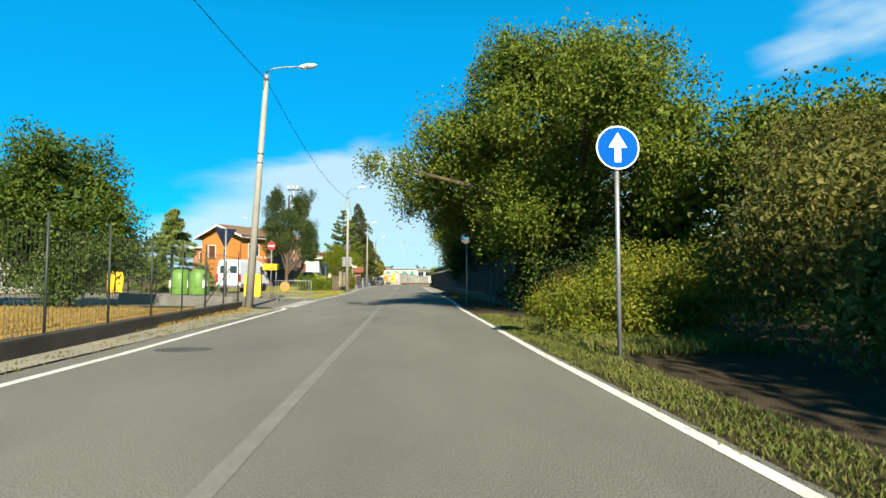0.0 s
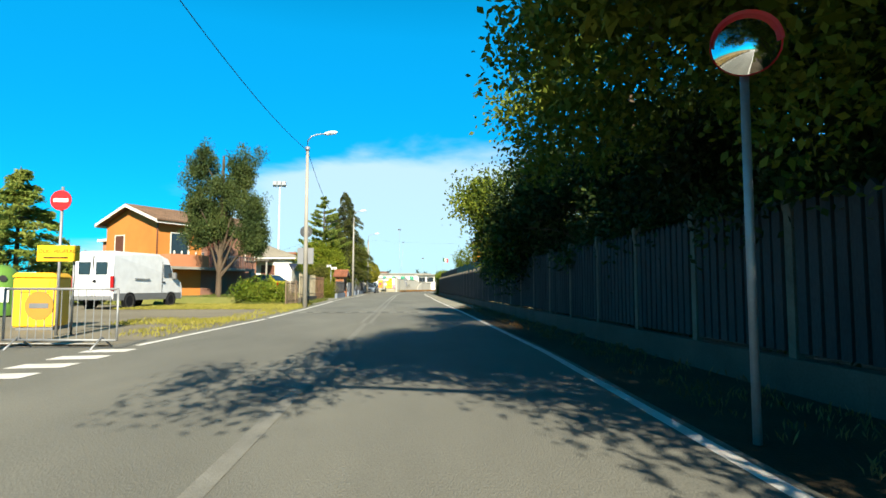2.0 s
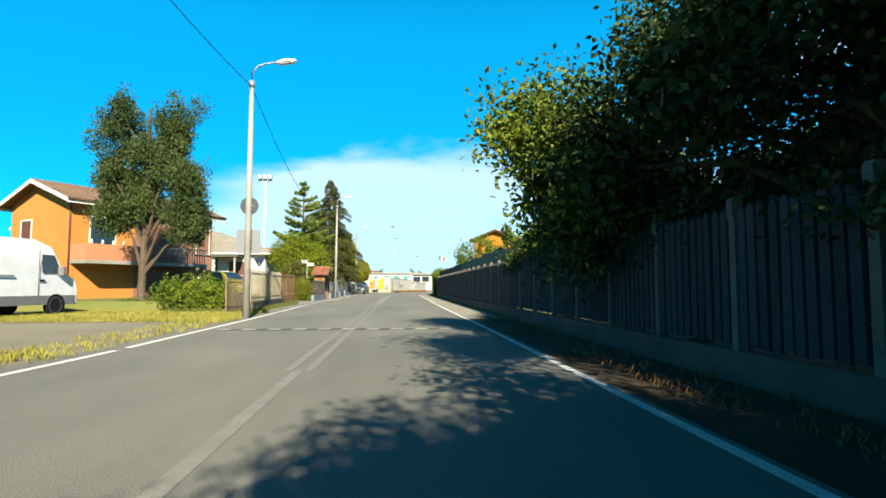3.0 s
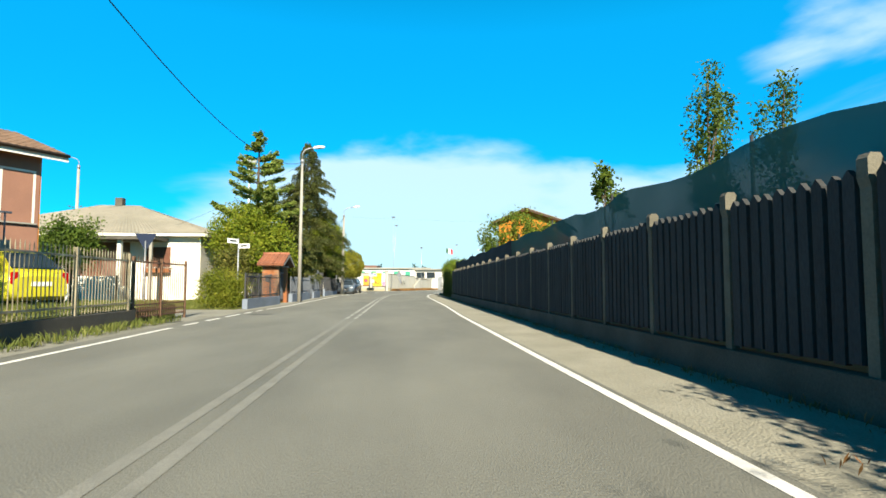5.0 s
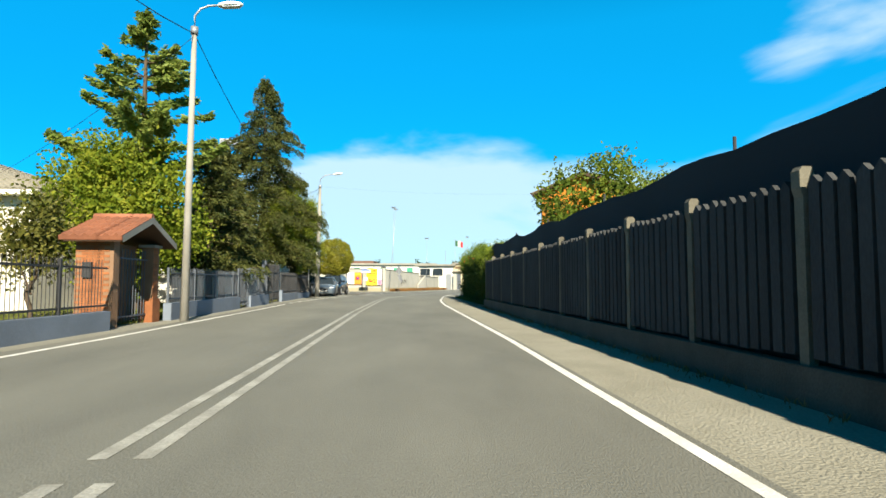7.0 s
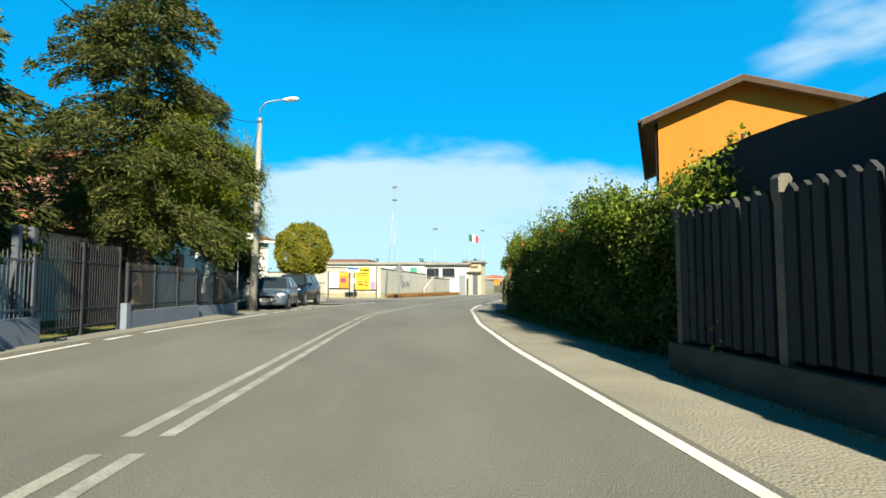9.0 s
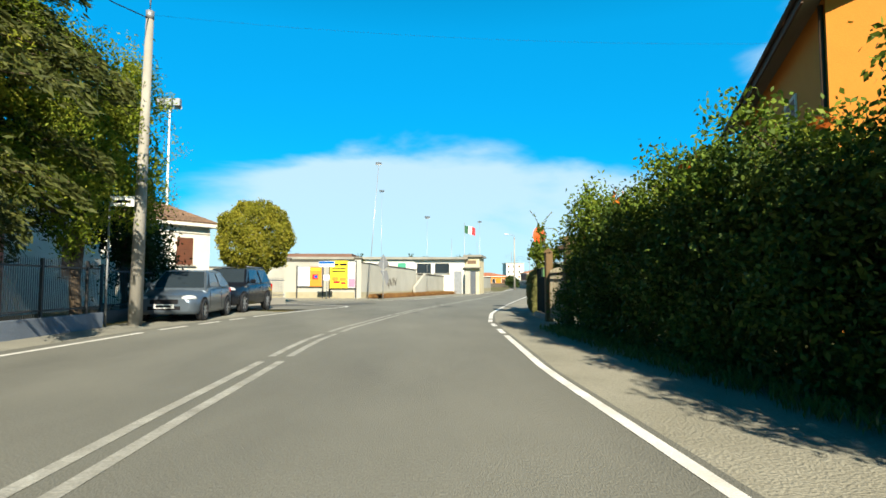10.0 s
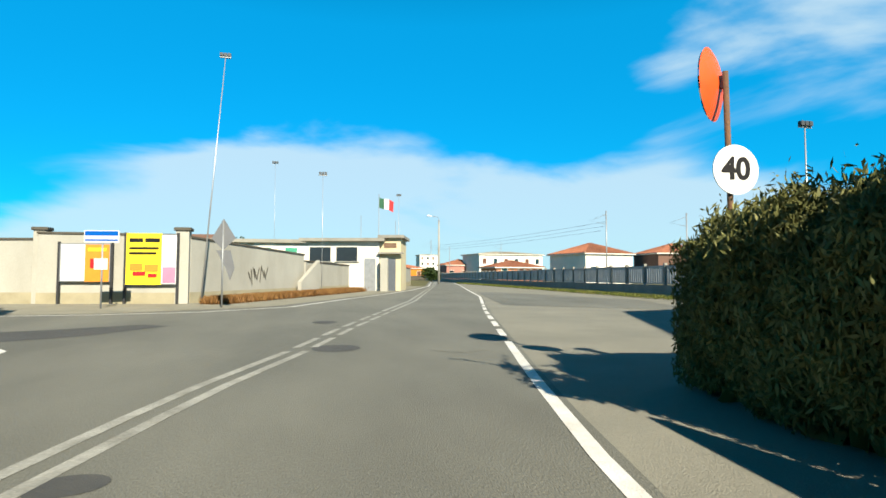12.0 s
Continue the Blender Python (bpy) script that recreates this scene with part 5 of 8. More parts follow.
def traffic_mirror(x, y, z, r, turn, label, sees=True, rim_material="red_sign"):
    """A domed mirror in a coloured rim, on a post."""
    t = thing("traffic_mirror", label, "traffic mirror", "traffic mirrors", at=pose(x, y, 0, 0, 0, turn))
    shape("post", lambda bm: post(bm, 0, 0, z + 0.1), "galvanised", t)
    m = Matrix.Translation((0, -0.10, z)) @ Matrix.Rotation(radians(90), 4, "X")

    def bowl(bm, r0, depth, sign, rings=8, n=40):
        rows = []
        for k in range(rings + 1):
            f = k / rings
            rows.append([bm.verts.new(m @ Vector((math.cos(2 * math.pi * j / n) * r0 * f, math.sin(2 * math.pi * j / n) * r0 * f, sign * depth * (1 - f * f)))) for j in range(n)] if k else [bm.verts.new(m @ Vector((0, 0, sign * depth)))])
        for k in range(rings):
            for j in range(n):
                if k == 0:
                    bm.faces.new((rows[0][0], rows[1][j], rows[1][(j + 1) % n])).smooth = True
                else:
                    bm.faces.new((rows[k][j], rows[k + 1][j], rows[k + 1][(j + 1) % n], rows[k][(j + 1) % n])).smooth = True
    shape("mirror_face", lambda bm: bowl(bm, r, 0.07, 1), "mirror", t, "domed mirror")
    shape("back_shell", lambda bm: bowl(bm, r + 0.012, 0.08, -1), rim_material, t, "bright coloured shell")

    def hood(bm):
        n = 30
        for k in range(n):
            a, b = math.pi * k / n, math.pi * (k + 1) / n
            poly(bm, [m @ Vector((q * math.cos(u), q * math.sin(u), h)) for q, u, h in ((r + 0.002, a, 0.0), (r + 0.014, a, 0.035), (r + 0.014, b, 0.035), (r + 0.002, b, 0.0))])
    shape("hood", hood, rim_material, t, "bright coloured hood")
    boxed("bracket", (-0.04, 0.04, -0.08, 0.04, z - 0.05, z + 0.05), "galvanised", t)
    return t


traffic_mirror(2.38, 21.9, 2.72, 0.215, -24, "round traffic mirror with a thin red rim on a grey post", rim_material="red_sign")


def no_entry_sign():
    t = thing("road_sign", "red round no-entry sign above a yellow direction board", "road sign", at=pose(-7.45, 30.6, 0))
    shape("post", lambda bm: post(bm, 0, 0, 3.2), "galvanised", t)
    shape("plate", lambda bm: plate(bm, 0.22, 0.012, (0, -0.045, 2.9)), "red_sign", t)
    boxed("bar", (-0.155, 0.155, -0.058, -0.0525, 2.862, 2.938), "white_sign", t, "white bar")
    b = boxed("board", (-0.44, 0.44, -0.05, -0.035, 1.58, 1.92), "yellow_paint", t, "yellow board lettered in black")
    text_mesh("OLIO VEGETALE", 0.112, (0, -0.0515, 1.79), "black_paint", b)
    boxed("line", (-0.3, 0.2, -0.054, -0.0505, 1.64, 1.67), "black_paint", b)
    shape("post_brace", lambda bm: post(bm, 0.25, 0.1, 1.9, 0.025), "galvanised", t)
    return t


no_entry_sign()


def give_way_back():
    t = thing("road_sign", "give-way triangle seen from its grey back", "road sign", at=pose(-6.9, 21.3, 0, 0, 0, 46))
    shape("post", lambda bm: post(bm, 0, 0, 2.95), "galvanised", t)
    shape("plate", lambda bm: prism(bm, [(-0.45, 3.0), (0.45, 3.0), (0.0, 2.23)], 0.03, 0.042), "sign_navy", t)
    return t


give_way_back()
t = thing("road_sign", "give-way triangle seen from its dark back by an iron fence", "road sign", at=pose(-9.7, 66.0, 0, 0, 0, 10))
shape("post", lambda bm: post(bm, 0, 0, 2.7, 0.025), "galvanised", t)
shape("plate", lambda bm: prism(bm, [(-0.40, 3.0), (0.40, 3.0), (0.0, 2.3)], 0.03, 0.042), "sign_navy", t)
for x, y in ((-17.2, 33.2), (-16.7, 33.2)):
    t = thing("banner", "narrow yellow banner on a thin post", "banner", "yellow banners", at=pose(x, y, 0))
    shape("post", lambda bm: post(bm, -0.28, 0, 1.6, 0.02), "iron_dark", t)
    shape("cloth", lambda bm: prism(bm, [(-0.25, 0.35), (0.1, 0.3), (0.18, 1.2), (0.05, 1.55), (-0.25, 1.5)], -0.01, 0.01), "yellow_paint", t)


def lamp_post_signs():
    t = thing("road_sign", "two sign plates seen from their grey backs on a lamp post", "road sign", at=pose(-4.95, 45.6, 0))
    shape("plate", lambda bm: plate(bm, 0.30, 0.012, (-0.02, 0.16, 3.75)), "sign_dark", t)
    boxed("board", (-0.42, 0.36, 0.15, 0.165, 2.15, 2.95), "sign_back", t)
    for z in (2.35, 2.75, 3.75):
        boxed("bracket", (-0.12, 0.12, 0.12, 0.15, z - 0.02, z + 0.02), "galvanised", t)
    return t


lamp_post_signs()


def barrier():
    t = thing("crowd_barrier", "steel crowd barrier with a round yellow plate at the corner", "barrier", at=pose(-5.75, 27.9, 0, 0, 0, -4))
    shape("frame", lambda bm: pipe(bm, [(-0.95, 0, 0.15), (-0.95, 0, 1.0), (0.95, 0, 1.0), (0.95, 0, 0.15), (-0.95, 0, 0.15)], 0.02), "galvanised", t)
    for k in range(13):
        x = -0.82 + k * 0.137
        shape("bar", lambda bm: tube(bm, (x, 0, 0.15), (x, 0, 1.0), 0.008, 0.008, 6), "galvanised", t)
    for x in (-0.7, 0.7):
        shape("foot", lambda bm: pipe(bm, [(x, -0.3, 0.015), (x, 0, 0.2), (x, 0.3, 0.015)], 0.015, 6), "galvanised", t)
    p = shape("plate", lambda bm: plate(bm, 0.24, 0.01, (-0.35, -0.03, 0.72)), "ochre_sign", t, "round faded ochre plate")
    boxed("bar", (-0.51, -0.19, -0.041, -0.0355, 0.68, 0.76), "sign_back", p)
    return t


barrier()


def yellow_bin():
    t = thing("container", "bright yellow clothes container with a sloped lid", "container", at=pose(-8.9, 32.4, 0, 0, 0, 10))
    shape("body", lambda bm: prism(bm, [(-0.45, 0.08), (0.45, 0.08), (0.45, 1.25), (-0.45, 1.25)], -0.42, 0.42), "yellow_paint", t, bevel=0.03)
    shape("lid", lambda bm: prism(bm, [(-0.48, 1.252), (0.48, 1.252), (0.38, 1.37), (-0.38, 1.37)], -0.45, 0.45), "yellow_paint", t, bevel=0.02)
    boxed("flap", (-0.32, 0.32, -0.445, -0.425, 0.9, 1.18), "yellow_paint", t, bevel=0.008)
    boxed("plinth", (-0.38, 0.38, -0.36, 0.36, 0, 0.08), "bumper_grey", t)
    return t


yellow_bin()


def bottle_bank(x, y, turn):
    t = thing("bottle_bank", "green rounded recycling igloo with pale stickers", "recycling bin", "recycling igloos", at=pose(x, y, 0, 0, 0, turn))

    def dome(bm):
        prof = [(0.64, 0.05), (0.69, 0.3), (0.68, 0.9), (0.63, 1.4), (0.53, 1.62), (0.34, 1.75), (0.0, 1.79)]
        n, rows = 28, []
        for r, z in prof:
            rows.append([bm.verts.new((r * math.cos(2 * math.pi * k / n), r * math.sin(2 * math.pi * k / n), z)) for k in range(n)] if r else [bm.verts.new((0, 0, z))])
        for a, b in zip(rows[:-1], rows[1:]):
            for k in range(n):
                f = (a[k], a[(k + 1) % n], b[(k + 1) % n], b[k]) if len(b) > 1 else (a[k], a[(k + 1) % n], b[0])
                bm.faces.new(f).smooth = True
    shape("shell", dome, "green_plastic", t)
    for a in (-150, -25):
        c, s = math.cos(radians(a)), math.sin(radians(a))
        turn_m = Matrix.Translation((c * 0.65, s * 0.65, 1.3)) @ Matrix.Rotation(radians(a + 90), 4, "Z")
        shape("opening", lambda bm: disc(bm, 0.11, -0.03, 0.03, 20, turn_m @ Matrix.Rotation(radians(90), 4, "X")), "iron_dark", t)
        t2 = Matrix.Translation((c * 0.682, s * 0.682, 0.75)) @ Matrix.Rotation(radians(a + 90), 4, "Z")
        shape("sticker", lambda bm: box(bm, -0.18, 0.18, -0.02, 0.012, -0.25, 0.25, t2), "white_sign", t, "pale sticker")
    shape("lifting_eye", lambda bm: pipe(bm, [(-0.08, 0, 1.76), (-0.08, 0, 1.9), (0.08, 0, 1.9), (0.08, 0, 1.76)], 0.015, 6), "galvanised", t)
    shape("foot", lambda bm: tube(bm, (0, 0, 0), (0, 0, 0.06), 0.56, 0.56, 20), "black_paint", t)
    return t


bottle_bank(-15.5, 38.7, 10)
bottle_bank(-14.05, 38.1, -14)


def notice_board(x, y):
    t = thing("notice_board", "white notice board on two posts at a lawn's edge", "notice board", at=pose(x, y, 0, 0, 0, 10))
    for q in (-0.5, 0.5):
        shape("post", lambda bm: post(bm, q, 0, 2.0), "galvanised", t)
    boxed("board", (-0.55, 0.55, -0.05, -0.03, 0.75, 2.0), "white_sign", t)
    return t


notice_board(-17.2, 29.5)


# concrete picket fence on the right, with 300 pickets as pieces of their own
FX, PITCH, F0, F1 = 3.92, 1.87, 21.71, 86.0
posts_y = [53.5 + PITCH * k for k in range(-18, 17)]


def picket_fence():
    t = thing("concrete_fence", "weathered concrete picket fence on a low wall, shade put into its near-black colour", "fence", at=pose(FX, 0, 0))
    shape("plinth", lambda bm: box(bm, -0.10, 0.10, posts_y[0] - 0.2, posts_y[-1] + 0.2, -0.1, 0.34), "concrete_dark", t, bevel=0.01)
    for z in (0.62, 1.72):
        shape("rail", lambda bm: box(bm, 0.02, 0.09, posts_y[0], posts_y[-1], z, z + 0.09), "fence_concrete_shaded", t)
    bm = bmesh.new()
    prism(bm, [(-0.045, 0.34), (0.045, 0.34), (0.045, 1.80), (0.068, 1.88), (0.068, 2.03), (0.04, 2.07), (-0.04, 2.07), (-0.068, 2.03), (-0.068, 1.88), (-0.045, 1.80)], -0.055, 0.055)
    pm = part("post", bm, "post_concrete", t)
    pm.location = (0, posts_y[0], 0)
    for y in posts_y[1:]:
        o = new("post", pm.data)
        o.parent, o.location = t, (0, y, 0)
    bm = bmesh.new()
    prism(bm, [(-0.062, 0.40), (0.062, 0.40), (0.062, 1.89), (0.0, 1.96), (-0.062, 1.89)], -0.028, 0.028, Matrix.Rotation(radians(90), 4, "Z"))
    sl = part("picket", bm, "fence_concrete_shaded", t)
    me, used, rest = sl.data, 0, []
    rng = random.Random(5)
    for y0 in posts_y[:-1]:
        for k in range(10):
            y = y0 + PITCH * (k + 1) / 11 + rng.uniform(-0.006, 0.006)
            if y0 < posts_y[0] + 5 * PITCH - 0.1 or used > 298:
                rest.append(y)
                continue
            o = sl if used == 0 else new("picket", me)
            o.parent = t
            o.location, o.rotation_euler = (-0.02, y, rng.uniform(-0.015, 0.015)), (rng.uniform(-0.008, 0.008), 0, 0)
            used += 1
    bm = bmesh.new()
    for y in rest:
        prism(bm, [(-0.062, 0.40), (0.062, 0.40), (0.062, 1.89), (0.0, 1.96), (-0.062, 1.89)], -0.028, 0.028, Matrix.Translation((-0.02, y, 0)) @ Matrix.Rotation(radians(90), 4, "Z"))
    tagged(part("fence_infill", bm, "fence_concrete_shaded", t), kind="stuff")
    return t


picket_fence()


def shade_net():
    t = thing("shade_net", "dark green shade netting strung on poles behind the fence", "netting", at=pose(4.11, 0, 0))
    rng = np.random.default_rng(8)
    ys = np.linspace(45.5, 83.45, 64)
    top = 2.60 + 0.05 * np.sin(ys * 1.7) + rng.normal(size=64) * 0.015 - 0.06 * np.abs(np.sin(ys * math.pi / 4.1))
    for nm, lo, hi, m, lab in (("net", 45.5, 62.5, "net_green", "thin see-through green net"), ("net", 62.5, 83.45, "net_dark", "thick almost black net")):
        pick = [k for k in range(64) if lo - 0.7 <= ys[k] <= hi + 0.7]
        co, q = [], []
        for j, k in enumerate(pick):
            for i, f in enumerate((0.0, 0.5, 1.0)):
                co.append((0.025 * math.sin(ys[k] * 2.3 + i * 1.5), ys[k], 0.03 + (top[k] - 0.03) * f))
            if j:
                b = 3 * j
                q += [(b - 3, b, b + 1, b - 2), (b - 2, b + 1, b + 2, b - 1)]
        mesh_from(nm, co, q, m, t, lab)
    for y in np.arange(45.6, 83.4, 4.1):
        shape("pole", lambda bm: post(bm, 0.07, y, 2.72, 0.02), "iron_dark", t)
    return t


shade_net()


def mesh_fence():
    """Wire mesh fence on a kerb to the left of the start."""
    t = thing("wire_fence", "tall thin wire fence with dark posts on a concrete kerb", "fence")
    a, b = Vector((-4.75, 0, 0)), Vector((-6.05, 20.2, 0))
    a = a + (a - b) * 0.8
    n = 19
    way = (b - a).normalized()
    ln = (b - a).length
    turn = Matrix.Translation(a) @ Matrix.Rotation(math.atan2(-way.x, way.y), 4, "Z")
    shape("kerb", lambda bm: box(bm, -0.11, 0.14, 0, ln, -0.05, 0.26, turn), "concrete_dark", t, bevel=0.02)
    for k in range(n):
        y = ln - 0.1 - k * 1.95
        shape("post", lambda bm: tube(bm, turn @ Vector((0, y, 0.2)), turn @ Vector((0, y, 2.05)), 0.022, 0.022, 8), "fence_wire", t)

    def wires(bm):
        for k in range(int(ln / 0.1)):
            y = ln - k * 0.1
            box(bm, -0.0022, 0.0022, y - 0.0022, y + 0.0022, 0.27, 1.85, turn)
        for z in (0.34, 0.85, 1.35, 1.82):
            box(bm, -0.003, 0.003, 0, ln, z - 0.003, z + 0.003, turn)
    tagged(shape("wire_mesh", wires, "fence_wire", t), kind="stuff")
    return t


mesh_fence()


def bar_fence(name, label, a, b, low, high, wall=0.0, gap=0.12, bar_r=0.009, material="iron_grey", wall_material="low_wall", every=2.0, wall_w=0.22, rails=(0.12, 0.9), category="fence", spike=0.0, flat=False):
    """Upright bars between two points, on a low wall where one is given."""
    a, b = Vector((*a, 0)), Vector((*b, 0))
    t = thing(name, label, category)
    ln, way = (b - a).length, (b - a).normalized()
    turn = Matrix.Translation(a) @ Matrix.Rotation(math.atan2(-way.x, way.y), 4, "Z")
    if wall:
        shape("low_wall", lambda bm: box(bm, -wall_w / 2, wall_w / 2, 0, ln, -0.05, wall, turn), wall_material, t, bevel=0.012)
    for f in rails:
        z = low + (high - low) * f
        shape("rail", lambda bm: box(bm, -0.012, 0.012, 0, ln, z - 0.02, z + 0.02, turn), material, t)
    for k in range(int(ln / every) + 1):
        y = min(max(k * every, 0.03), ln - 0.03)
        shape("post", lambda bm: box(bm, -0.03, 0.03, y - 0.03, y + 0.03, wall, high + 0.05, turn), material, t)
    bm = bmesh.new()
    if flat:
        box(bm, -0.006, 0.006, -0.028, 0.028, low, high)
    else:
        tube(bm, (0, 0, low), (0, 0, high), bar_r, bar_r, 6)
        tube(bm, (0, 0, high), (0, 0, high + 0.08), bar_r, 0.001, 6)
    first = part("bar", bm, material, t)
    rng = random.Random(3)
    n = int(ln / gap)
    for k in range(1, n):
        o = first if k == 1 else new("bar", first.data)
        o.parent = t
        o.matrix_local = turn @ Matrix.Translation((0, k * gap, rng.uniform(-0.01, 0.01)))
    return t


# left: old boards, rusty gate, garden walls
bar_fence("wooden_fence", "old grey-brown paling fence in weeds", (-6.5, 48.5), (-6.3, 51.0), 0.1, 1.35, gap=0.13, material="grey_wood", flat=True, every=1.9)
bar_fence("iron_fence", "rusty iron fence on a low dark wall", (-6.25, 51.0), (-6.55, 58.4), 0.4, 1.75, 0.38, 0.13, 0.012, "cream_iron", "concrete_dark", 2.4)
bar_fence("iron_gate", "rusty double gate with flat lower boards", (-6.6, 58.5), (-6.45, 61.6), 0.15, 1.7, 0, 0.13, 0.011, "rust", every=1.53, category="gate", rails=(0.02, 0.12, 0.22, 0.95))
bar_fence("iron_fence", "thin iron garden fence on a pale low wall", (-6.15, 67.0), (-6.05, 72.6), 0.42, 1.45, 0.42, 0.11, 0.008, "iron_dark", "low_wall", 2.0)
bar_fence("iron_fence", "grey iron garden fence on a pale low wall", (-6.05, 75.7), (-6.15, 82.4), 0.48, 1.4, 0.48, 0.11, 0.01, "iron_grey", "low_wall", 2.0)
bar_fence("iron_gate", "narrow grey iron garden gate", (-6.15, 82.4), (-6.15, 83.8), 0.1, 1.55, 0, 0.11, 0.01, "iron_grey", every=1.35, category="gate")
bar_fence("iron_fence", "grey iron garden fence on a pale low wall", (-6.15, 83.9), (-6.2, 87.2), 0.48, 1.6, 0.48, 0.11, 0.01, "iron_grey", "low_wall", 1.6)
bar_fence("iron_gate", "tall dark iron double gate with arched top", (-6.3, 87.3), (-6.35, 90.4), 0.12, 1.9, 0, 0.1, 0.01, "iron_dark", every=1.52, category="gate", rails=(0.05, 0.25, 0.8))
bar_fence("iron_fence", "dark mesh garden fence on a pale low wall", (-6.3, 90.6), (-6.35, 95.2), 0.42, 1.55, 0.42, 0.06, 0.006, "iron_dark", "low_wall", 1.5)
bar_fence("iron_fence", "dark mesh garden fence on a pale low wall", (-6.45, 95.5), (-6.3, 99.0), 0.36, 1.5, 0.36, 0.06, 0.006, "iron_dark", "low_wall", 1.5)
bar_fence("iron_fence", "pale blue-grey railing in front of a white house", (-7.3, 101), (-7.0, 111.3), 0.3, 1.5, 0.3, 0.1, 0.009, "iron_grey", "low_wall", 2.1)
bar_fence("iron_fence", "grey railing on a stone kerb round a clipped tree", (-6.6, 111.6), (-5.0, 113.9), 0.35, 1.3, 0.33, 0.1, 0.009, "iron_grey", "concrete", 1.5)
boxed("pillar", (-6.42, -6.18, 90.42, 90.62, 0, 0.62), "low_wall")
for x, y, h in ((-6.3, 87.2, 2.1), (-6.3, 86.8, 2.1)):
    tagged(boxed("gate_post", (x - 0.06, x + 0.06, y - 0.06, y + 0.06, 0, h), "iron_grey", bevel=0.01), "square grey steel gate post", "post")
tagged(bpy.data.objects["pillar"], "short pale rendered pillar beside a gate", "pillar")
for y in (110.7,):
    tagged(boxed("gate_pillar", (-7.2, -6.95, 108.7, 108.95, 0, 1.5), "white_plaster", bevel=0.015), "square white rendered gate pillar", "pillar")


def street_name_sign():
    t = thing("street_sign", "two white street name plates on a grey post", "street sign", at=pose(-6.75, 68.0, 0))
    shape("post", lambda bm: post(bm, 0, 0, 3.0), "galvanised", t)
    for z, tn in ((2.86, 62), (2.66, -20)):
        m = Matrix.Translation((0, 0, z)) @ Matrix.Rotation(radians(tn), 4, "Z")
        p = shape("plate", lambda bm: box(bm, -0.62 if tn > 0 else 0.02, -0.02 if tn > 0 else 0.55, -0.01, 0.01, -0.1, 0.1, m), "white_sign", t)
        shape("line", lambda bm: box(bm, -0.5 if tn > 0 else 0.1, -0.12 if tn > 0 else 0.45, -0.013, -0.0105, -0.03, 0.035, m), "black_paint", p, "dark bar of writing")
    return t


street_name_sign()

t = thing("low_wall", "low pale concrete wall beside a side street", "wall")
shape("wall", lambda bm: box(bm, 0, 9.5, -0.1, 0.1, -0.05, 0.42, pose(-6.45, 20.55, 0, 0, 0, 138)), "concrete", t, bevel=0.015)
for k in range(7):
    m = pose(-6.45, 20.55, 0, 0, 0, 138) @ Matrix.Translation((0.3 + k * 1.4, 0, 0))
    shape("post", lambda bm: tube(bm, m @ Vector((0, 0, 0.4)), m @ Vector((0, 0, 1.75)), 0.022, 0.022, 8), "fence_wire", t)
shape("brace", lambda bm: tube(bm, (-7.5, 20.9, 0.1), (-6.5, 20.7, 1.5), 0.02, 0.02, 8), "fence_wire", t)

t = thing("street_sign", "small white street name plate on a thin post beside a lamp", "street sign", at=pose(-6.3, 99.3, 0))
shape("post", lambda bm: post(bm, 0, 0, 3.2, 0.025), "galvanised", t)
p = boxed("plate", (0.03, 0.58, -0.03, -0.01, 2.92, 3.17), "white_sign", t)
boxed("line", (0.1, 0.5, -0.035, -0.0305, 3.0, 3.07), "black_paint", p, "dark bar of writing")

# ---- houses and walls ----
def window(parent, at, w, h, kind="glass", turn=0.0, sill=True):
    """A window set in a wall: at is the middle of its lower edge on the wall's face, turn faces it away from -y."""
    m = Matrix.Translation(at) @ Matrix.Rotation(turn, 4, "Z")
    win = shape("window", lambda bm: box(bm, -w / 2, w / 2, -0.012, 0.02, 0, h, m), {"glass": "window_glass", "shutter": "shutter_brown", "green": "green_paint"}[kind], parent)

    def frame_fill(bm):
        for b in ((-w / 2 - 0.07, -w / 2, -0.04, 0.02, -0.02, h + 0.07), (w / 2, w / 2 + 0.07, -0.04, 0.02, -0.02, h + 0.07), (-w / 2, w / 2, -0.04, 0.02, h, h + 0.07)):
            box(bm, *b, turn=m)
    shape("frame", frame_fill, "white_plaster" if kind != "green" else "white_sign", win)
    if sill:
        shape("sill", lambda bm: box(bm, -w / 2 - 0.12, w / 2 + 0.12, -0.12, 0.02, -0.07, -0.021, m), "concrete", win)
    if kind == "shutter":
        for k in range(int(h / 0.12)):
            shape("slat", lambda bm: box(bm, -w / 2 + 0.04, w / 2 - 0.04, -0.026, -0.0125, 0.05 + k * 0.12, 0.05 + k * 0.12 + 0.085, m), "shutter_brown", win)
    return win


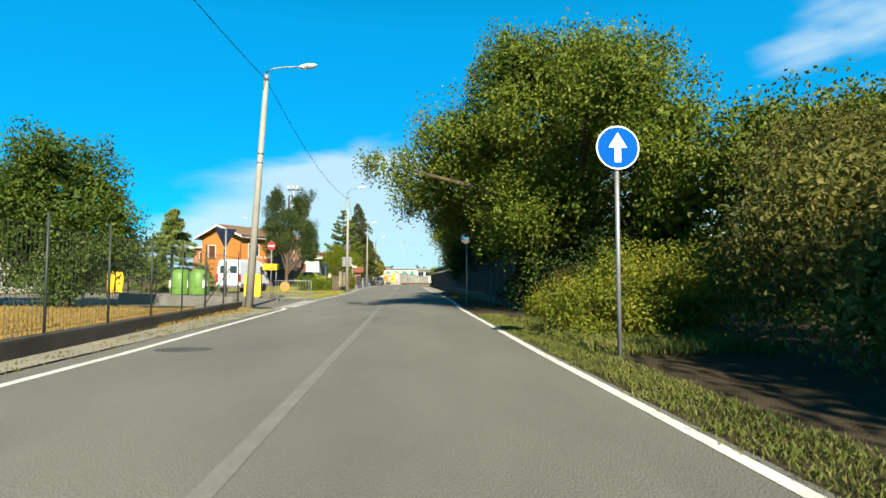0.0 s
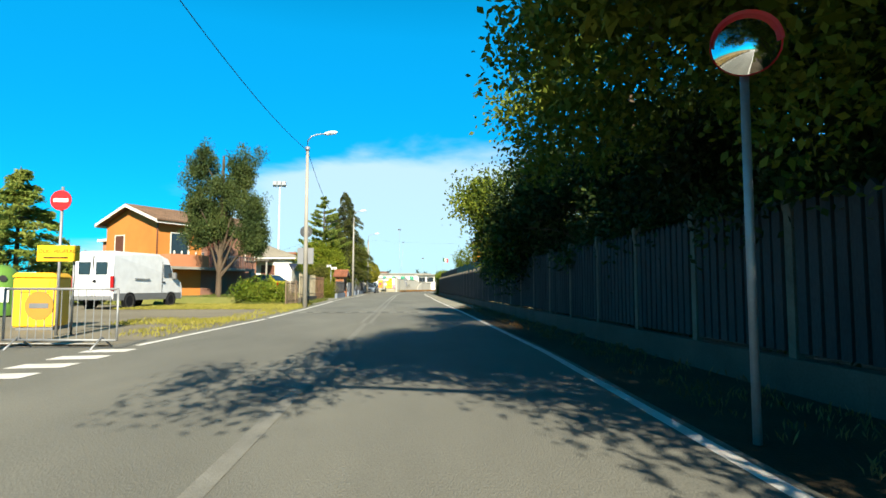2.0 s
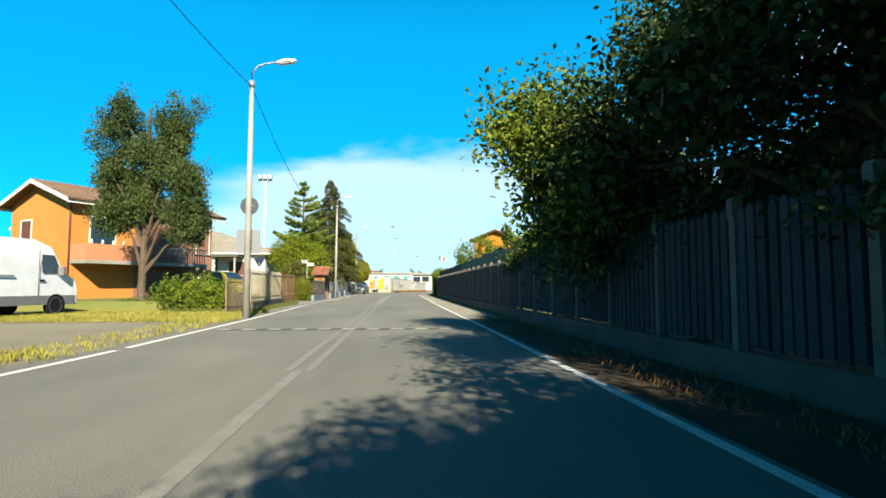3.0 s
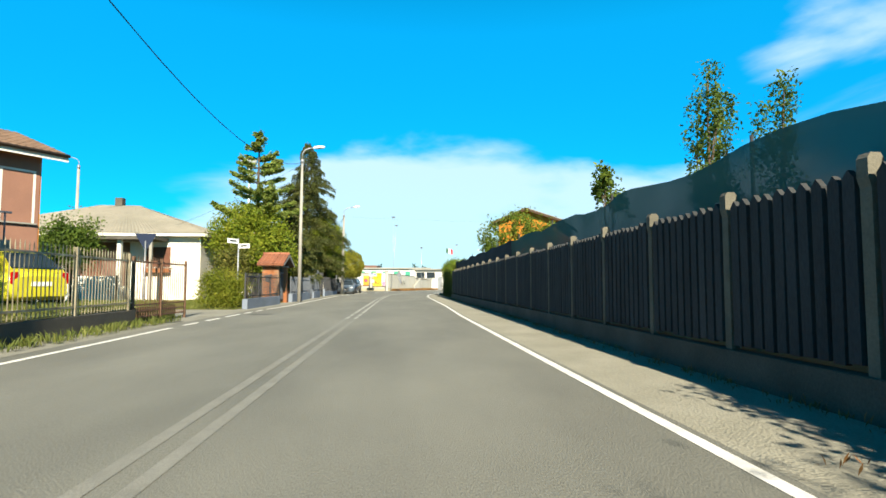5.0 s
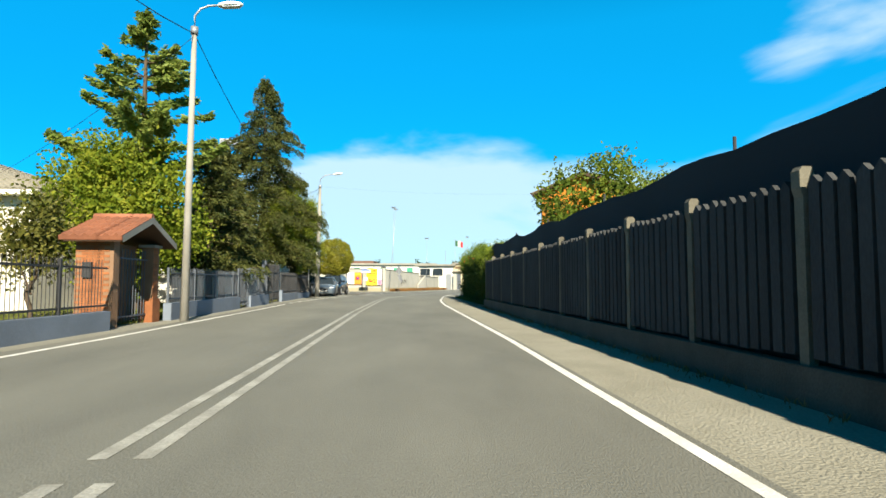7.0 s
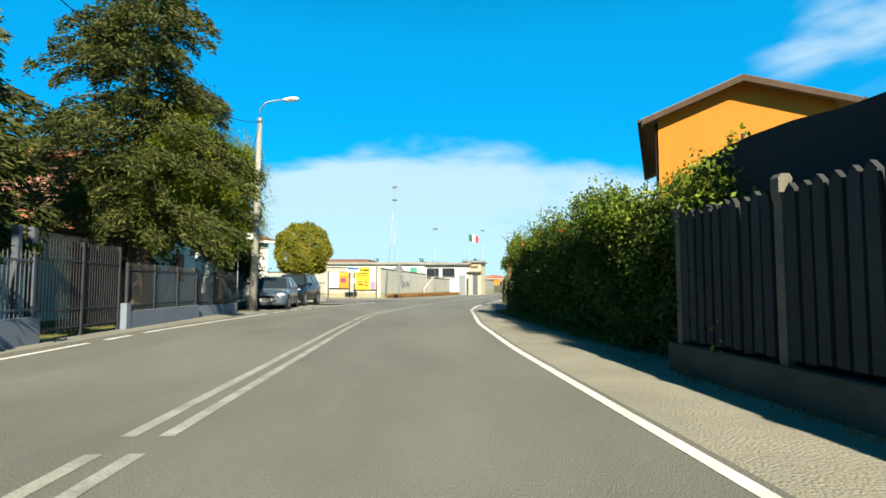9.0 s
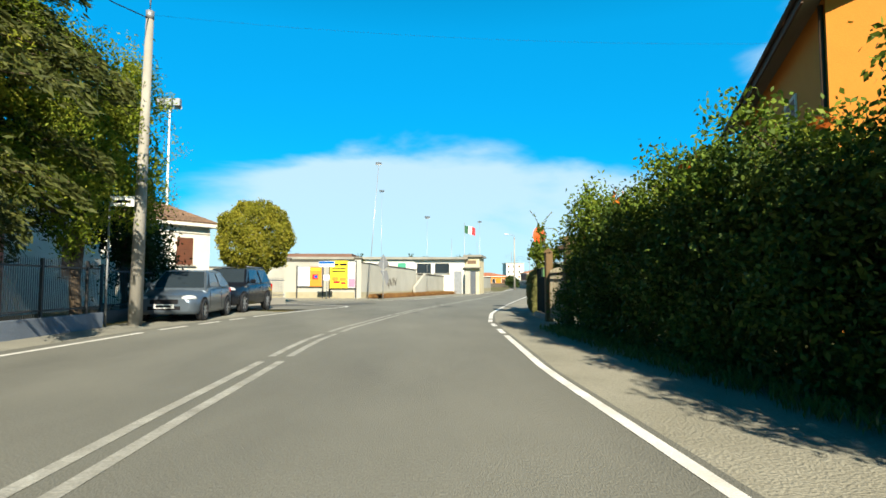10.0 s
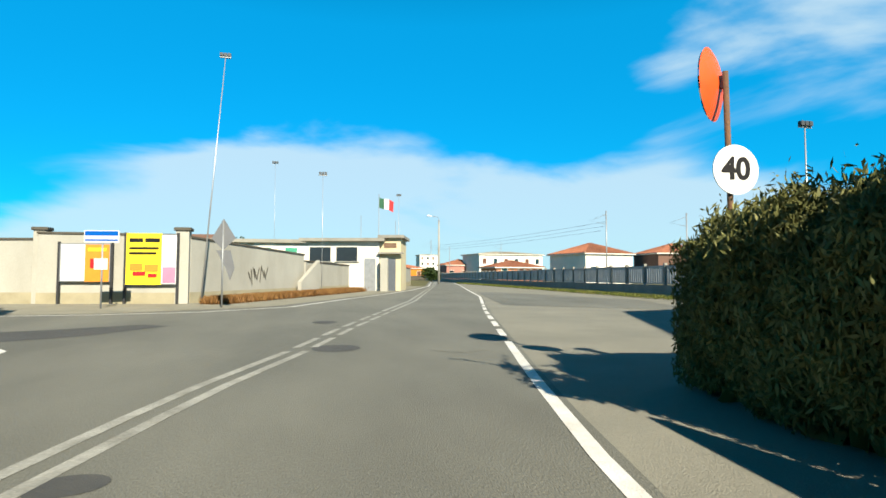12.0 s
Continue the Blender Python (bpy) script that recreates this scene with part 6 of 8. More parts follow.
def tiled(bm, corners, rows=0.36, cols=0.24, lift=0.035):
    """A tiled slope: a thin slab with rounded tile ribs; corners run eave left, eave right, ridge right, ridge left."""
    a, b, c, d = (Vector(p) for p in corners)
    n = (b - a).cross(d - a).normalized()
    k = max(2, int((b - a).length / cols))
    r = max(2, int((d - a).length / rows))
    lower = [bm.verts.new(p - n * 0.1) for p in (a, b, c, d)]
    upper = [bm.verts.new(p) for p in (a, b, c, d)]
    bm.faces.new(lower[::-1]), bm.faces.new(upper)
    for i in range(4):
        bm.faces.new((lower[i], lower[(i + 1) % 4], upper[(i + 1) % 4], upper[i]))
    for i in range(k):
        for j in range(r):
            u, v0, v1 = (i + 0.5) / k, j / r, (j + 1.06) / r
            lo, hi = a.lerp(b, u).lerp(d.lerp(c, u), v0), a.lerp(b, u).lerp(d.lerp(c, u), min(v1, 1))
            w = (b - a).normalized() * cols * 0.34
            up = n * lift
            q = [bm.verts.new(p) for p in (lo - w + n * 0.004, lo + up * 1.4, lo + w + n * 0.004, hi + w + n * 0.002, hi + up * 0.8, hi - w + n * 0.002)]
            bm.faces.new((q[0], q[1], q[4], q[5])), bm.faces.new((q[1], q[2], q[3], q[4])), bm.faces.new((q[0], q[2], q[1]))


def gable_house(name, label, at, turn, w, ln, eave, ridge, wall, roof, over=0.55, fascia="white_plaster"):
    """Gable wall towards -y of its own frame, w wide, ln deep."""
    h = thing(name, label, "house", "houses", at=pose(at[0], at[1], 0, 0, 0, turn))
    shape("wall", lambda bm: prism(bm, [(-w / 2, -0.1), (w / 2, -0.1), (w / 2, eave), (0, ridge), (-w / 2, eave)], 0, ln), wall, h)
    s = (ridge - eave) / (w / 2)
    x1, z1 = w / 2 + over, eave - over * s + 0.12
    for sg in (-1, 1):
        cs = [(sg * x1, -over, z1), (sg * x1, ln + over, z1), (0, ln + over, ridge + 0.12), (0, -over, ridge + 0.12)]
        if sg < 0:
            cs = [cs[1], cs[0], cs[3], cs[2]]
        r = shape("roof", lambda bm: tiled(bm, cs), roof, h)
        shape("fascia", lambda bm: prism(bm, [(sg * x1, z1 - 0.22), (sg * x1, z1 - 0.02), (0, ridge + 0.1), (0, ridge - 0.12)], -over - 0.03, -over + 0.03), fascia, r)
        shape("eave_board", lambda bm: box(bm, min(sg * (x1 - 0.03), sg * (x1 + 0.02)), max(sg * (x1 - 0.03), sg * (x1 + 0.02)), -over, ln + over, z1 - 0.26, z1 - 0.03), fascia, r)
        shape("gutter", lambda bm: tube(bm, (sg * (x1 + 0.085), -over, z1 - 0.06), (sg * (x1 + 0.085), ln + over, z1 - 0.06), 0.06, 0.06, 8), "dark_wood", r)
    return h


def hip_house(name, label, x0, x1, y0, y1, eave, ridge, wall, roof, over=0.6, turn=0.0, run=0.5):
    cx, cy = (x0 + x1) / 2, (y0 + y1) / 2
    h = thing(name, label, "house", "houses", at=pose(cx, cy, 0, 0, 0, turn))
    a, b = (x1 - x0) / 2, (y1 - y0) / 2
    shape("wall", lambda bm: box(bm, -a, a, -b, b, -0.1, eave), wall, h)
    A, B = a + over, b + over
    if a > b:
        r0, r1 = Vector((-(a - b) * run * 2 / 2 - 0.01, 0, ridge)), Vector(((a - b) * run * 2 / 2 + 0.01, 0, ridge))
        slopes = [[(-A, -B, eave), (A, -B, eave), r1, r0], [(A, B, eave), (-A, B, eave), r0, r1], [(A, -B, eave), (A, B, eave), r1, r1], [(-A, B, eave), (-A, -B, eave), r0, r0]]
    else:
        r0, r1 = Vector((0, -(b - a) * run, ridge)), Vector((0, (b - a) * run, ridge))
        slopes = [[(A, -B, eave), (A, B, eave), r1, r0], [(-A, B, eave), (-A, -B, eave), r0, r1], [(-A, -B, eave), (A, -B, eave), r0, r0], [(A, B, eave), (-A, B, eave), r1, r1]]
    for c in slopes:
        if (Vector(c[2]) - Vector(c[3])).length < 0.05:
            c = [c[0], c[1], Vector(c[2]) + (Vector(c[1]) - Vector(c[0])) * 0.004, Vector(c[3])]
        shape("roof", lambda bm: tiled(bm, c), roof, h)
    shape("eave_board", lambda bm: box(bm, -A, A, -B, B, eave - 0.22, eave - 0.06), "white_plaster", h)
    return h


# orange house with balcony, left
oh = gable_house("house", "orange two-storey house with white eaves and a red tiled roof", (-19.2, 57.85), -32, 5.9, 8.6, 5.6, 6.65, "orange_plaster", "tile_old")
window(oh, (-1.35, 0, 3.35), 1.0, 1.25, "shutter")
window(oh, (2.95, 1.6, 3.1), 1.3, 1.6, "glass", radians(90))
window(oh, (2.95, 7.9, 3.1), 0.9, 1.7, "glass", radians(90))
shape("drainpipe", lambda bm: pipe(bm, [(2.95, -0.05, 5.4), (2.92, -0.06, 5.0), (2.92, -0.06, 0.0)], 0.045), "shutter_brown", oh)
bal = boxed("balcony", (2.952, 4.3, 0.0, 7.2, 2.2, 2.38), "concrete", oh)
boxed("parapet", (4.2, 4.3, 0.0, 3.0, 2.38, 3.2), "orange_plaster_pale", bal)
boxed("parapet", (2.96, 4.2, 0.0, 0.1, 2.38, 3.2), "orange_plaster_pale", bal)
for k in range(24):
    boxed("baluster", (4.23, 4.27, 3.1 + k * 0.17, 3.14 + k * 0.17, 2.38, 3.2), "iron_grey", bal)
boxed("handrail", (4.2, 4.3, 3.0, 7.2, 3.2, 3.26), "iron_grey", bal)
for k in range(5):
    shape("finial", lambda bm: tube(bm, (4.25, 0.3 + k * 0.55, 3.2), (4.25, 0.3 + k * 0.55, 3.42), 0.07, 0.04, 8), "white_plaster", bal)
boxed("pier", (4.0, 4.28, 6.9, 7.18, -0.05, 2.2), "concrete", oh)
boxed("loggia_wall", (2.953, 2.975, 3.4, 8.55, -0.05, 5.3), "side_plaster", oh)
# flat dark panel put on the wall as the loggia's shade
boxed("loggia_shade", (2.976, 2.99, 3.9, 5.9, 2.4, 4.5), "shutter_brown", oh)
wing = boxed("wing", (-7.2, -2.952, 2.2, 9.0, -0.05, 4.55), "orange_plaster_pale", oh)
boxed("wing_roof", (-7.5, -2.7, 1.9, 9.3, 4.552, 4.75), "white_plaster", wing)
window(oh, (-5.6, 2.2, 2.9), 0.9, 1.2, "shutter")
ch = boxed("chimney", (0.6, 1.1, 5.5, 6.0, 5.8, 7.35), "brick", oh)
boxed("cap", (0.5, 1.2, 5.4, 6.1, 7.352, 7.45), "concrete", ch)

# grey-roofed white house
wh = hip_house("house", "low white house with a grey hipped roof and a porch", -28.0, -12.8, 80.5, 90.5, 4.3, 6.75, "white_plaster", "tile_grey")
window(wh, (5.0, -5.0, 2.1), 1.5, 1.3, "shutter")
window(wh, (-5.2, -5.0, 2.1), 1.5, 1.3, "shutter")
# dark brown panel stands in for the shade inside the porch
boxed("porch_shade", (-3.4, 3.2, -5.02, -4.99, 0.9, 3.7), "brown_plaster", wh)
for x in (-1.6, 0.1, 3.3):
    boxed("column", (x - 0.12, x + 0.12, -6.6, -6.36, 0.0, 3.748), "white_plaster", wh)
boxed("porch_parapet", (-3.4, 3.3, -6.6, -6.48, 0.0, 1.5), "white_plaster", wh)
boxed("door", (0.6, 1.5, -5.05, -5.021, 0.9, 3.0), "shutter_brown", wh)
boxed("flower_box", (4.2, 5.8, -5.4, -5.13, 1.75, 2.02), "brick", wh)
pr = boxed("porch_roof", (-4.0, 5.6, -7.0, -5.01, 3.75, 3.95), "concrete_dark", wh)
for x in (-3.8, 5.3):
    boxed("porch_post", (x - 0.08, x + 0.08, -6.9, -6.74, 0, 3.75), "concrete", wh)
boxed("chimney", (-0.25, 0.25, -0.25, 0.25, 6.5, 7.3), "concrete_dark", wh)
gr = gable_house("garage", "small cream outbuilding with a red roof", (-12.2, 90.0), 0, 4.0, 5.0, 2.7, 3.6, "white_plaster", "tile", 0.3)

# pink house behind the spruces
pk = boxed("wall", (-18, -11.5, 97.2, 103.5, -0.05, 5.6), "pink_plaster", thing("house", "pink rendered house behind dark trees", "house", "houses"))
for x in (-16.4, -13.6):
    window(pk.parent, (x, 97.2, 1.2), 1.1, 1.5, "glass")
boxed("roof", (-18.5, -11.0, 96.7, 104, 5.602, 5.85), "tile", pk.parent)
boxed("awning", (-13.4, -11.6, 95.4, 97.18, 2.5, 2.58), "white_plaster", pk.parent)
# white house at the corner
wc = hip_house("house", "small white house with a brown hipped roof and a shuttered window", -14.7, -9.5, 112.8, 116.6, 4.1, 5.3, "white_plaster", "tile_old", 0.35, turn=-42)
window(wc, (2.6, 0.6, 1.95), 0.85, 1.35, "shutter", radians(90))
boxed("frieze", (-2.62, 2.62, -1.92, 1.92, 3.5, 3.56), "concrete", wc)
wm = hip_house("house", "white single-storey house behind garden trees", -20.5, -12.2, 103.5, 110.5, 4.1, 5.6, "white_plaster", "tile_old", 0.45)
window(wm, (4.15, 1.2, 1.3), 1.2, 1.5, "shutter", radians(90))
# ochre house on the right
hh = gable_house("house", "ochre-yellow house with a dark gabled roof behind a hedge", (11.96, 94.59), -25, 5.4, 10.4, 7.05, 8.05, "ochre_plaster", "tile_grey", 0.55, "dark_wood")
window(hh, (-2.7, 3.0, 4.3), 1.0, 1.4, "shutter", radians(-90))
shape("drainpipe", lambda bm: tube(bm, (-2.75, 0.15, 0), (-2.75, 0.15, 6.9), 0.05, 0.05, 8), "dark_wood", hh)
# far house at the start
tl = hip_house("house", "low house with an orange tiled roof far beyond a lawn", -37.8, -27.2, 46, 55, 3.9, 6.3, "wall_plaster", "tile")
window(tl, (2, -4.5, 1.1), 1.2, 1.4, "shutter")


# brick gate porch
def gate_porch():
    t = thing("gate_porch", "small brick gate porch with a red tiled roof", "gate porch")
    boxed("wall", (-6.98, -6.15, 73.05, 73.3, -0.05, 2.0), "mortar", t, "brick wall")
    boxed("pier", (-6.45, -6.15, 75.0, 75.35, -0.05, 1.95), "mortar", t)
    boxed("wall", (-6.98, -6.75, 73.3, 75.35, -0.05, 2.0), "mortar", t)
    bm = bmesh.new()
    box(bm, 0, 0.235, 0, 0.012, 0, 0.055)
    b0 = part("brick", bm, "brick", t)
    me, first = b0.data, True
    places = []
    for k in range(30):
        z = 0.05 + k * 0.065
        off = 0.125 * (k % 2)
        for j in range(4):
            x = -6.97 + off + j * 0.25
            if x + 0.235 < -6.14:
                places.append(((x, 73.04, z), 0.0))
        places.append(((-6.138, 75.02 + 0.0 * off, z), radians(90)))
    for p, a in places:
        o = b0 if first else new("brick", me)
        first = False
        o.parent = t
        o.matrix_local = Matrix.Translation(p) @ Matrix.Rotation(a, 4, "Z")
    ridge, eave, y0, ym, y1 = 2.66, 2.08, 72.75, 74.2, 75.65
    for c in ([(-7.2, y0, eave), (-5.85, y0, eave), (-5.85, ym, ridge), (-7.2, ym, ridge)], [(-5.85, y1, eave), (-7.2, y1, eave), (-7.2, ym, ridge), (-5.85, ym, ridge)]):
        shape("roof", lambda bm: tiled(bm, c, 0.3, 0.21, 0.05), "tile", t)
    shape("ridge_tile", lambda bm: tube(bm, (-7.22, ym, ridge), (-5.83, ym, ridge), 0.085, 0.085, 10), "tile", t)
    for a, b in ((y0, ym), (ym, y1)):
        za, zb = (eave, ridge) if a == y0 else (ridge, eave)
        shape("bargeboard", lambda bm: poly(bm, [(-5.82, a, za - 0.16), (-5.82, b, zb - 0.16), (-5.82, b, zb + 0.0), (-5.82, a, za + 0.0)]), "concrete", t)
        shape("soffit", lambda bm: poly(bm, [(-5.86, a, za - 0.13), (-5.86, b, zb - 0.13), (-7.1, b, zb - 0.13), (-7.1, a, za - 0.13)]), "dark_wood", t)
    for k in range(11):
        y = 73.42 + k * 0.145
        shape("gate_bar", lambda bm: tube(bm, (-6.3, y, 0.12), (-6.3, y, 1.85), 0.01, 0.01, 6), "iron_grey", t)
    for z in (0.2, 1.6):
        boxed("gate_rail", (-6.32, -6.28, 73.35, 74.98, z, z + 0.04), "iron_grey", t)
    boxed("letter_box", (-6.8, -6.6, 72.98, 73.035, 1.15, 1.5), "iron_dark", t)
    boxed("pier_base", (-6.49, -6.11, 74.96, 75.39, -0.05, 0.62), "brick", t)
    boxed("pier_cap", (-6.51, -6.09, 74.94, 75.41, 1.951, 2.02), "concrete", t)
    return t


gate_porch()


# ---- the long wall with posters and the gatehouse ----
def wall_run(name, label, a, b, h0, h1, w=0.22, material="wall_plaster", cap=True, base=True):
    a, b = Vector((*a, 0)), Vector((*b, 0))
    ln, way = (b - a).length, (b - a).normalized()
    turn = Matrix.Translation(a) @ Matrix.Rotation(math.atan2(way.y, way.x), 4, "Z")
    t = structure(thing(name, label, "wall"), label, "wall")
    shape("panel", lambda bm: prism(bm, [(0, -0.1), (ln, -0.1), (ln, h1), (0, h0)], -w / 2, w / 2, turn), material, t)
    if cap:
        shape("coping", lambda bm: prism(bm, [(-0.02, h0 + 0.002), (ln + 0.02, h1 + 0.002), (ln + 0.02, h1 + 0.08), (-0.02, h0 + 0.08)], -w / 2 - 0.05, w / 2 + 0.05, turn), "concrete_dark", t)
    if base:
        shape("base_band", lambda bm: box(bm, 0, ln, -w / 2 - 0.012, w / 2 + 0.012, -0.1, 0.42, turn), "wall_base_stain", t)
    return t


def wall_pillar(x, y, h, w=0.42):
    t = thing("wall_pillar", "square rendered wall pillar with a dark coping", "pillar", "wall pillars", at=pose(x, y, 0))
    boxed("shaft", (-w / 2, w / 2, -w / 2, w / 2, -0.1, h), "wall_plaster", t)
    boxed("coping", (-w / 2 - 0.07, w / 2 + 0.07, -w / 2 - 0.07, w / 2 + 0.07, h + 0.002, h + 0.13), "concrete_dark", t, bevel=0.02)
    return t


wall_run("wall_1", "long grey rendered wall with a dark coping", (-30, 127.5), (-9.6, 126.4), 2.1, 2.2)
wall_run("wall_2", "long grey rendered wall with a dark coping", (-9.5, 126.4), (-7.3, 125.9), 2.4, 2.4)
wall_run("wall_3", "grey rendered wall behind poster boards", (-7.2, 125.6), (-2.2, 124.6), 2.62, 2.55)
wall_run("wall_4", "long grey rendered wall with faded graffiti", (-1.9, 124.8), (2.3, 133.6), 2.5, 2.2)
wall_run("wall_5", "long grey rendered wall stepping down", (2.4, 133.8), (5.3, 140.4), 1.85, 1.75)
wall_run("wall_6", "low grey wall beyond a gatehouse", (8.4, 146.5), (14.5, 166), 1.9, 1.9)
wall_pillar(-9.5, 126.5, 2.45), wall_pillar(-7.2, 125.8, 2.75), wall_pillar(-2.05, 124.7, 2.75, 0.46)
way_5 = pose(1.9, 132.3, 0, 0, 0, math.degrees(math.atan2(8.8, 4.2)))
structure(shape("wall_7", lambda bm: prism(bm, [(0, -0.1), (2.3, -0.1), (2.3, 1.95), (0, 0.75)], -0.42, -0.2, way_5), "wall_plaster"), "sloping rendered wing wall at a step in the long wall", "wall")
scr = thing("graffiti", "faded grey scribble sprayed on the wall", "graffiti")
rng_g = random.Random(4)
for k in range(9):
    u = 0.42 + k * 0.02
    x, y = -1.9 + 4.2 * u, 124.8 + 8.8 * u
    z = 1.15 + rng_g.uniform(-0.15, 0.15)
    q = Matrix.Translation((x + 0.13, y - 0.06, z)) @ Matrix.Rotation(math.atan2(8.8, 4.2), 4, "Z") @ Matrix.Rotation(rng_g.uniform(-0.6, 0.6), 4, "Y")
    shape("stroke", lambda bm: box(bm, -0.03, 0.03, -0.008, -0.002, -rng_g.uniform(0.15, 0.4), rng_g.uniform(0.15, 0.4), q), "concrete_dark", scr)


def poster_board(x, y, w, h, z0, label, fill):
    t = thing("poster_board", label, "poster board", "poster boards", at=pose(x, y, 0, 0, 0, -11))
    for q in (-w / 2, w / 2):
        boxed("post", (q - 0.04, q + 0.04, -0.04, 0.04, -0.05, z0 + h + 0.06), "iron_dark", t)
    boxed("board", (-w / 2 + 0.041, w / 2 - 0.041, -0.03, 0.03, z0, z0 + h), "galvanised", t)
    for k, (x0, x1, za, zb, m) in enumerate(fill):
        boxed("sheet", (-w / 2 + x0 * w, -w / 2 + x1 * w, -0.038 - 0.003 * k, -0.031 - 0.003 * k, z0 + za * h, z0 + zb * h), m, t)
    return t


poster_board(-5.45, 124.98, 1.9, 1.42, 0.83, "poster board with a faded and an orange sheet", [(0.05, 0.5, 0.03, 0.97, "white_sign"), (0.5, 0.96, 0.0, 0.97, "orange_poster"), (0.6, 0.82, 0.35, 0.6, "red_sign"), (0.68, 0.8, 0.42, 0.55, "blue_sign"), (0.56, 0.9, 0.8, 0.88, "yellow_poster")])
yb = poster_board(-3.1, 124.5, 1.9, 1.88, 0.72, "poster board with a large yellow sheet and a pale one", [(0.02, 0.7, 0.0, 1.02, "yellow_poster"), (0.7, 0.98, 0.02, 0.98, "white_sign"), (0.72, 0.97, 0.03, 0.35, "pink_poster"), (0.08, 0.34, 0.84, 0.92, "black_paint"), (0.38, 0.66, 0.84, 0.92, "black_paint"), (0.08, 0.64, 0.70, 0.745, "black_paint"), (0.08, 0.6, 0.6, 0.645, "black_paint"), (0.1, 0.34, 0.28, 0.42, "orange_poster"), (0.38, 0.64, 0.26, 0.4, "orange_poster"), (0.16, 0.4, 0.18, 0.26, "red_sign"), (0.45, 0.62, 0.15, 0.22, "red_sign")])


def bus_stop():
    t = thing("bus_stop_sign", "blue and white bus stop sign on a grey post", "bus stop", at=pose(-3.85, 121.7, 0, 0, 0, -8))
    shape("post", lambda bm: post(bm, 0, 0, 2.5, 0.028), "galvanised", t)
    s = boxed("plate", (-0.55, 0.5, -0.03, 0.03, 2.12, 2.5), "white_sign", t)
    boxed("stripe", (-0.53, 0.48, -0.034, -0.0305, 2.33, 2.48), "blue_sign", s)
    boxed("stripe", (-0.53, 0.48, -0.034, -0.0305, 2.16, 2.22), "blue_sign", s)
    boxed("timetable", (-0.22, 0.18, -0.04, -0.029, 1.25, 1.6), "white_sign", t)
    return t


bus_stop()


def sign_back_pole():
    t = thing("road_sign", "grey diamond and arrow sign backs on a post by the wall", "road sign", at=pose(-0.2, 121.4, 0, 0, 0, -20))
    shape("post", lambda bm: post(bm, 0, 0, 2.9, 0.03), "galvanised", t)
    shape("plate", lambda bm: prism(bm, [(-0.42, 2.3), (0, 1.9), (0.42, 2.3), (0, 2.95)], 0.03, 0.045), "sign_back", t)
    shape("arrow_board", lambda bm: prism(bm, [(-0.25, 1.9), (0.25, 1.9), (0.4, 1.3), (0.25, 0.9), (0.1, 1.3)], 0.03, 0.045), "sign_back", t)
    return t


sign_back_pole()


def gatehouse():
    t = thing("gatehouse", "flat-roofed white gatehouse with grey windows", "building", at=pose(5.6, 141.2, 0, 0, 0, -16))
    boxed("wall", (-3.2, 2.0, 0, 5.0, -0.05, 3.5), "white_plaster", t)
    boxed("roof_slab", (-3.6, 2.4, -0.5, 5.4, 3.502, 3.72), "concrete", t)
    an = boxed("annex", (2.002, 3.5, 0.2, 4.0, -0.05, 3.75), "cream_plaster", t, "cream entrance bay")
    boxed("annex_slab", (1.9, 3.75, -0.15, 4.3, 3.752, 3.95), "concrete", an)
    boxed("canopy", (1.95, 3.7, -0.35, 0.198, 2.62, 2.74), "concrete", an)
    boxed("gate", (2.35, 3.15, 0.165, 0.199, 0, 2.3), "iron_grey", an)
    boxed("panel", (2.3, 3.2, 0.17, 0.198, 3.05, 3.4), "tile_old", an)
    for x in (-2.2, -0.3):
        window(t, (x, 0, 2.1), 1.5, 1.0, "glass")
    boxed("door", (0.95, 1.75, -0.03, 0.01, 0, 2.3), "galvanised", t)
    boxed("gate_pier", (2.2, 2.7, -0.8, -0.3, -0.05, 2.3), "wall_plaster", t)
    return t


gatehouse()


def long_shed():
    t = thing("long_building", "long low white building with green shutters and a flat roof", "building", at=pose(-4.0, 151.5, 0, 0, 0, -4))
    boxed("wall", (-9.0, 9.5, 0, 9, -0.05, 3.9), "white_plaster", t)
    boxed("roof_edge", (-9.3, 9.8, -0.4, 9.3, 3.902, 4.2), "concrete", t)
    boxed("roof_step", (-9.0, -1.0, 2.0, 8.0, 4.202, 4.7), "brown_plaster", t)
    for k in range(8):
        window(t, (-7.9 + k * 2.2, 0, 2.25), 1.0, 1.25, "green")
    return t


long_shed()


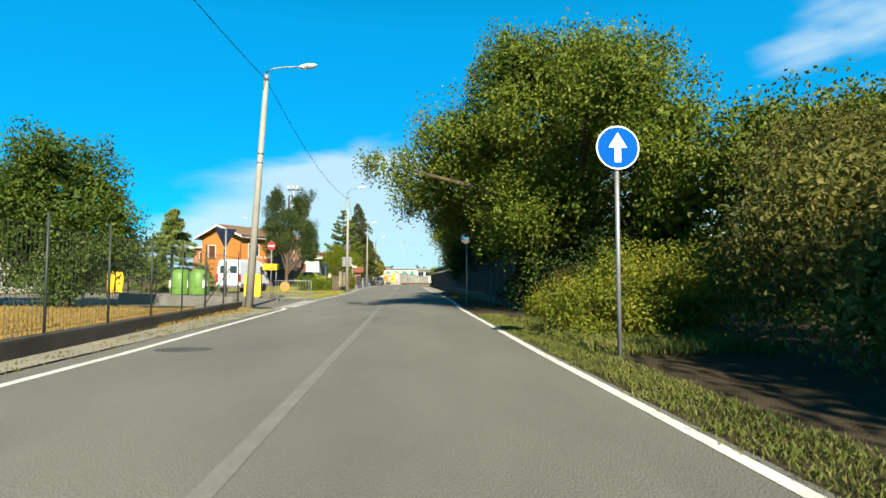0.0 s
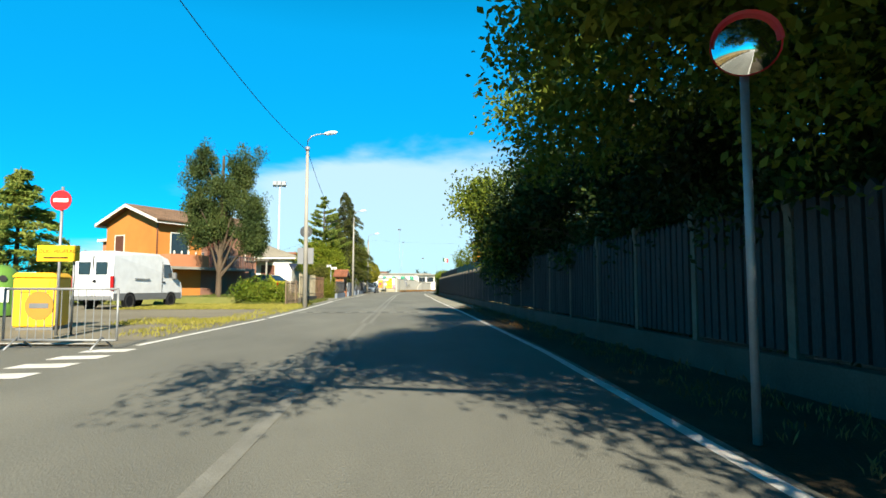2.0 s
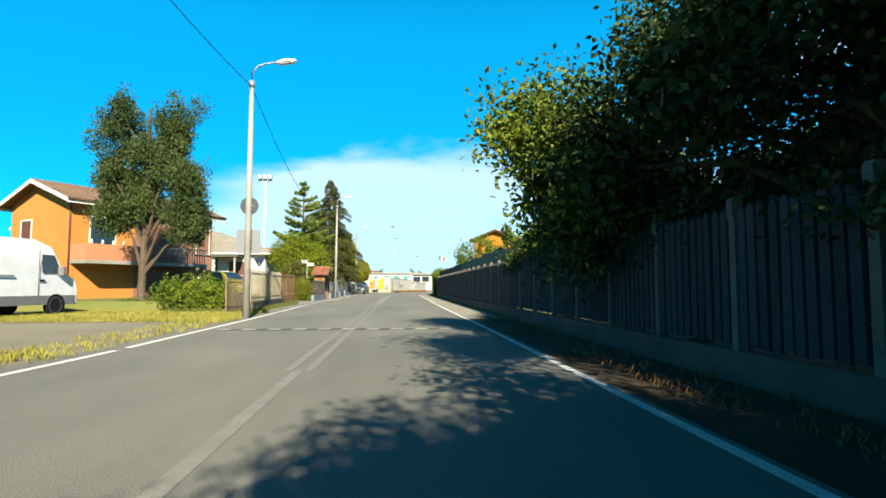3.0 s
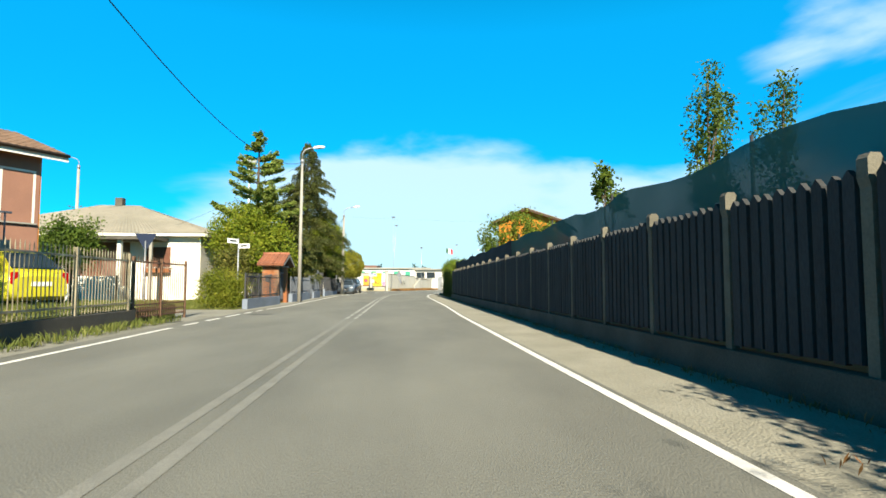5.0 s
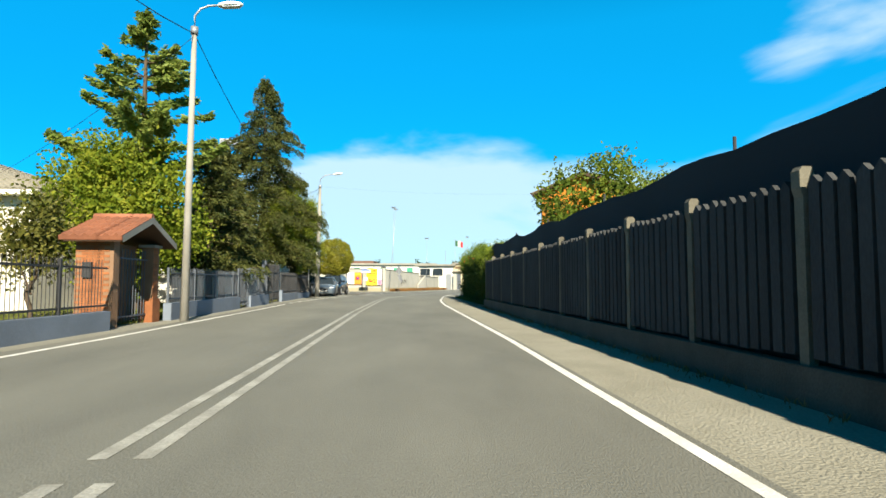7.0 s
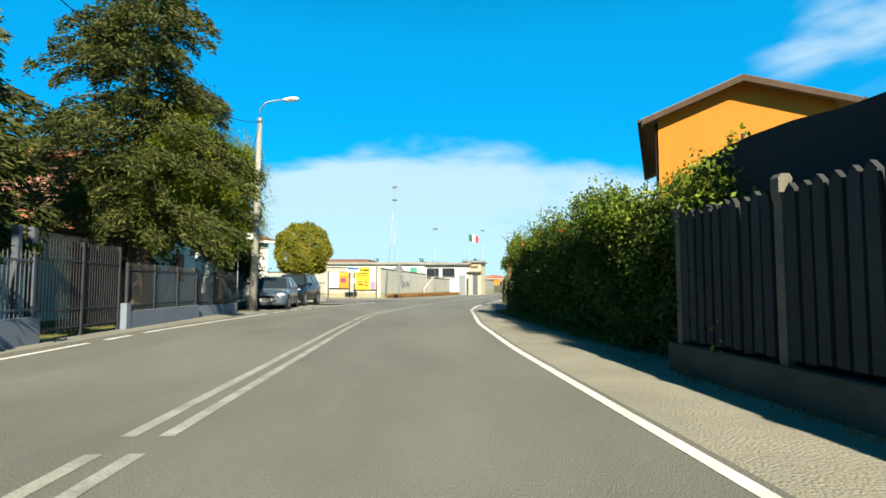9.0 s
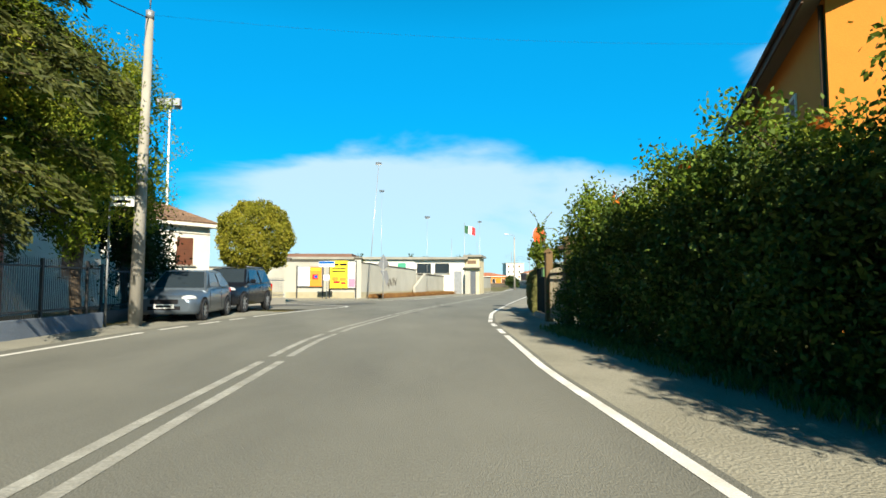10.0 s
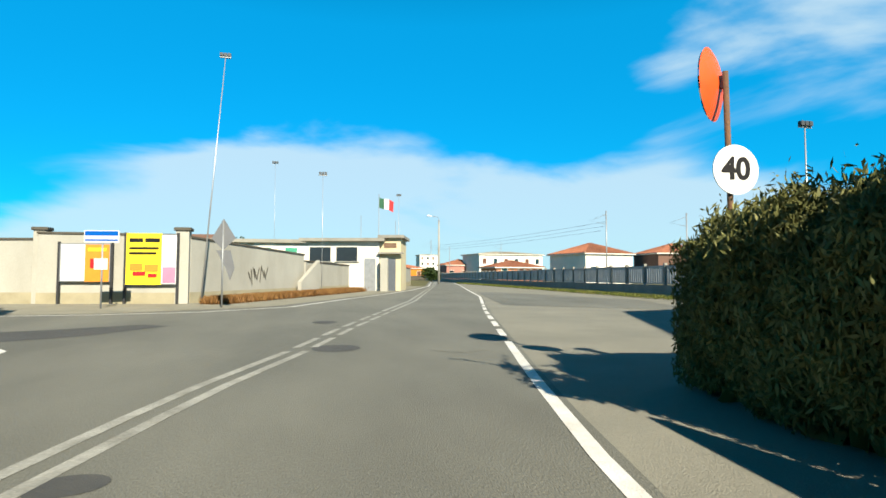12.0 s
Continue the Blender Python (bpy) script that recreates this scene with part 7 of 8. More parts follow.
# ---- gate, shed and signs near the end ----
def yard_gate():
    t = thing("yard_gate", "tall pale iron bar gate between square posts", "gate")
    a, b = Vector((4.95, 100.55, 0)), Vector((4.85, 98.45, 0))
    for p, h in ((a, 1.92), (b, 2.12)):
        g = boxed("gate_post", (p.x - 0.1, p.x + 0.1, p.y - 0.1, p.y + 0.1, -0.05, h), "gate_wood", t, bevel=0.015)
        shape("cap", lambda bm: tube(bm, (p.x, p.y, h + 0.002), (p.x, p.y, h + 0.13), 0.16, 0.012, 4), "gate_wood", g)
    for z in (0.2, 0.36, 1.16, 1.32):
        shape("rail", lambda bm: tube(bm, (a.x, a.y - 0.14, z), (b.x, b.y + 0.14, z), 0.022, 0.022, 8), "rust", t)
    for k in range(20):
        q = (a + Vector((0, -0.14, 0))).lerp(b + Vector((0, 0.14, 0)), (k + 0.5) / 20)
        shape("bar", lambda bm: tube(bm, (q.x, q.y, 0.1), (q.x, q.y, 1.42 + 0.05 * math.sin(k / 19 * math.pi)), 0.012, 0.012, 6), "cream_iron", t)
    lb = boxed("letter_box", (4.79, 4.85, 100.56, 100.74, 1.24, 1.48), "green_box", t, bevel=0.01)
    boxed("lid", (4.78, 4.86, 100.54, 100.77, 1.481, 1.51), "sign_dark", lb)
    return t


yard_gate()


def black_fence():
    t = thing("screen_fence", "black screening sheet on a low kerb fence", "fence")
    a, b = Vector((5.02, 100.75, 0)), Vector((5.35, 103.3, 0))
    ln, way = (b - a).length, (b - a).normalized()
    turn = Matrix.Translation(a) @ Matrix.Rotation(math.atan2(-way.x, way.y), 4, "Z")
    shape("sheet", lambda bm: box(bm, -0.02, 0.02, 0, ln, 0.16, 1.52, turn), "sheet_black", t)
    shape("kerb", lambda bm: box(bm, -0.12, 0.1, 0, ln, -0.05, 0.14, turn), "concrete", t, bevel=0.015)
    for k in range(4):
        shape("post", lambda bm: box(bm, 0.03, 0.08, k * ln / 3.2, k * ln / 3.2 + 0.05, 0, 1.55, turn), "iron_dark", t)
    return t


black_fence()


def yard_shed():
    t = thing("shed", "low cream shed with a worn tiled roof and a steel flue", "shed", at=pose(7.36, 103.0, 0, 0, 0, 2))
    shape("wall", lambda bm: prism(bm, [(-0.75, -0.05), (2.1, -0.05), (2.1, 2.1), (0.0, 2.5), (-0.75, 2.3)], 0, 1.4), "shed_wall", t)
    for c in ([(-1.3, 1.7, 2.2), (-1.3, -0.6, 2.2), (0.0, -0.6, 2.64), (0.0, 1.7, 2.64)], [(2.5, -0.6, 2.1), (2.5, 1.7, 2.1), (0.0, 1.7, 2.64), (0.0, -0.6, 2.64)]):
        shape("roof", lambda bm: tiled(bm, c, 0.34, 0.22, 0.04), "tile_old", t)
    shape("flue", lambda bm: tube(bm, (-0.1, 1.0, 2.4), (-0.1, 1.0, 3.3), 0.075, 0.075, 14), "steel", t)
    shape("flue_cap", lambda bm: tube(bm, (-0.1, 1.0, 3.3), (-0.1, 1.0, 3.37), 0.1, 0.14, 14), "sign_dark", t)
    boxed("door", (-0.55, 0.05, -0.04, 0.0, 0, 2.0), "shutter_brown", t)
    boxed("panel", (0.2, 1.0, -0.03, -0.002, 1.3, 2.0), "white_plaster", t)
    return t


yard_shed()
cl = thing("parasol", "folded purple and teal parasol in the yard", "parasol", at=pose(8.2, 101.6, 0))
shape("canopy", lambda bm: tube(bm, (0, 0, 0.9), (0.05, 0, 1.95), 0.32, 0.12, 12), "wheel_cloth", cl)
shape("pole", lambda bm: tube(bm, (0, 0, -0.05), (0, 0, 2.1), 0.025, 0.025, 8), "white_sign", cl)
tagged(boxed("white_box", (6.6, 7.25, 101.2, 101.8, -0.01, 0.9), "white_sign", bevel=0.02), "white plastic garden box behind the gate", "box")


def speed_sign():
    t = thing("road_sign", "round white sign reading forty on a rusty post", "road sign", at=pose(6.35, 106.35, 0, 0, 0, -5))
    shape("post", lambda bm: tube(bm, (0, 0, -0.1), (-0.05, 0, 3.0), 0.028, 0.028, 10), "rust", t)
    shape("plate", lambda bm: plate(bm, 0.235, 0.012, (0, -0.045, 2.05)), "white_sign", t)
    text_mesh("40", 0.29, (0, -0.0535, 2.05), "black_paint", t, bold=0.009)
    boxed("bracket", (-0.05, 0.05, -0.04, 0.035, 2.0, 2.06), "galvanised", t)
    return t


speed_sign()


def orange_back():
    """The back of a traffic mirror that faces the yard's exit."""
    t = thing("traffic_mirror", "traffic mirror seen edge-on from its orange back", "traffic mirror", "traffic mirrors", at=pose(6.32, 106.42, 0, 0, 0, 214))
    m = Matrix.Translation((0, -0.10, 2.92)) @ Matrix.Rotation(radians(90), 4, "X")

    def bowl(bm):
        n, rings, rows = 36, 6, []
        for k in range(rings + 1):
            f = k / rings
            rows.append([bm.verts.new(m @ Vector((math.cos(2 * math.pi * j / n) * 0.36 * f, math.sin(2 * math.pi * j / n) * 0.36 * f, -0.09 * (1 - f * f)))) for j in range(n)] if k else [bm.verts.new(m @ Vector((0, 0, -0.09)))])
        for k in range(rings):
            for j in range(n):
                f = (rows[k][j], rows[k + 1][j], rows[k + 1][(j + 1) % n], rows[k][(j + 1) % n]) if k else (rows[0][0], rows[1][j], rows[1][(j + 1) % n])
                bm.faces.new(f).smooth = True
    shape("back_shell", bowl, "orange_red", t)
    shape("mirror_face", lambda bm: disc(bm, 0.34, 0.0, 0.02, 36, m), "mirror", t)
    boxed("bracket", (-0.03, 0.03, -0.03, 0.03, 2.86, 2.98), "galvanised", t)
    return t


orange_back()


# ---- masts, flags, distance ----
def mast(x, y, h, label, head=1.0, r=0.09, lean=0.0):
    t = thing("floodlight_mast", label, "mast", "floodlight masts", at=pose(x, y, 0))
    shape("pole", lambda bm: tube(bm, (0, 0, -0.1), (lean, 0, h), r, r * 0.5, 10), "white_sign" if head > 3 else "steel", t)
    boxed("crossbar", (lean - 0.6 * head, lean + 0.6 * head, -0.05, 0.05, h, h + 0.12 * head), "galvanised", t)
    for q in (-0.4, 0.0, 0.4):
        boxed("floodlight", (lean + (q - 0.17) * head, lean + (q + 0.17) * head, -0.25 * head, 0.1, h + 0.125 * head, h + 0.5 * head), "galvanised" if head > 3 else "sign_dark", t, bevel=0.02 * head)
    return t


mast(-36.5, 177.0, 29.5, "tall white floodlight mast above a sports ground", 3.2, 0.25)
mast(-1.35, 124.35, 9.5, "slim street mast beside the wall", 0.35, 0.032, 0.7)
mast(-2.3, 192.0, 18.8, "distant slim floodlight mast", 0.8, 0.035)
mast(3.4, 134.5, 6.9, "slim yard lamp behind the wall", 0.4, 0.02)
mast(11.2, 154.4, 8.8, "slim yard lamp behind the wall", 0.4, 0.03)
mast(40.0, 136.0, 12.6, "grey floodlight mast beyond the yards", 1.0, 0.1)


def flag():
    t = thing("flagpole", "thin flagpole with a green, white and red flag", "flag", at=pose(8.7, 150.0, 0))
    shape("pole", lambda bm: tube(bm, (0, 0, -0.1), (0, 0, 8.3), 0.035, 0.025, 8), "galvanised", t)
    for k, m in enumerate(("flag_green", "flag_cloth", "flag_red")):
        co, q = [], []
        for i in range(5):
            x = 0.04 + (k + i / 4) * 0.42
            for j in range(5):
                co.append((x, 0.09 * math.sin(x * 5.0 + j * 0.5), 8.0 - 0.25 * x - j * 0.23 - 0.03 * math.sin(x * 6)))
            if i:
                q += [(5 * i - 5 + j, 5 * i + j, 5 * i + j + 1, 5 * i - 4 + j) for j in range(4)]
        mesh_from("cloth", co, q, m, t)
    return t


flag()
for x, y in ((7.0, 148.5), (10.6, 152.5)):
    fp = thing("flagpole", "bare thin flagpole by the gatehouse", "flagpole", at=pose(x, y, 0))
    shape("pole", lambda bm: tube(bm, (0, 0, -0.1), (0, 0, 6.2), 0.03, 0.02, 8), "galvanised", fp)


def rail_wall():
    t = thing("railway_fence", "grey panel fence on a stained concrete wall along a railway", "fence")
    pts = [Vector((18.0, 108, 0)), Vector((19.8, 124, 0)), Vector((25.2, 178, 0)), Vector((32, 236, 0))]
    for a, b in zip(pts[:-1], pts[1:]):
        ln, way = (b - a).length, (b - a).normalized()
        turn = Matrix.Translation(a) @ Matrix.Rotation(math.atan2(-way.x, way.y), 4, "Z")
        shape("base_wall", lambda bm: box(bm, -0.15, 0.15, 0, ln, -0.1, 0.62, turn), "concrete", t)
        for z in (0.66, 1.55):
            shape("rail", lambda bm: box(bm, -0.05, 0.05, 0, ln, z, z + 0.06, turn), "galvanised", t)
        n = int(ln / 2.0)
        for k in range(n):
            y = k * ln / n
            shape("post", lambda bm: box(bm, -0.09, 0.06, y - 0.07, y + 0.07, 0.6, 1.72, turn), "concrete", t)

        def slats(bm):
            for k in range(int(ln / 0.22)):
                box(bm, -0.02, 0.02, k * 0.22 + 0.05, k * 0.22 + 0.2, 0.7, 1.56, turn)
        tagged(shape("slats", slats, "galvanised", t), kind="stuff")
    return t


rail_wall()


def far_house(x, y, w, d, eave, ridge, wall, roof, label, turn=0.0, rows=1):
    h = hip_house("house", label, x - w / 2, x + w / 2, y - d / 2, y + d / 2, eave, ridge, wall, roof, 0.4, turn)
    for r in range(rows):
        for k in range(max(2, int(w / 3))):
            window(h, (-w / 2 + 1.4 + k * 3.0, -d / 2, 1.2 + 2.9 * r), 1.0, 1.3, "shutter" if (k + r) % 2 else "glass", 0, False)
    return h


far_house(46.5, 181, 9, 9, 4.6, 6.4, "white_plaster", "tile", "cream house with a red hipped roof beyond the railway", 10, 1)
far_house(36.5, 190, 8, 8, 2.6, 3.8, "orange_plaster_pale", "tile", "small orange house beyond the railway", 0)
far_house(58, 176, 9, 8, 4.6, 6.2, "brown_plaster", "tile", "brown house with a dark tiled roof beyond the railway", -8)
far_house(68, 180, 12, 9, 5.0, 6.8, "orange_plaster_pale", "tile", "red-roofed house beyond the railway", 0)
far_house(52, 236, 18, 10, 6.6, 7.4, "white_plaster", "tile_grey", "long pale apartment block in the distance", 8, 2)
far_house(42, 242, 9, 9, 4.0, 5.6, "pink_plaster", "tile", "pink house in the distance", 0)
far_house(30, 262, 12, 9, 3.4, 4.6, "ochre_plaster", "tile", "low ochre house in the distance", 0)
far_house(66.5, 392, 10, 10, 12.5, 12.9, "white_plaster", "tile_grey", "pale high-rise block far away", 0, 4)
far_house(79, 392, 9, 10, 8.0, 8.4, "white_plaster", "tile_grey", "pale block of flats far away", 0, 2)
tagged(boxed("parapet", (24, 52, 246, 246.5, -0.1, 1.15), "concrete_dark"), "dark parapet across the end of the road", "parapet")
for x, y, h in ((31, 150, 7.5), (37, 146, 7.0), (26, 205, 8.0), (44, 215, 8.5), (35, 225, 8.0)):
    t = thing("catenary_mast", "thin grey railway mast with an arm", "mast", "railway masts", at=pose(x, y, 0))
    shape("pole", lambda bm: tube(bm, (0, 0, -0.1), (0, 0, h), 0.07, 0.06, 8), "galvanised", t)
    shape("arm", lambda bm: pipe(bm, [(0, 0, h * 0.82), (-1.8, 0, h * 0.86), (0, 0, h * 0.95)], 0.025, 6), "galvanised", t)
for k in range(3):
    cable((31, 150 + k * 0.5, 6.4 - k * 0.4), (26, 205, 6.9 - k * 0.4), 0.3, 0.012)
rng_f = np.random.default_rng(70)
for k, (x, y, r, h) in enumerate(((-14, 162, 2.6, 5.2), (-5, 168, 2.0, 5.2), (4, 172, 2.4, 5.6), (12, 176, 1.6, 6.0), (-26, 150, 3.5, 6.0), (33, 240, 2.0, 3.2), (25, 200, 1.2, 2.2), (60, 205, 3.5, 5.2), (84, 210, 5, 6), (-42, 70, 4, 6.5), (-50, 100, 5, 7), (-34, 112, 4, 6))):
    broadleaf("tree", "distant dark green tree", (x, y, 0), (x, y, h * 0.6), 0.15, [(x, y, h * 0.62, r, r, h * 0.38), (x + r * 0.5, y, h * 0.5, r * 0.6, r * 0.6, h * 0.3)], 1800, "leaf_dark", (0.34, 0.2), 71 + k)

# ---- vehicles ----
def ring(bm, y, w, zb, zt, tuck=0.06, crown=0.03):
    """A rounded cross-section of a body at y."""
    o = [(-w + tuck, zb), (w - tuck, zb), (w, zb + tuck), (w, zb + (zt - zb) * 0.62), (w - tuck * 0.5, zt - 0.07), (w - tuck * 2.2, zt), (0, zt + crown), (-w + tuck * 2.2, zt), (-w + tuck * 0.5, zt - 0.07), (-w, zb + (zt - zb) * 0.62), (-w, zb + tuck)]
    return [bm.verts.new((x, y, z)) for x, z in o]


def loft(bm, stations):
    rows = [ring(bm, *s) for s in stations]
    for a, b in zip(rows[:-1], rows[1:]):
        for k in range(len(a)):
            bm.faces.new((a[k], a[(k + 1) % len(a)], b[(k + 1) % len(a)], b[k])).smooth = True
    bm.faces.new(rows[0][::-1]), bm.faces.new(rows[-1])


def cabin(bm, prof):
    """A tapered cabin from rows of (y, z, half-width)."""
    n = len(prof)
    a, b = [bm.verts.new((-w, y, z)) for y, z, w in prof], [bm.verts.new((w, y, z)) for y, z, w in prof]
    bm.faces.new(a), bm.faces.new(b[::-1])
    for k in range(n):
        bm.faces.new((a[k], b[k], b[(k + 1) % n], a[(k + 1) % n]))


def wheel(parent, x, y, r, w, side):
    h = new("wheel")
    h.parent, h.location = parent, (x, y, r)

    def tyre(bm):
        prof = [(r * 0.66, -w / 2), (r * 0.93, -w / 2), (r, -w * 0.32), (r, w * 0.32), (r * 0.93, w / 2), (r * 0.66, w / 2)]
        n, rows = 28, []
        for rr, u in prof:
            rows.append([bm.verts.new((u, rr * math.cos(2 * math.pi * k / n), rr * math.sin(2 * math.pi * k / n))) for k in range(n)])
        for a, b in zip(rows, rows[1:] + rows[:1]):
            for k in range(n):
                bm.faces.new((a[k], a[(k + 1) % n], b[(k + 1) % n], b[k])).smooth = True
    shape("tyre", tyre, "rubber", h)

    def rim(bm):
        disc(bm, r * 0.67, -w * 0.3, w * 0.3, 28, Matrix.Rotation(radians(90), 4, "Y"))
    hub = shape("hub", rim, "sign_dark", h)

    def spokes(bm):
        for k in range(7):
            box(bm, side * w * 0.3 - 0.01, side * w * 0.3 + 0.03, -r * 0.07, r * 0.07, 0.02, r * 0.66, Matrix.Rotation(2 * math.pi * k / 7, 4, "X"))
        tube(bm, (side * w * 0.28, 0, 0), (side * (w * 0.3 + 0.035), 0, 0), r * 0.17, r * 0.14, 14)
    shape("spokes", spokes, "rim", hub)
    return h


def car(label, at, turn, paint, L, W, H, wheelbase, suv=False, z=0.0):
    """Front towards -y of its own frame."""
    t = thing("car", label, "car", "parked cars", at=pose(at[0], at[1], z, 0, 0, turn))
    w, belt, clear = W / 2, H * 0.62, 0.2 if not suv else 0.27
    nose = H * (0.42 if not suv else 0.48)
    shape("body", lambda bm: loft(bm, [(0.0, w * 0.74, clear + 0.1, nose), (0.08, w * 0.88, clear + 0.02, nose + 0.07), (0.35, w * 0.97, clear, belt - 0.18), (L * 0.24, w, clear, belt - 0.06), (L * 0.33, w, clear, belt), (L * 0.8, w, clear, belt + 0.03), (L * 0.95, w * 0.95, clear + 0.02, belt + 0.02), (L, w * 0.82, clear + 0.12, belt - 0.12)]), paint, t)
    y0, y1, y2, y3 = L * 0.25, L * (0.43 if not suv else 0.40), L * (0.80 if not suv else 0.88), L * 0.965
    wb, wt = w * 0.93, w * 0.70
    zb = belt - 0.02
    shape("cabin", lambda bm: cabin(bm, [(y0, zb, wb), (y1, H - 0.05, wt), ((y1 + y2) / 2, H, wt), (y2, H - 0.04, wt), (y3, zb + 0.06, wb * 0.95), (y3, zb - 0.1, wb * 0.95), (y0, zb - 0.1, wb)]), paint, t, bevel=0.03)

    def lerp3(a, b, f):
        return Vector(a).lerp(Vector(b), f)

    def pane(name, pts, lift):
        pts = [Vector(p) for p in pts]
        n = (pts[1] - pts[0]).cross(pts[3] - pts[0]).normalized() * lift
        c = sum(pts, Vector()) / 4
        shape(name, lambda bm: poly(bm, [c + (p - c) * 0.9 + n for p in pts]), "window_glass", t, "dark tinted glass")
    pane("windscreen", [(-wb, y0 + 0.02, zb), (wb, y0 + 0.02, zb), (wt, y1, H - 0.05), (-wt, y1, H - 0.05)], 0.012)
    pane("rear_window", [(wb * 0.95, y3, zb + 0.1), (-wb * 0.95, y3, zb + 0.1), (-wt, y2, H - 0.05), (wt, y2, H - 0.05)], 0.012)
    mid = (y1 + y2) / 2
    for s in (-1, 1):
        a = [(s * wb, y0 + 0.28, zb + 0.03), (s * (wb * 1.0), mid - 0.03, zb + 0.03), (s * wt, mid - 0.03, H - 0.07), (s * wt, y1 + 0.1, H - 0.08)]
        b = [(s * wb, mid + 0.03, zb + 0.03), (s * wb, y3 - 0.3, zb + 0.1), (s * wt, y2 - 0.05, H - 0.09), (s * wt, mid + 0.03, H - 0.07)]
        for q in (a, b):
            pane("side_window", q if s > 0 else [q[1], q[0], q[3], q[2]], 0.014)
        for yy in (y0 + 0.22, mid, y3 - 0.45):
            boxed("door_seam", (s * w - 0.004, s * w + 0.004, yy - 0.006, yy + 0.006, clear + 0.12, belt - 0.06), "black_paint", t)
        for yy in (mid - 0.18, y3 - 0.62):
            boxed("door_handle", (min(s * w, s * (w + 0.03)), max(s * w, s * (w + 0.03)), yy - 0.09, yy + 0.09, belt - 0.15, belt - 0.12), paint, t)
        m = boxed("wing_mirror", (min(s * wb, s * (w + 0.16)), max(s * wb, s * (w + 0.16)), y0 + 0.38, y0 + 0.5, belt + 0.02, belt + 0.17), paint, t, bevel=0.03)
        hl = Matrix.Translation((s * w * 0.70, 0.13, nose + 0.03)) @ Matrix.Rotation(s * radians(28), 4, "Z") @ Matrix.Rotation(radians(-18), 4, "X")
        shape("headlight", lambda bm: bmesh.ops.create_uvsphere(bm, u_segments=16, v_segments=10, radius=1, matrix=hl @ Matrix.Diagonal((0.2, 0.1, 0.085, 1))), "lamp_glass", t, "clear headlight")
        boxed("tail_light", (min(s * w * 0.66, s * w * 0.9), max(s * w * 0.66, s * w * 0.9), L - 0.06, L - 0.005, belt - 0.3, belt + 0.0), "red_lens", t, "red tail light", bevel=0.02)
        shape("fog_lamp", lambda bm: disc(bm, 0.06, 0, 0.03, 16, Matrix.Translation((s * w * 0.68, 0.035, clear + 0.2)) @ Matrix.Rotation(radians(90), 4, "X")), "lamp_glass", t)
        r = 0.31 if not suv else 0.36
        for yy in (L * 0.5 - wheelbase / 2 - 0.05, L * 0.5 + wheelbase / 2 - 0.05):
            shape("wheel_arch", lambda bm: disc(bm, r + 0.05, -0.01, 0.012, 28, Matrix.Translation((s * (w - 0.008), yy, r)) @ Matrix.Rotation(radians(90), 4, "Y")), "black_paint", t)
            wheel(t, s * (w - 0.075), yy, r, 0.2, s)
    boxed("grille", (-w * 0.42, w * 0.42, -0.012, 0.05, nose - 0.12, nose - 0.0), "black_paint", t, bevel=0.01)
    boxed("lower_grille", (-w * 0.5, w * 0.5, -0.008, 0.06, clear + 0.12, clear + 0.24), "black_paint", t, bevel=0.01)
    pl = boxed("number_plate", (-0.26, 0.26, -0.022, -0.012, nose - 0.24, nose - 0.13), "white_sign", t)
    boxed("plate_bar", (-0.2, 0.2, -0.025, -0.0225, nose - 0.215, nose - 0.155), "black_paint", pl)
    boxed("rear_plate", (-0.26, 0.26, L + 0.002, L + 0.012, belt - 0.35, belt - 0.24), "white_sign", t)
    if suv:
        for s in (-1, 1):
            shape("roof_rail", lambda bm: tube(bm, (s * wt * 0.9, y1 + 0.2, H + 0.02), (s * wt * 0.9, y2 - 0.1, H + 0.02), 0.02, 0.02, 8), "galvanised", t)
    return t


car("silver-grey hatchback parked facing the traffic at the kerb", (-5.5, 100.65), 3, "car_grey", 4.0, 1.7, 1.46, 2.5)
car("black compact off-road car parked behind a hatchback", (-5.75, 105.0), -5, "car_black", 4.3, 1.82, 1.66, 2.56, True)
car("small bright yellow hatchback in a front yard", (-12.3, 60.0), -112, "car_yellow", 3.7, 1.65, 1.5, 2.35, z=0.4)


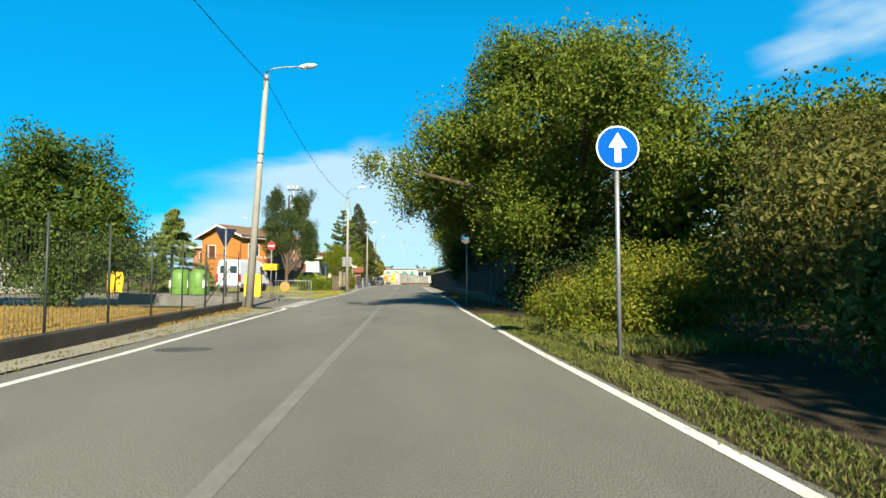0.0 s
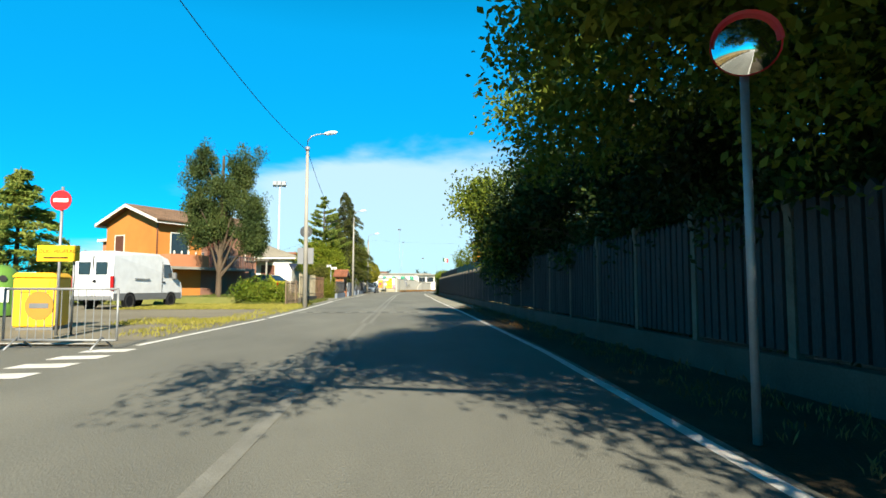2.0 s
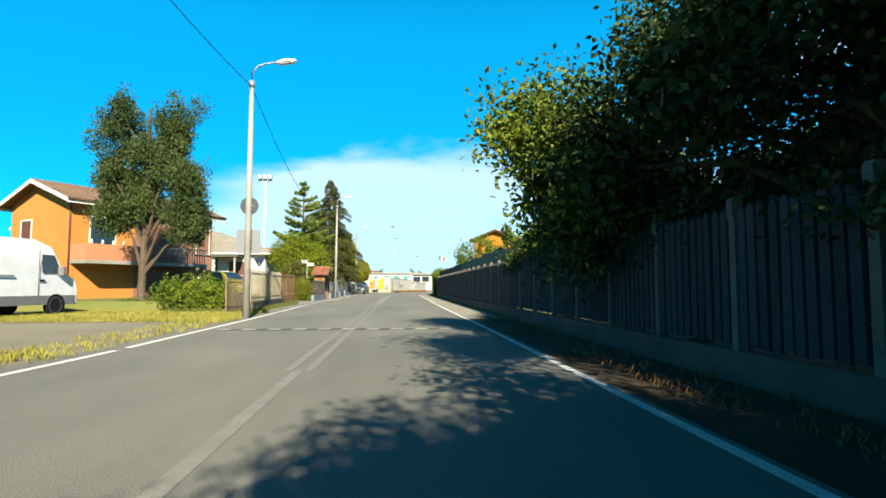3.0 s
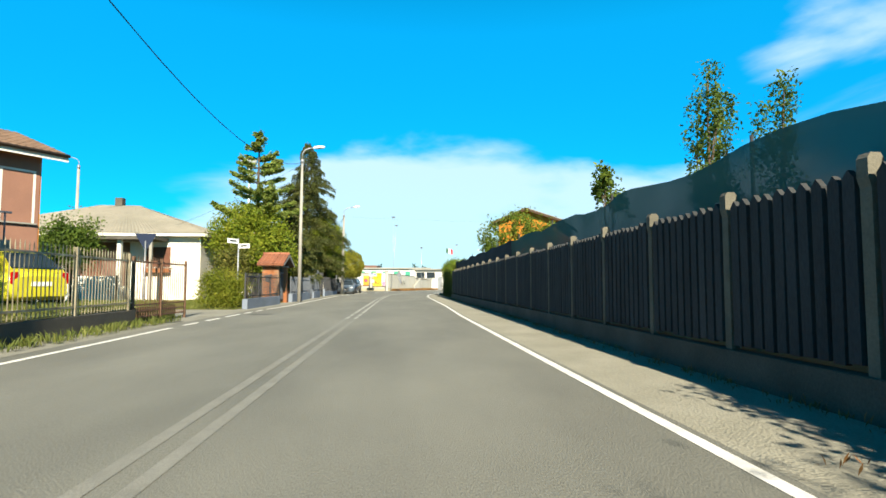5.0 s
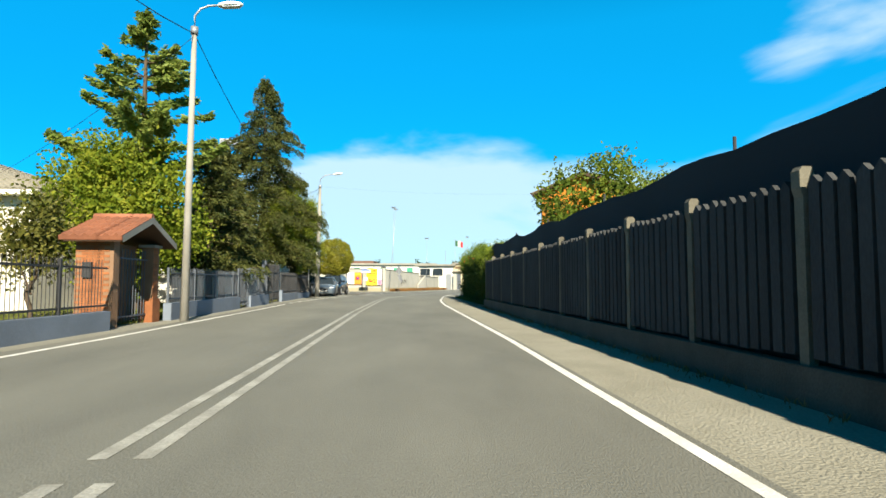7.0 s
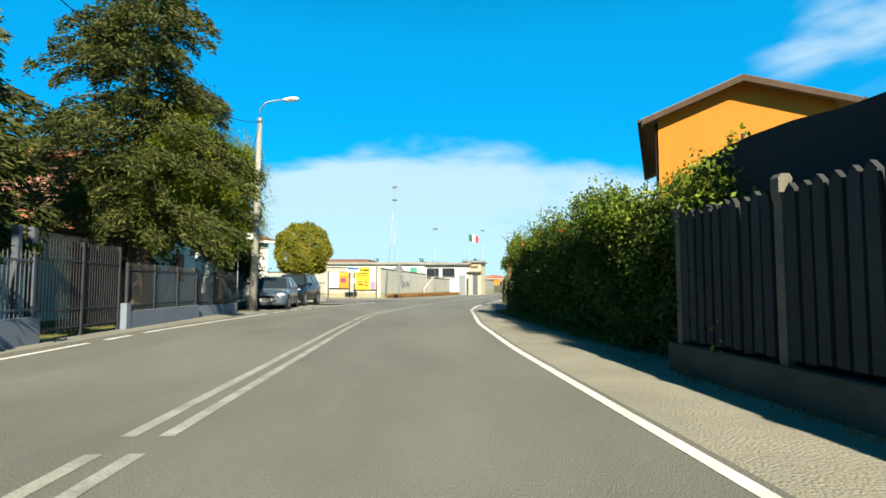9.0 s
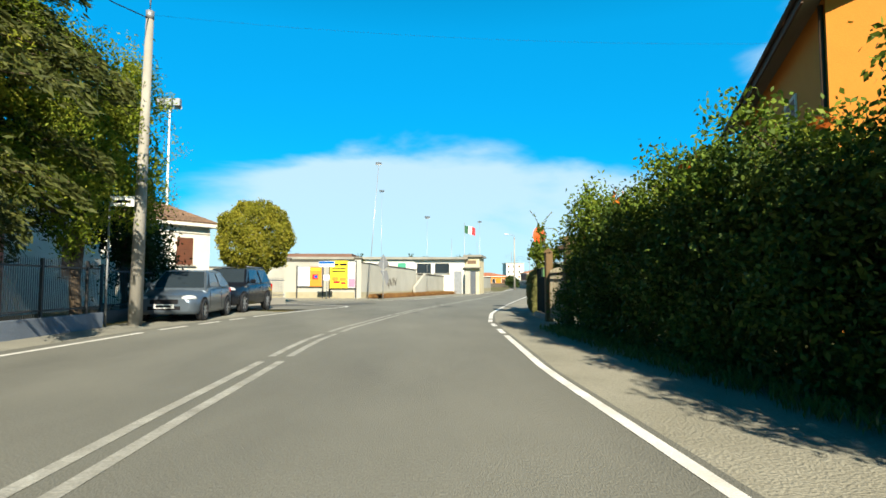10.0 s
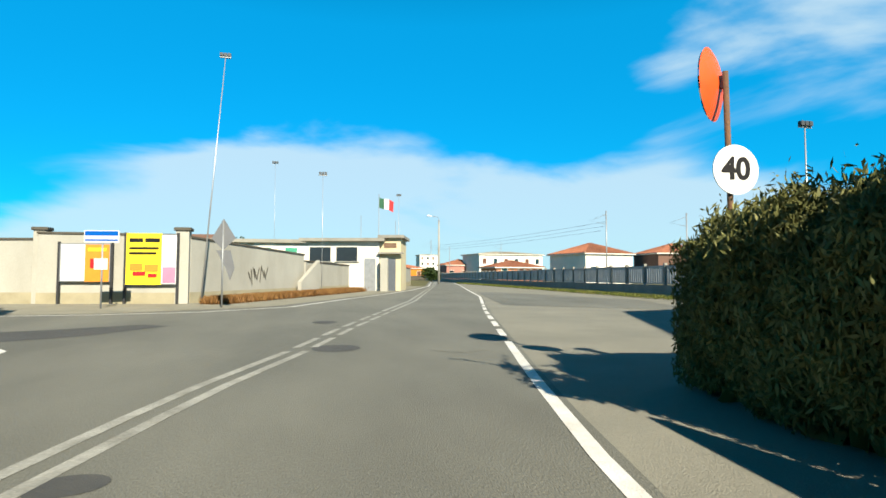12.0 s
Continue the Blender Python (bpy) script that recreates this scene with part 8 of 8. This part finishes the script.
def van():
    t = thing("van", "white high-roofed panel van with dark rear windows", "van", at=pose(-12.9, 43.4, 0, 0, 0, -9))
    # front towards +y, rear doors at y = 0; right flank at x = 0
    w = 0.97
    side = [(0.0, 0.48), (0.02, 0.55), (0.0, 1.5), (0.1, 2.45), (0.3, 2.62), (3.6, 2.66), (4.25, 2.42), (4.75, 1.55), (5.3, 1.28), (5.42, 0.95), (5.42, 0.42), (5.2, 0.38), (0.1, 0.42)]

    def body(bm):
        def inset(z):
            return 0.0 if z < 1.3 else 0.09 * (z - 1.3) / 1.3 + (0.08 if z > 2.55 else 0)
        a = [bm.verts.new((-2 * w + inset(z), y, z)) for y, z in side]
        b = [bm.verts.new((-inset(z), y, z)) for y, z in side]
        bm.faces.new(a), bm.faces.new(b[::-1])
        for k in range(len(side)):
            bm.faces.new((a[k], b[k], b[(k + 1) % len(side)], a[(k + 1) % len(side)]))
    shape("body", body, "van_white", t, bevel=0.035)
    for s, x in ((-1, -2 * w), (1, 0.0)):
        boxed("sill_panel", (x - 0.012, x + 0.012, 0.05, 5.3, 0.40, 0.72), "bumper_grey", t, "grey lower panel")
        boxed("rub_strip", (x - 0.014, x + 0.014, 1.5, 2.6, 1.36, 1.41), "bumper_grey", t)
        m = Matrix.Translation((x + s * -0.02, 0, 0))
        shape("cab_window", lambda bm: poly(bm, [(x + s * 0.012 - s * q, y, z) for y, z, q in ((3.75, 1.5, 0.01), (4.62, 1.5, 0.01), (4.3, 2.15, 0.05), (3.75, 2.15, 0.05))]), "window_glass", t)
        boxed("wing_mirror", (x + s * 0.02 - 0.08, x + s * 0.2 + 0.0, 4.45, 4.6, 1.42, 1.75) if s > 0 else (x - 0.22, x - 0.02, 4.45, 4.6, 1.42, 1.75), "bumper_grey", t, bevel=0.02)
        boxed("door_seam", (x - 0.006, x + 0.006, 3.6, 3.612, 0.72, 2.3), "black_paint", t)
        boxed("door_handle", (x - 0.02, x + 0.02, 3.66, 3.86, 1.22, 1.28), "black_paint", t)
        boxed("tail_light", (x - 0.13 if s > 0 else x - 0.01, x + 0.01 if s > 0 else x + 0.13, -0.02, 0.06, 0.85, 1.5), "red_lens", t)
        for yy in (1.15, 4.4):
            shape("wheel_arch", lambda bm: disc(bm, 0.42, -0.012, 0.016, 28, Matrix.Translation((x, yy, 0.35)) @ Matrix.Rotation(radians(90), 4, "Y")), "black_paint", t)
            wheel(t, x - s * 0.09, yy, 0.35, 0.22, s)
    for x0, x1 in ((-1.65, -1.1), (-0.84, -0.3)):
        boxed("rear_window", (x0, x1, -0.012, 0.05, 1.55, 2.12), "window_glass", t, bevel=0.01)
    boxed("door_seam", (-w - 0.006, -w + 0.006, -0.008, 0.05, 0.6, 2.4), "black_paint", t)
    boxed("rear_bumper", (-1.9, -0.04, -0.12, 0.06, 0.42, 0.62), "bumper_grey", t, bevel=0.03)
    boxed("number_plate", (-1.5, -1.1, -0.014, 0.02, 1.0, 1.12), "white_sign", t)
    boxed("door_handle", (-0.92, -0.8, -0.03, 0.02, 1.2, 1.32), "black_paint", t)
    shape("windscreen", lambda bm: poly(bm, [(-1.78, 4.75, 1.62), (-0.16, 4.75, 1.62), (-0.25, 4.3, 2.36), (-1.69, 4.3, 2.36)]), "window_glass", t)
    boxed("front_bumper", (-1.9, -0.04, 5.3, 5.5, 0.38, 0.75), "bumper_grey", t, bevel=0.04)
    for x in (-1.72, -0.22):
        boxed("headlight", (x - 0.15, x + 0.15, 5.3, 5.44, 0.85, 1.12), "lamp_glass", t, bevel=0.03)
    return t


van()

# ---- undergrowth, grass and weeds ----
# the shade behind the fence is part of these hedges' dark leaf colour
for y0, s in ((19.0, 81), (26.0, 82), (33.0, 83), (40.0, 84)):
    broadleaf("overgrown_hedge", "overgrown hedge leaning over a concrete fence, shade put into its leaf colour", (5.2, y0 + 3, 0), (5.2, y0 + 3, 2.4), 0.07,
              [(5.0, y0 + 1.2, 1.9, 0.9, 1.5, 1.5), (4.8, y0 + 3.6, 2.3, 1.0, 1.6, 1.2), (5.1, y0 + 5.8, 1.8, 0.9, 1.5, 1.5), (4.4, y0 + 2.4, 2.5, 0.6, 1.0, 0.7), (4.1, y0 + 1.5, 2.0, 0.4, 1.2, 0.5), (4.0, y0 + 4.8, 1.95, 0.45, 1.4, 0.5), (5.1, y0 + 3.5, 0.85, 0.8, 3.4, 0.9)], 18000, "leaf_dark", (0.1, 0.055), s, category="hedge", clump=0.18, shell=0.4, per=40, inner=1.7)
# trees beside the road before the first bend: their shade lies over the bank
broadleaf("tree", "tall broadleaf tree beside the road", (6.6, -4.5, 0), (6.8, -4.5, 5.5), 0.2,
          [(6.5, -4.5, 6.2, 2.0, 2.2, 2.2), (6.0, -4.6, 3.4, 1.7, 2.0, 2.0), (9.6, -4.2, 5.4, 2.2, 2.4, 2.6), (8.4, -4.0, 3.0, 2.2, 2.0, 2.2)], 26000, "leaf_dark", (0.19, 0.1), 85)

G = np.random.default_rng(90)


def scatter(n, x0, x1, y0, y1):
    return np.c_[G.uniform(x0, x1, n), G.uniform(y0, y1, n)]


def along(line, n, y0, y1, o0, o1):
    y = G.uniform(y0, y1, n)
    return np.c_[np.interp(y, *line) + G.uniform(o0, o1, n), y]


tufts("verge_grass", "short sunlit grass and weeds along the right edge line", G, along(R_LINE, 3000, -2, 16.5, 0.14, 0.85), 0.055, "blade_green")
tufts("verge_grass", "taller weeds on the bank before the brambles", G, along(R_LINE, 2600, 7.5, 13.5, 0.8, 3.4), 0.17, "blade_green", spread=0.1)
tufts("verge_grass", "sparse weeds in the shade of the fence", G, along(R_LINE, 420, 19, 47, 0.5, 1.6), 0.09, "blade_rust")
tufts("lawn_grass", "dry yellow grass behind a wire fence", G, np.concatenate([scatter(3800, -12, -5.3, 4, 20), scatter(2500, -20, -10, 8, 22)]), 0.10, "blade_dry")
tufts("kerb_weeds", "thin dry weeds along a kerb", G, along(L_LINE, 240, 2, 20, -0.95, -0.35), 0.05, "blade")
tufts("yard_grass", "yellow-green grass at the edge of a yard", G, np.concatenate([along(L_LINE, 380, 30, 47, -1.5, -0.25), scatter(3600, -13, -5.3, 43.5, 50), scatter(350, -8, -5.2, 33.5, 36)]), 0.11, "blade_sun")
tufts("yard_grass", "grass and weeds before a garden fence", G, np.concatenate([along(L_LINE, 200, 48, 60, -1.1, -0.6), scatter(300, -9, -6.6, 49, 51)]), 0.2, "blade_green")
tufts("yard_grass", "grass and weeds on a raised yard behind an iron fence", G, scatter(1900, -12, -6.85, 51.5, 61.5), 0.18, "blade_green", z=0.4)
tufts("lawn_grass", "green garden grass behind a low wall", G, scatter(5200, -13, -6.3, 66.5, 86), 0.1, "blade_green")
tufts("wall_weeds", "dry orange-brown weeds at the foot of a wall", G, np.concatenate([np.c_[-1.4 + 6.6 * u + G.uniform(0.1, 1.2, 4200), 124.2 + 15.4 * u + G.uniform(-0.8, 0.2, 4200)] for u in (G.uniform(0, 1, 4200),)]), 0.3, "blade_rust")
tufts("track_grass", "green grass along the railway wall", G, np.concatenate([np.c_[19.3 + 5.4 * u - G.uniform(0.1, 1.3, 2600), 124 + 54 * u] for u in (G.uniform(-0.2, 1, 2600),)]), 0.2, "blade_green")
tufts("fence_weeds", "weeds along the foot of the concrete fence", G, np.c_[G.uniform(3.6, 3.82, 300), G.uniform(46, 86, 300)], 0.08, "blade_rust")
tufts("hedge_weeds", "weeds under the hedge", G, np.c_[G.uniform(3.9, 4.8, 700), G.uniform(86, 98, 700)], 0.16, "blade_green")
